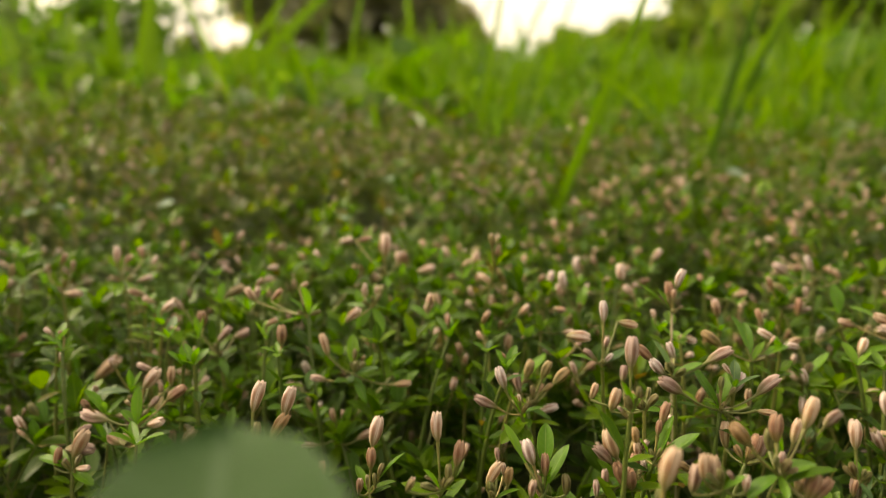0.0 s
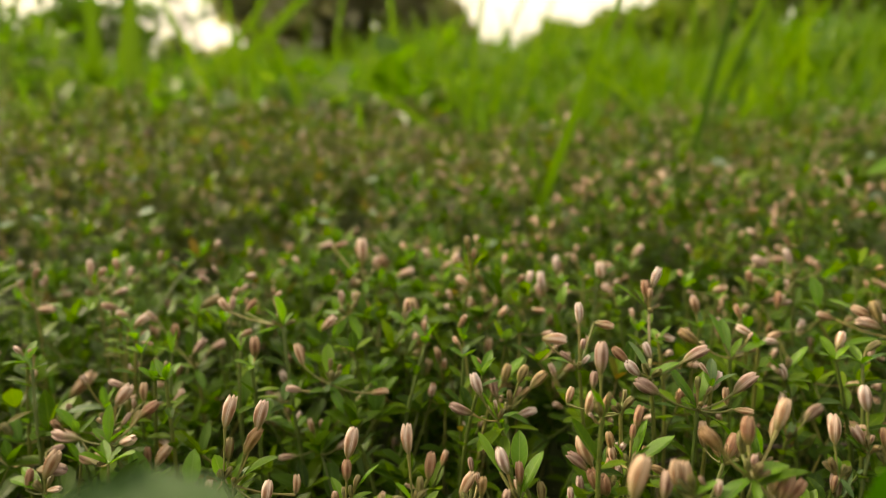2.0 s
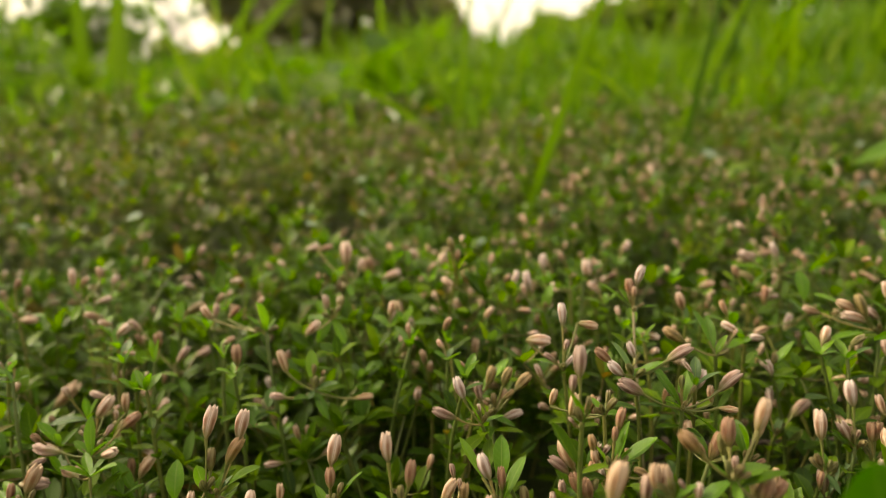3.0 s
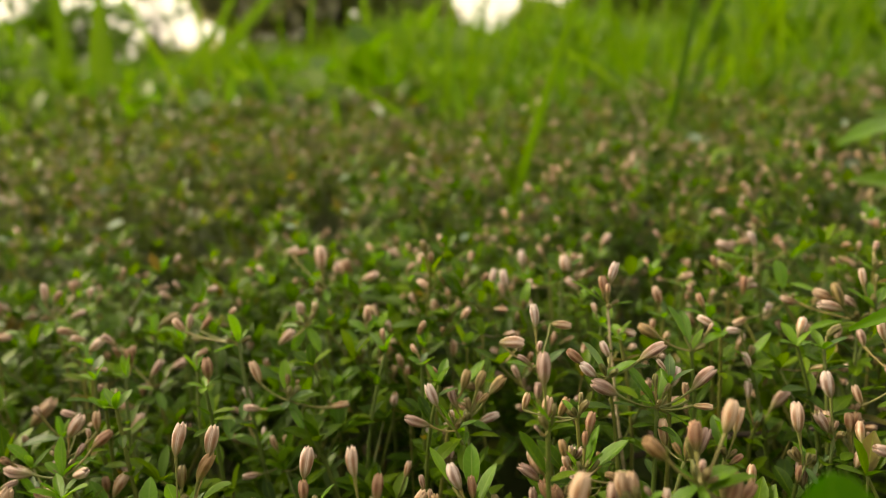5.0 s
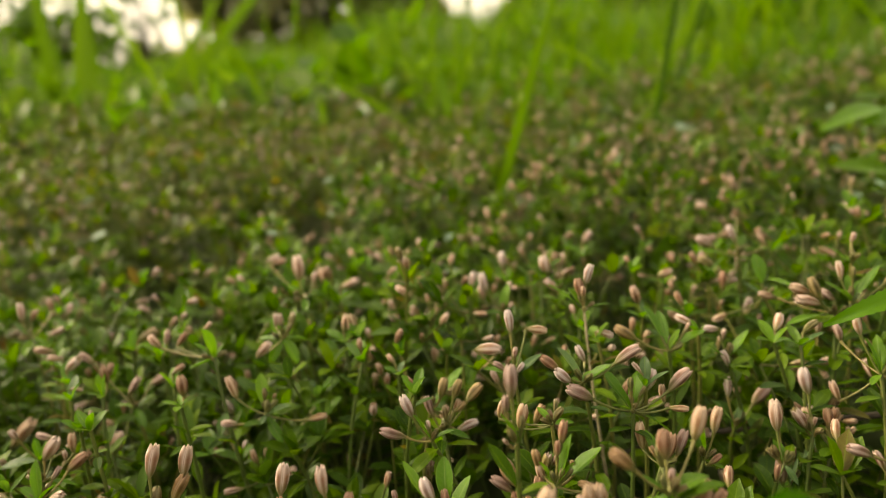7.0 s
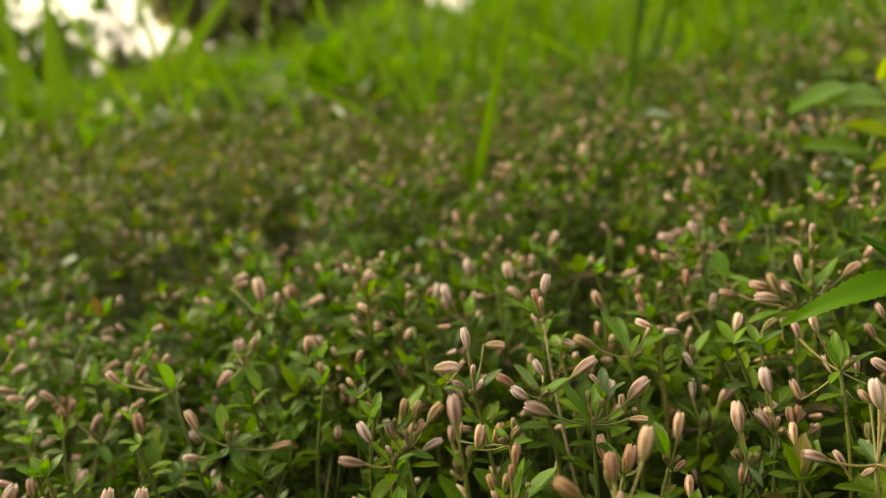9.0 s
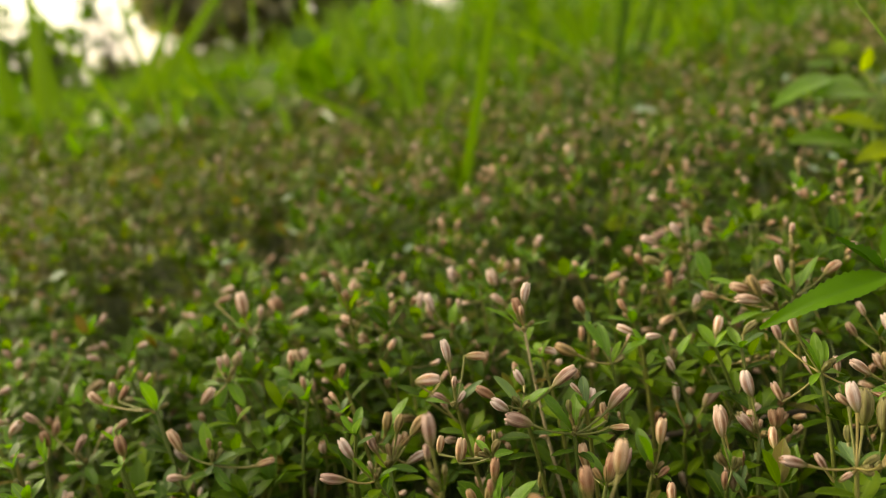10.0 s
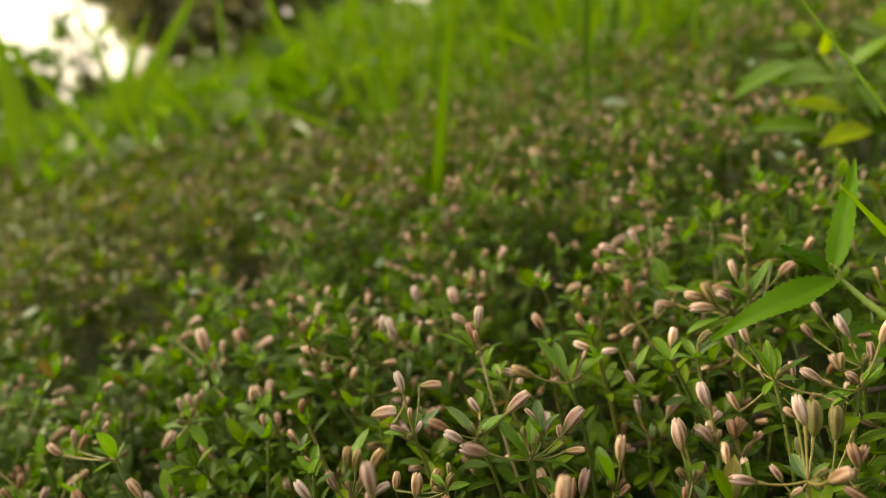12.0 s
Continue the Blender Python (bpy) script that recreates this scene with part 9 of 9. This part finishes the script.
# ---- trees and bushes far behind ----
def crown_shape(rng, centres, n, leaf, mat=0):
    out = []
    for i in range(n):
        cx, cy, cz, r = centres[rng.integers(0, len(centres))]
        d = rng.normal(0, 1, 3)
        d = d / np.linalg.norm(d) * r * rng.uniform(0.45, 1.05)
        at = Vector((cx + d[0], cy + d[1], cz + d[2] * 0.8))
        tip = at + Vector(rng.normal(0, 1, 3)).normalized() * leaf * rng.uniform(0.6, 1.3)
        out.append(moved(leaf_shape(rng, 0.6, 3, 3, 0.2, 0.2, 0, 0.6, mat=mat), aim_y(at, tip, rng.normal(0, 1, 3))))
    return join(out)


def tree(name, x, y, height, spread, rng, mat, label, n=1500, leaf=0.3, trunk=0.16, low=0.3):
    thing = empty(name, x, y, 0.0, label, "tree" if name == "tree" else "bush")
    centres = []
    wood = [tube(curve_points((x, y, -0.2), (x + rng.normal(0, 0.2), y, height * 0.6), (0.1, 0, 0), 7), np.linspace(trunk, trunk * 0.45, 7), 9, 0)]
    for i in range(9):
        a = i * 2.4
        b = (x + math.cos(a) * spread * rng.uniform(0.35, 0.8), y + math.sin(a) * spread * 0.6, height * rng.uniform(low + 0.1, 0.92))
        wood.append(tube(curve_points((x, y, height * rng.uniform(low * 0.6, 0.5)), b, (0, 0, 0.2), 5), np.linspace(trunk * 0.4, trunk * 0.08, 5), 6, 0))
        centres.append((*b, spread * rng.uniform(0.28, 0.5)))
    part("trunk", mesh_of("trunk", join(wood), [BARK]), thing)
    part("crown", mesh_of("crown", crown_shape(rng, centres, n, leaf), [mat]), thing)
    return thing


trng = np.random.default_rng(31)
# crowns take leaf colours with the haze already mixed in
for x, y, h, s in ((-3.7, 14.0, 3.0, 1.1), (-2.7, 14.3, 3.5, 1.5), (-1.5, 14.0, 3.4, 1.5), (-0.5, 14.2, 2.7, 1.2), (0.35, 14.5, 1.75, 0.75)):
    tree("tree", x, y, h, s, trng, HAZED_TREE_LEAF, "dark brownish tree with a dense crown far off", 5500, 0.27, 0.14, 0.0)
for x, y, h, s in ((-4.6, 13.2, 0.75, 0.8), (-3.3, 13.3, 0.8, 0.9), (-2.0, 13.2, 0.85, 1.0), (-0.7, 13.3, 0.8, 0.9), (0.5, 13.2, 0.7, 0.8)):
    tree("bush", x, y, h, s, trng, HAZED_BUSH_LEAF, "low green bush under the dark trees", 1800, 0.2, 0.08, 0.0)
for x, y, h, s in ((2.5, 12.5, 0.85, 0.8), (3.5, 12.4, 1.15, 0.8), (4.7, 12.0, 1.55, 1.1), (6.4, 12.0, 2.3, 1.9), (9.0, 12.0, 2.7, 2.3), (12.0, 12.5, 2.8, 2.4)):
    tree("bush", x, y, h, s, trng, HAZED_BUSH_LEAF, "broad green bush rising beyond the meadow", 2600, 0.3, 0.12, 0.0)
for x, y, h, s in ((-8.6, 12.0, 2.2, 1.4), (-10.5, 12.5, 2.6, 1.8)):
    tree("bush", x, y, h, s, trng, HAZED_BUSH_LEAF, "loose green bush with sky showing through", 420, 0.25, 0.1, 0.1)
for x, y, h, s, n in ((-1.12, 3.1, 0.66, 0.16, 90), (-1.30, 3.0, 0.47, 0.2, 260), (-1.48, 3.1, 0.55, 0.24, 430), (-1.66, 3.0, 0.62, 0.28, 430), (-1.9, 3.05, 0.68, 0.32, 430), (-2.3, 3.3, 0.74, 0.42, 480)):
    tree("bush", x, y, h, s, trng, WEED, "small airy bush with the pale sky behind it", n, 0.055, 0.01, 0.15)
for i in range(9):  # a loose ring of shrubs that closes the meadow behind and beside
    a = 1.1 + i * 0.51
    tree("bush", 15 * math.sin(a), 15 * math.cos(a), trng.uniform(1.8, 2.8), trng.uniform(1.6, 2.2), trng, HAZED_BUSH_LEAF, "broad green bush at the edge of the meadow", 1100, 0.42, 0.12, 0.0)
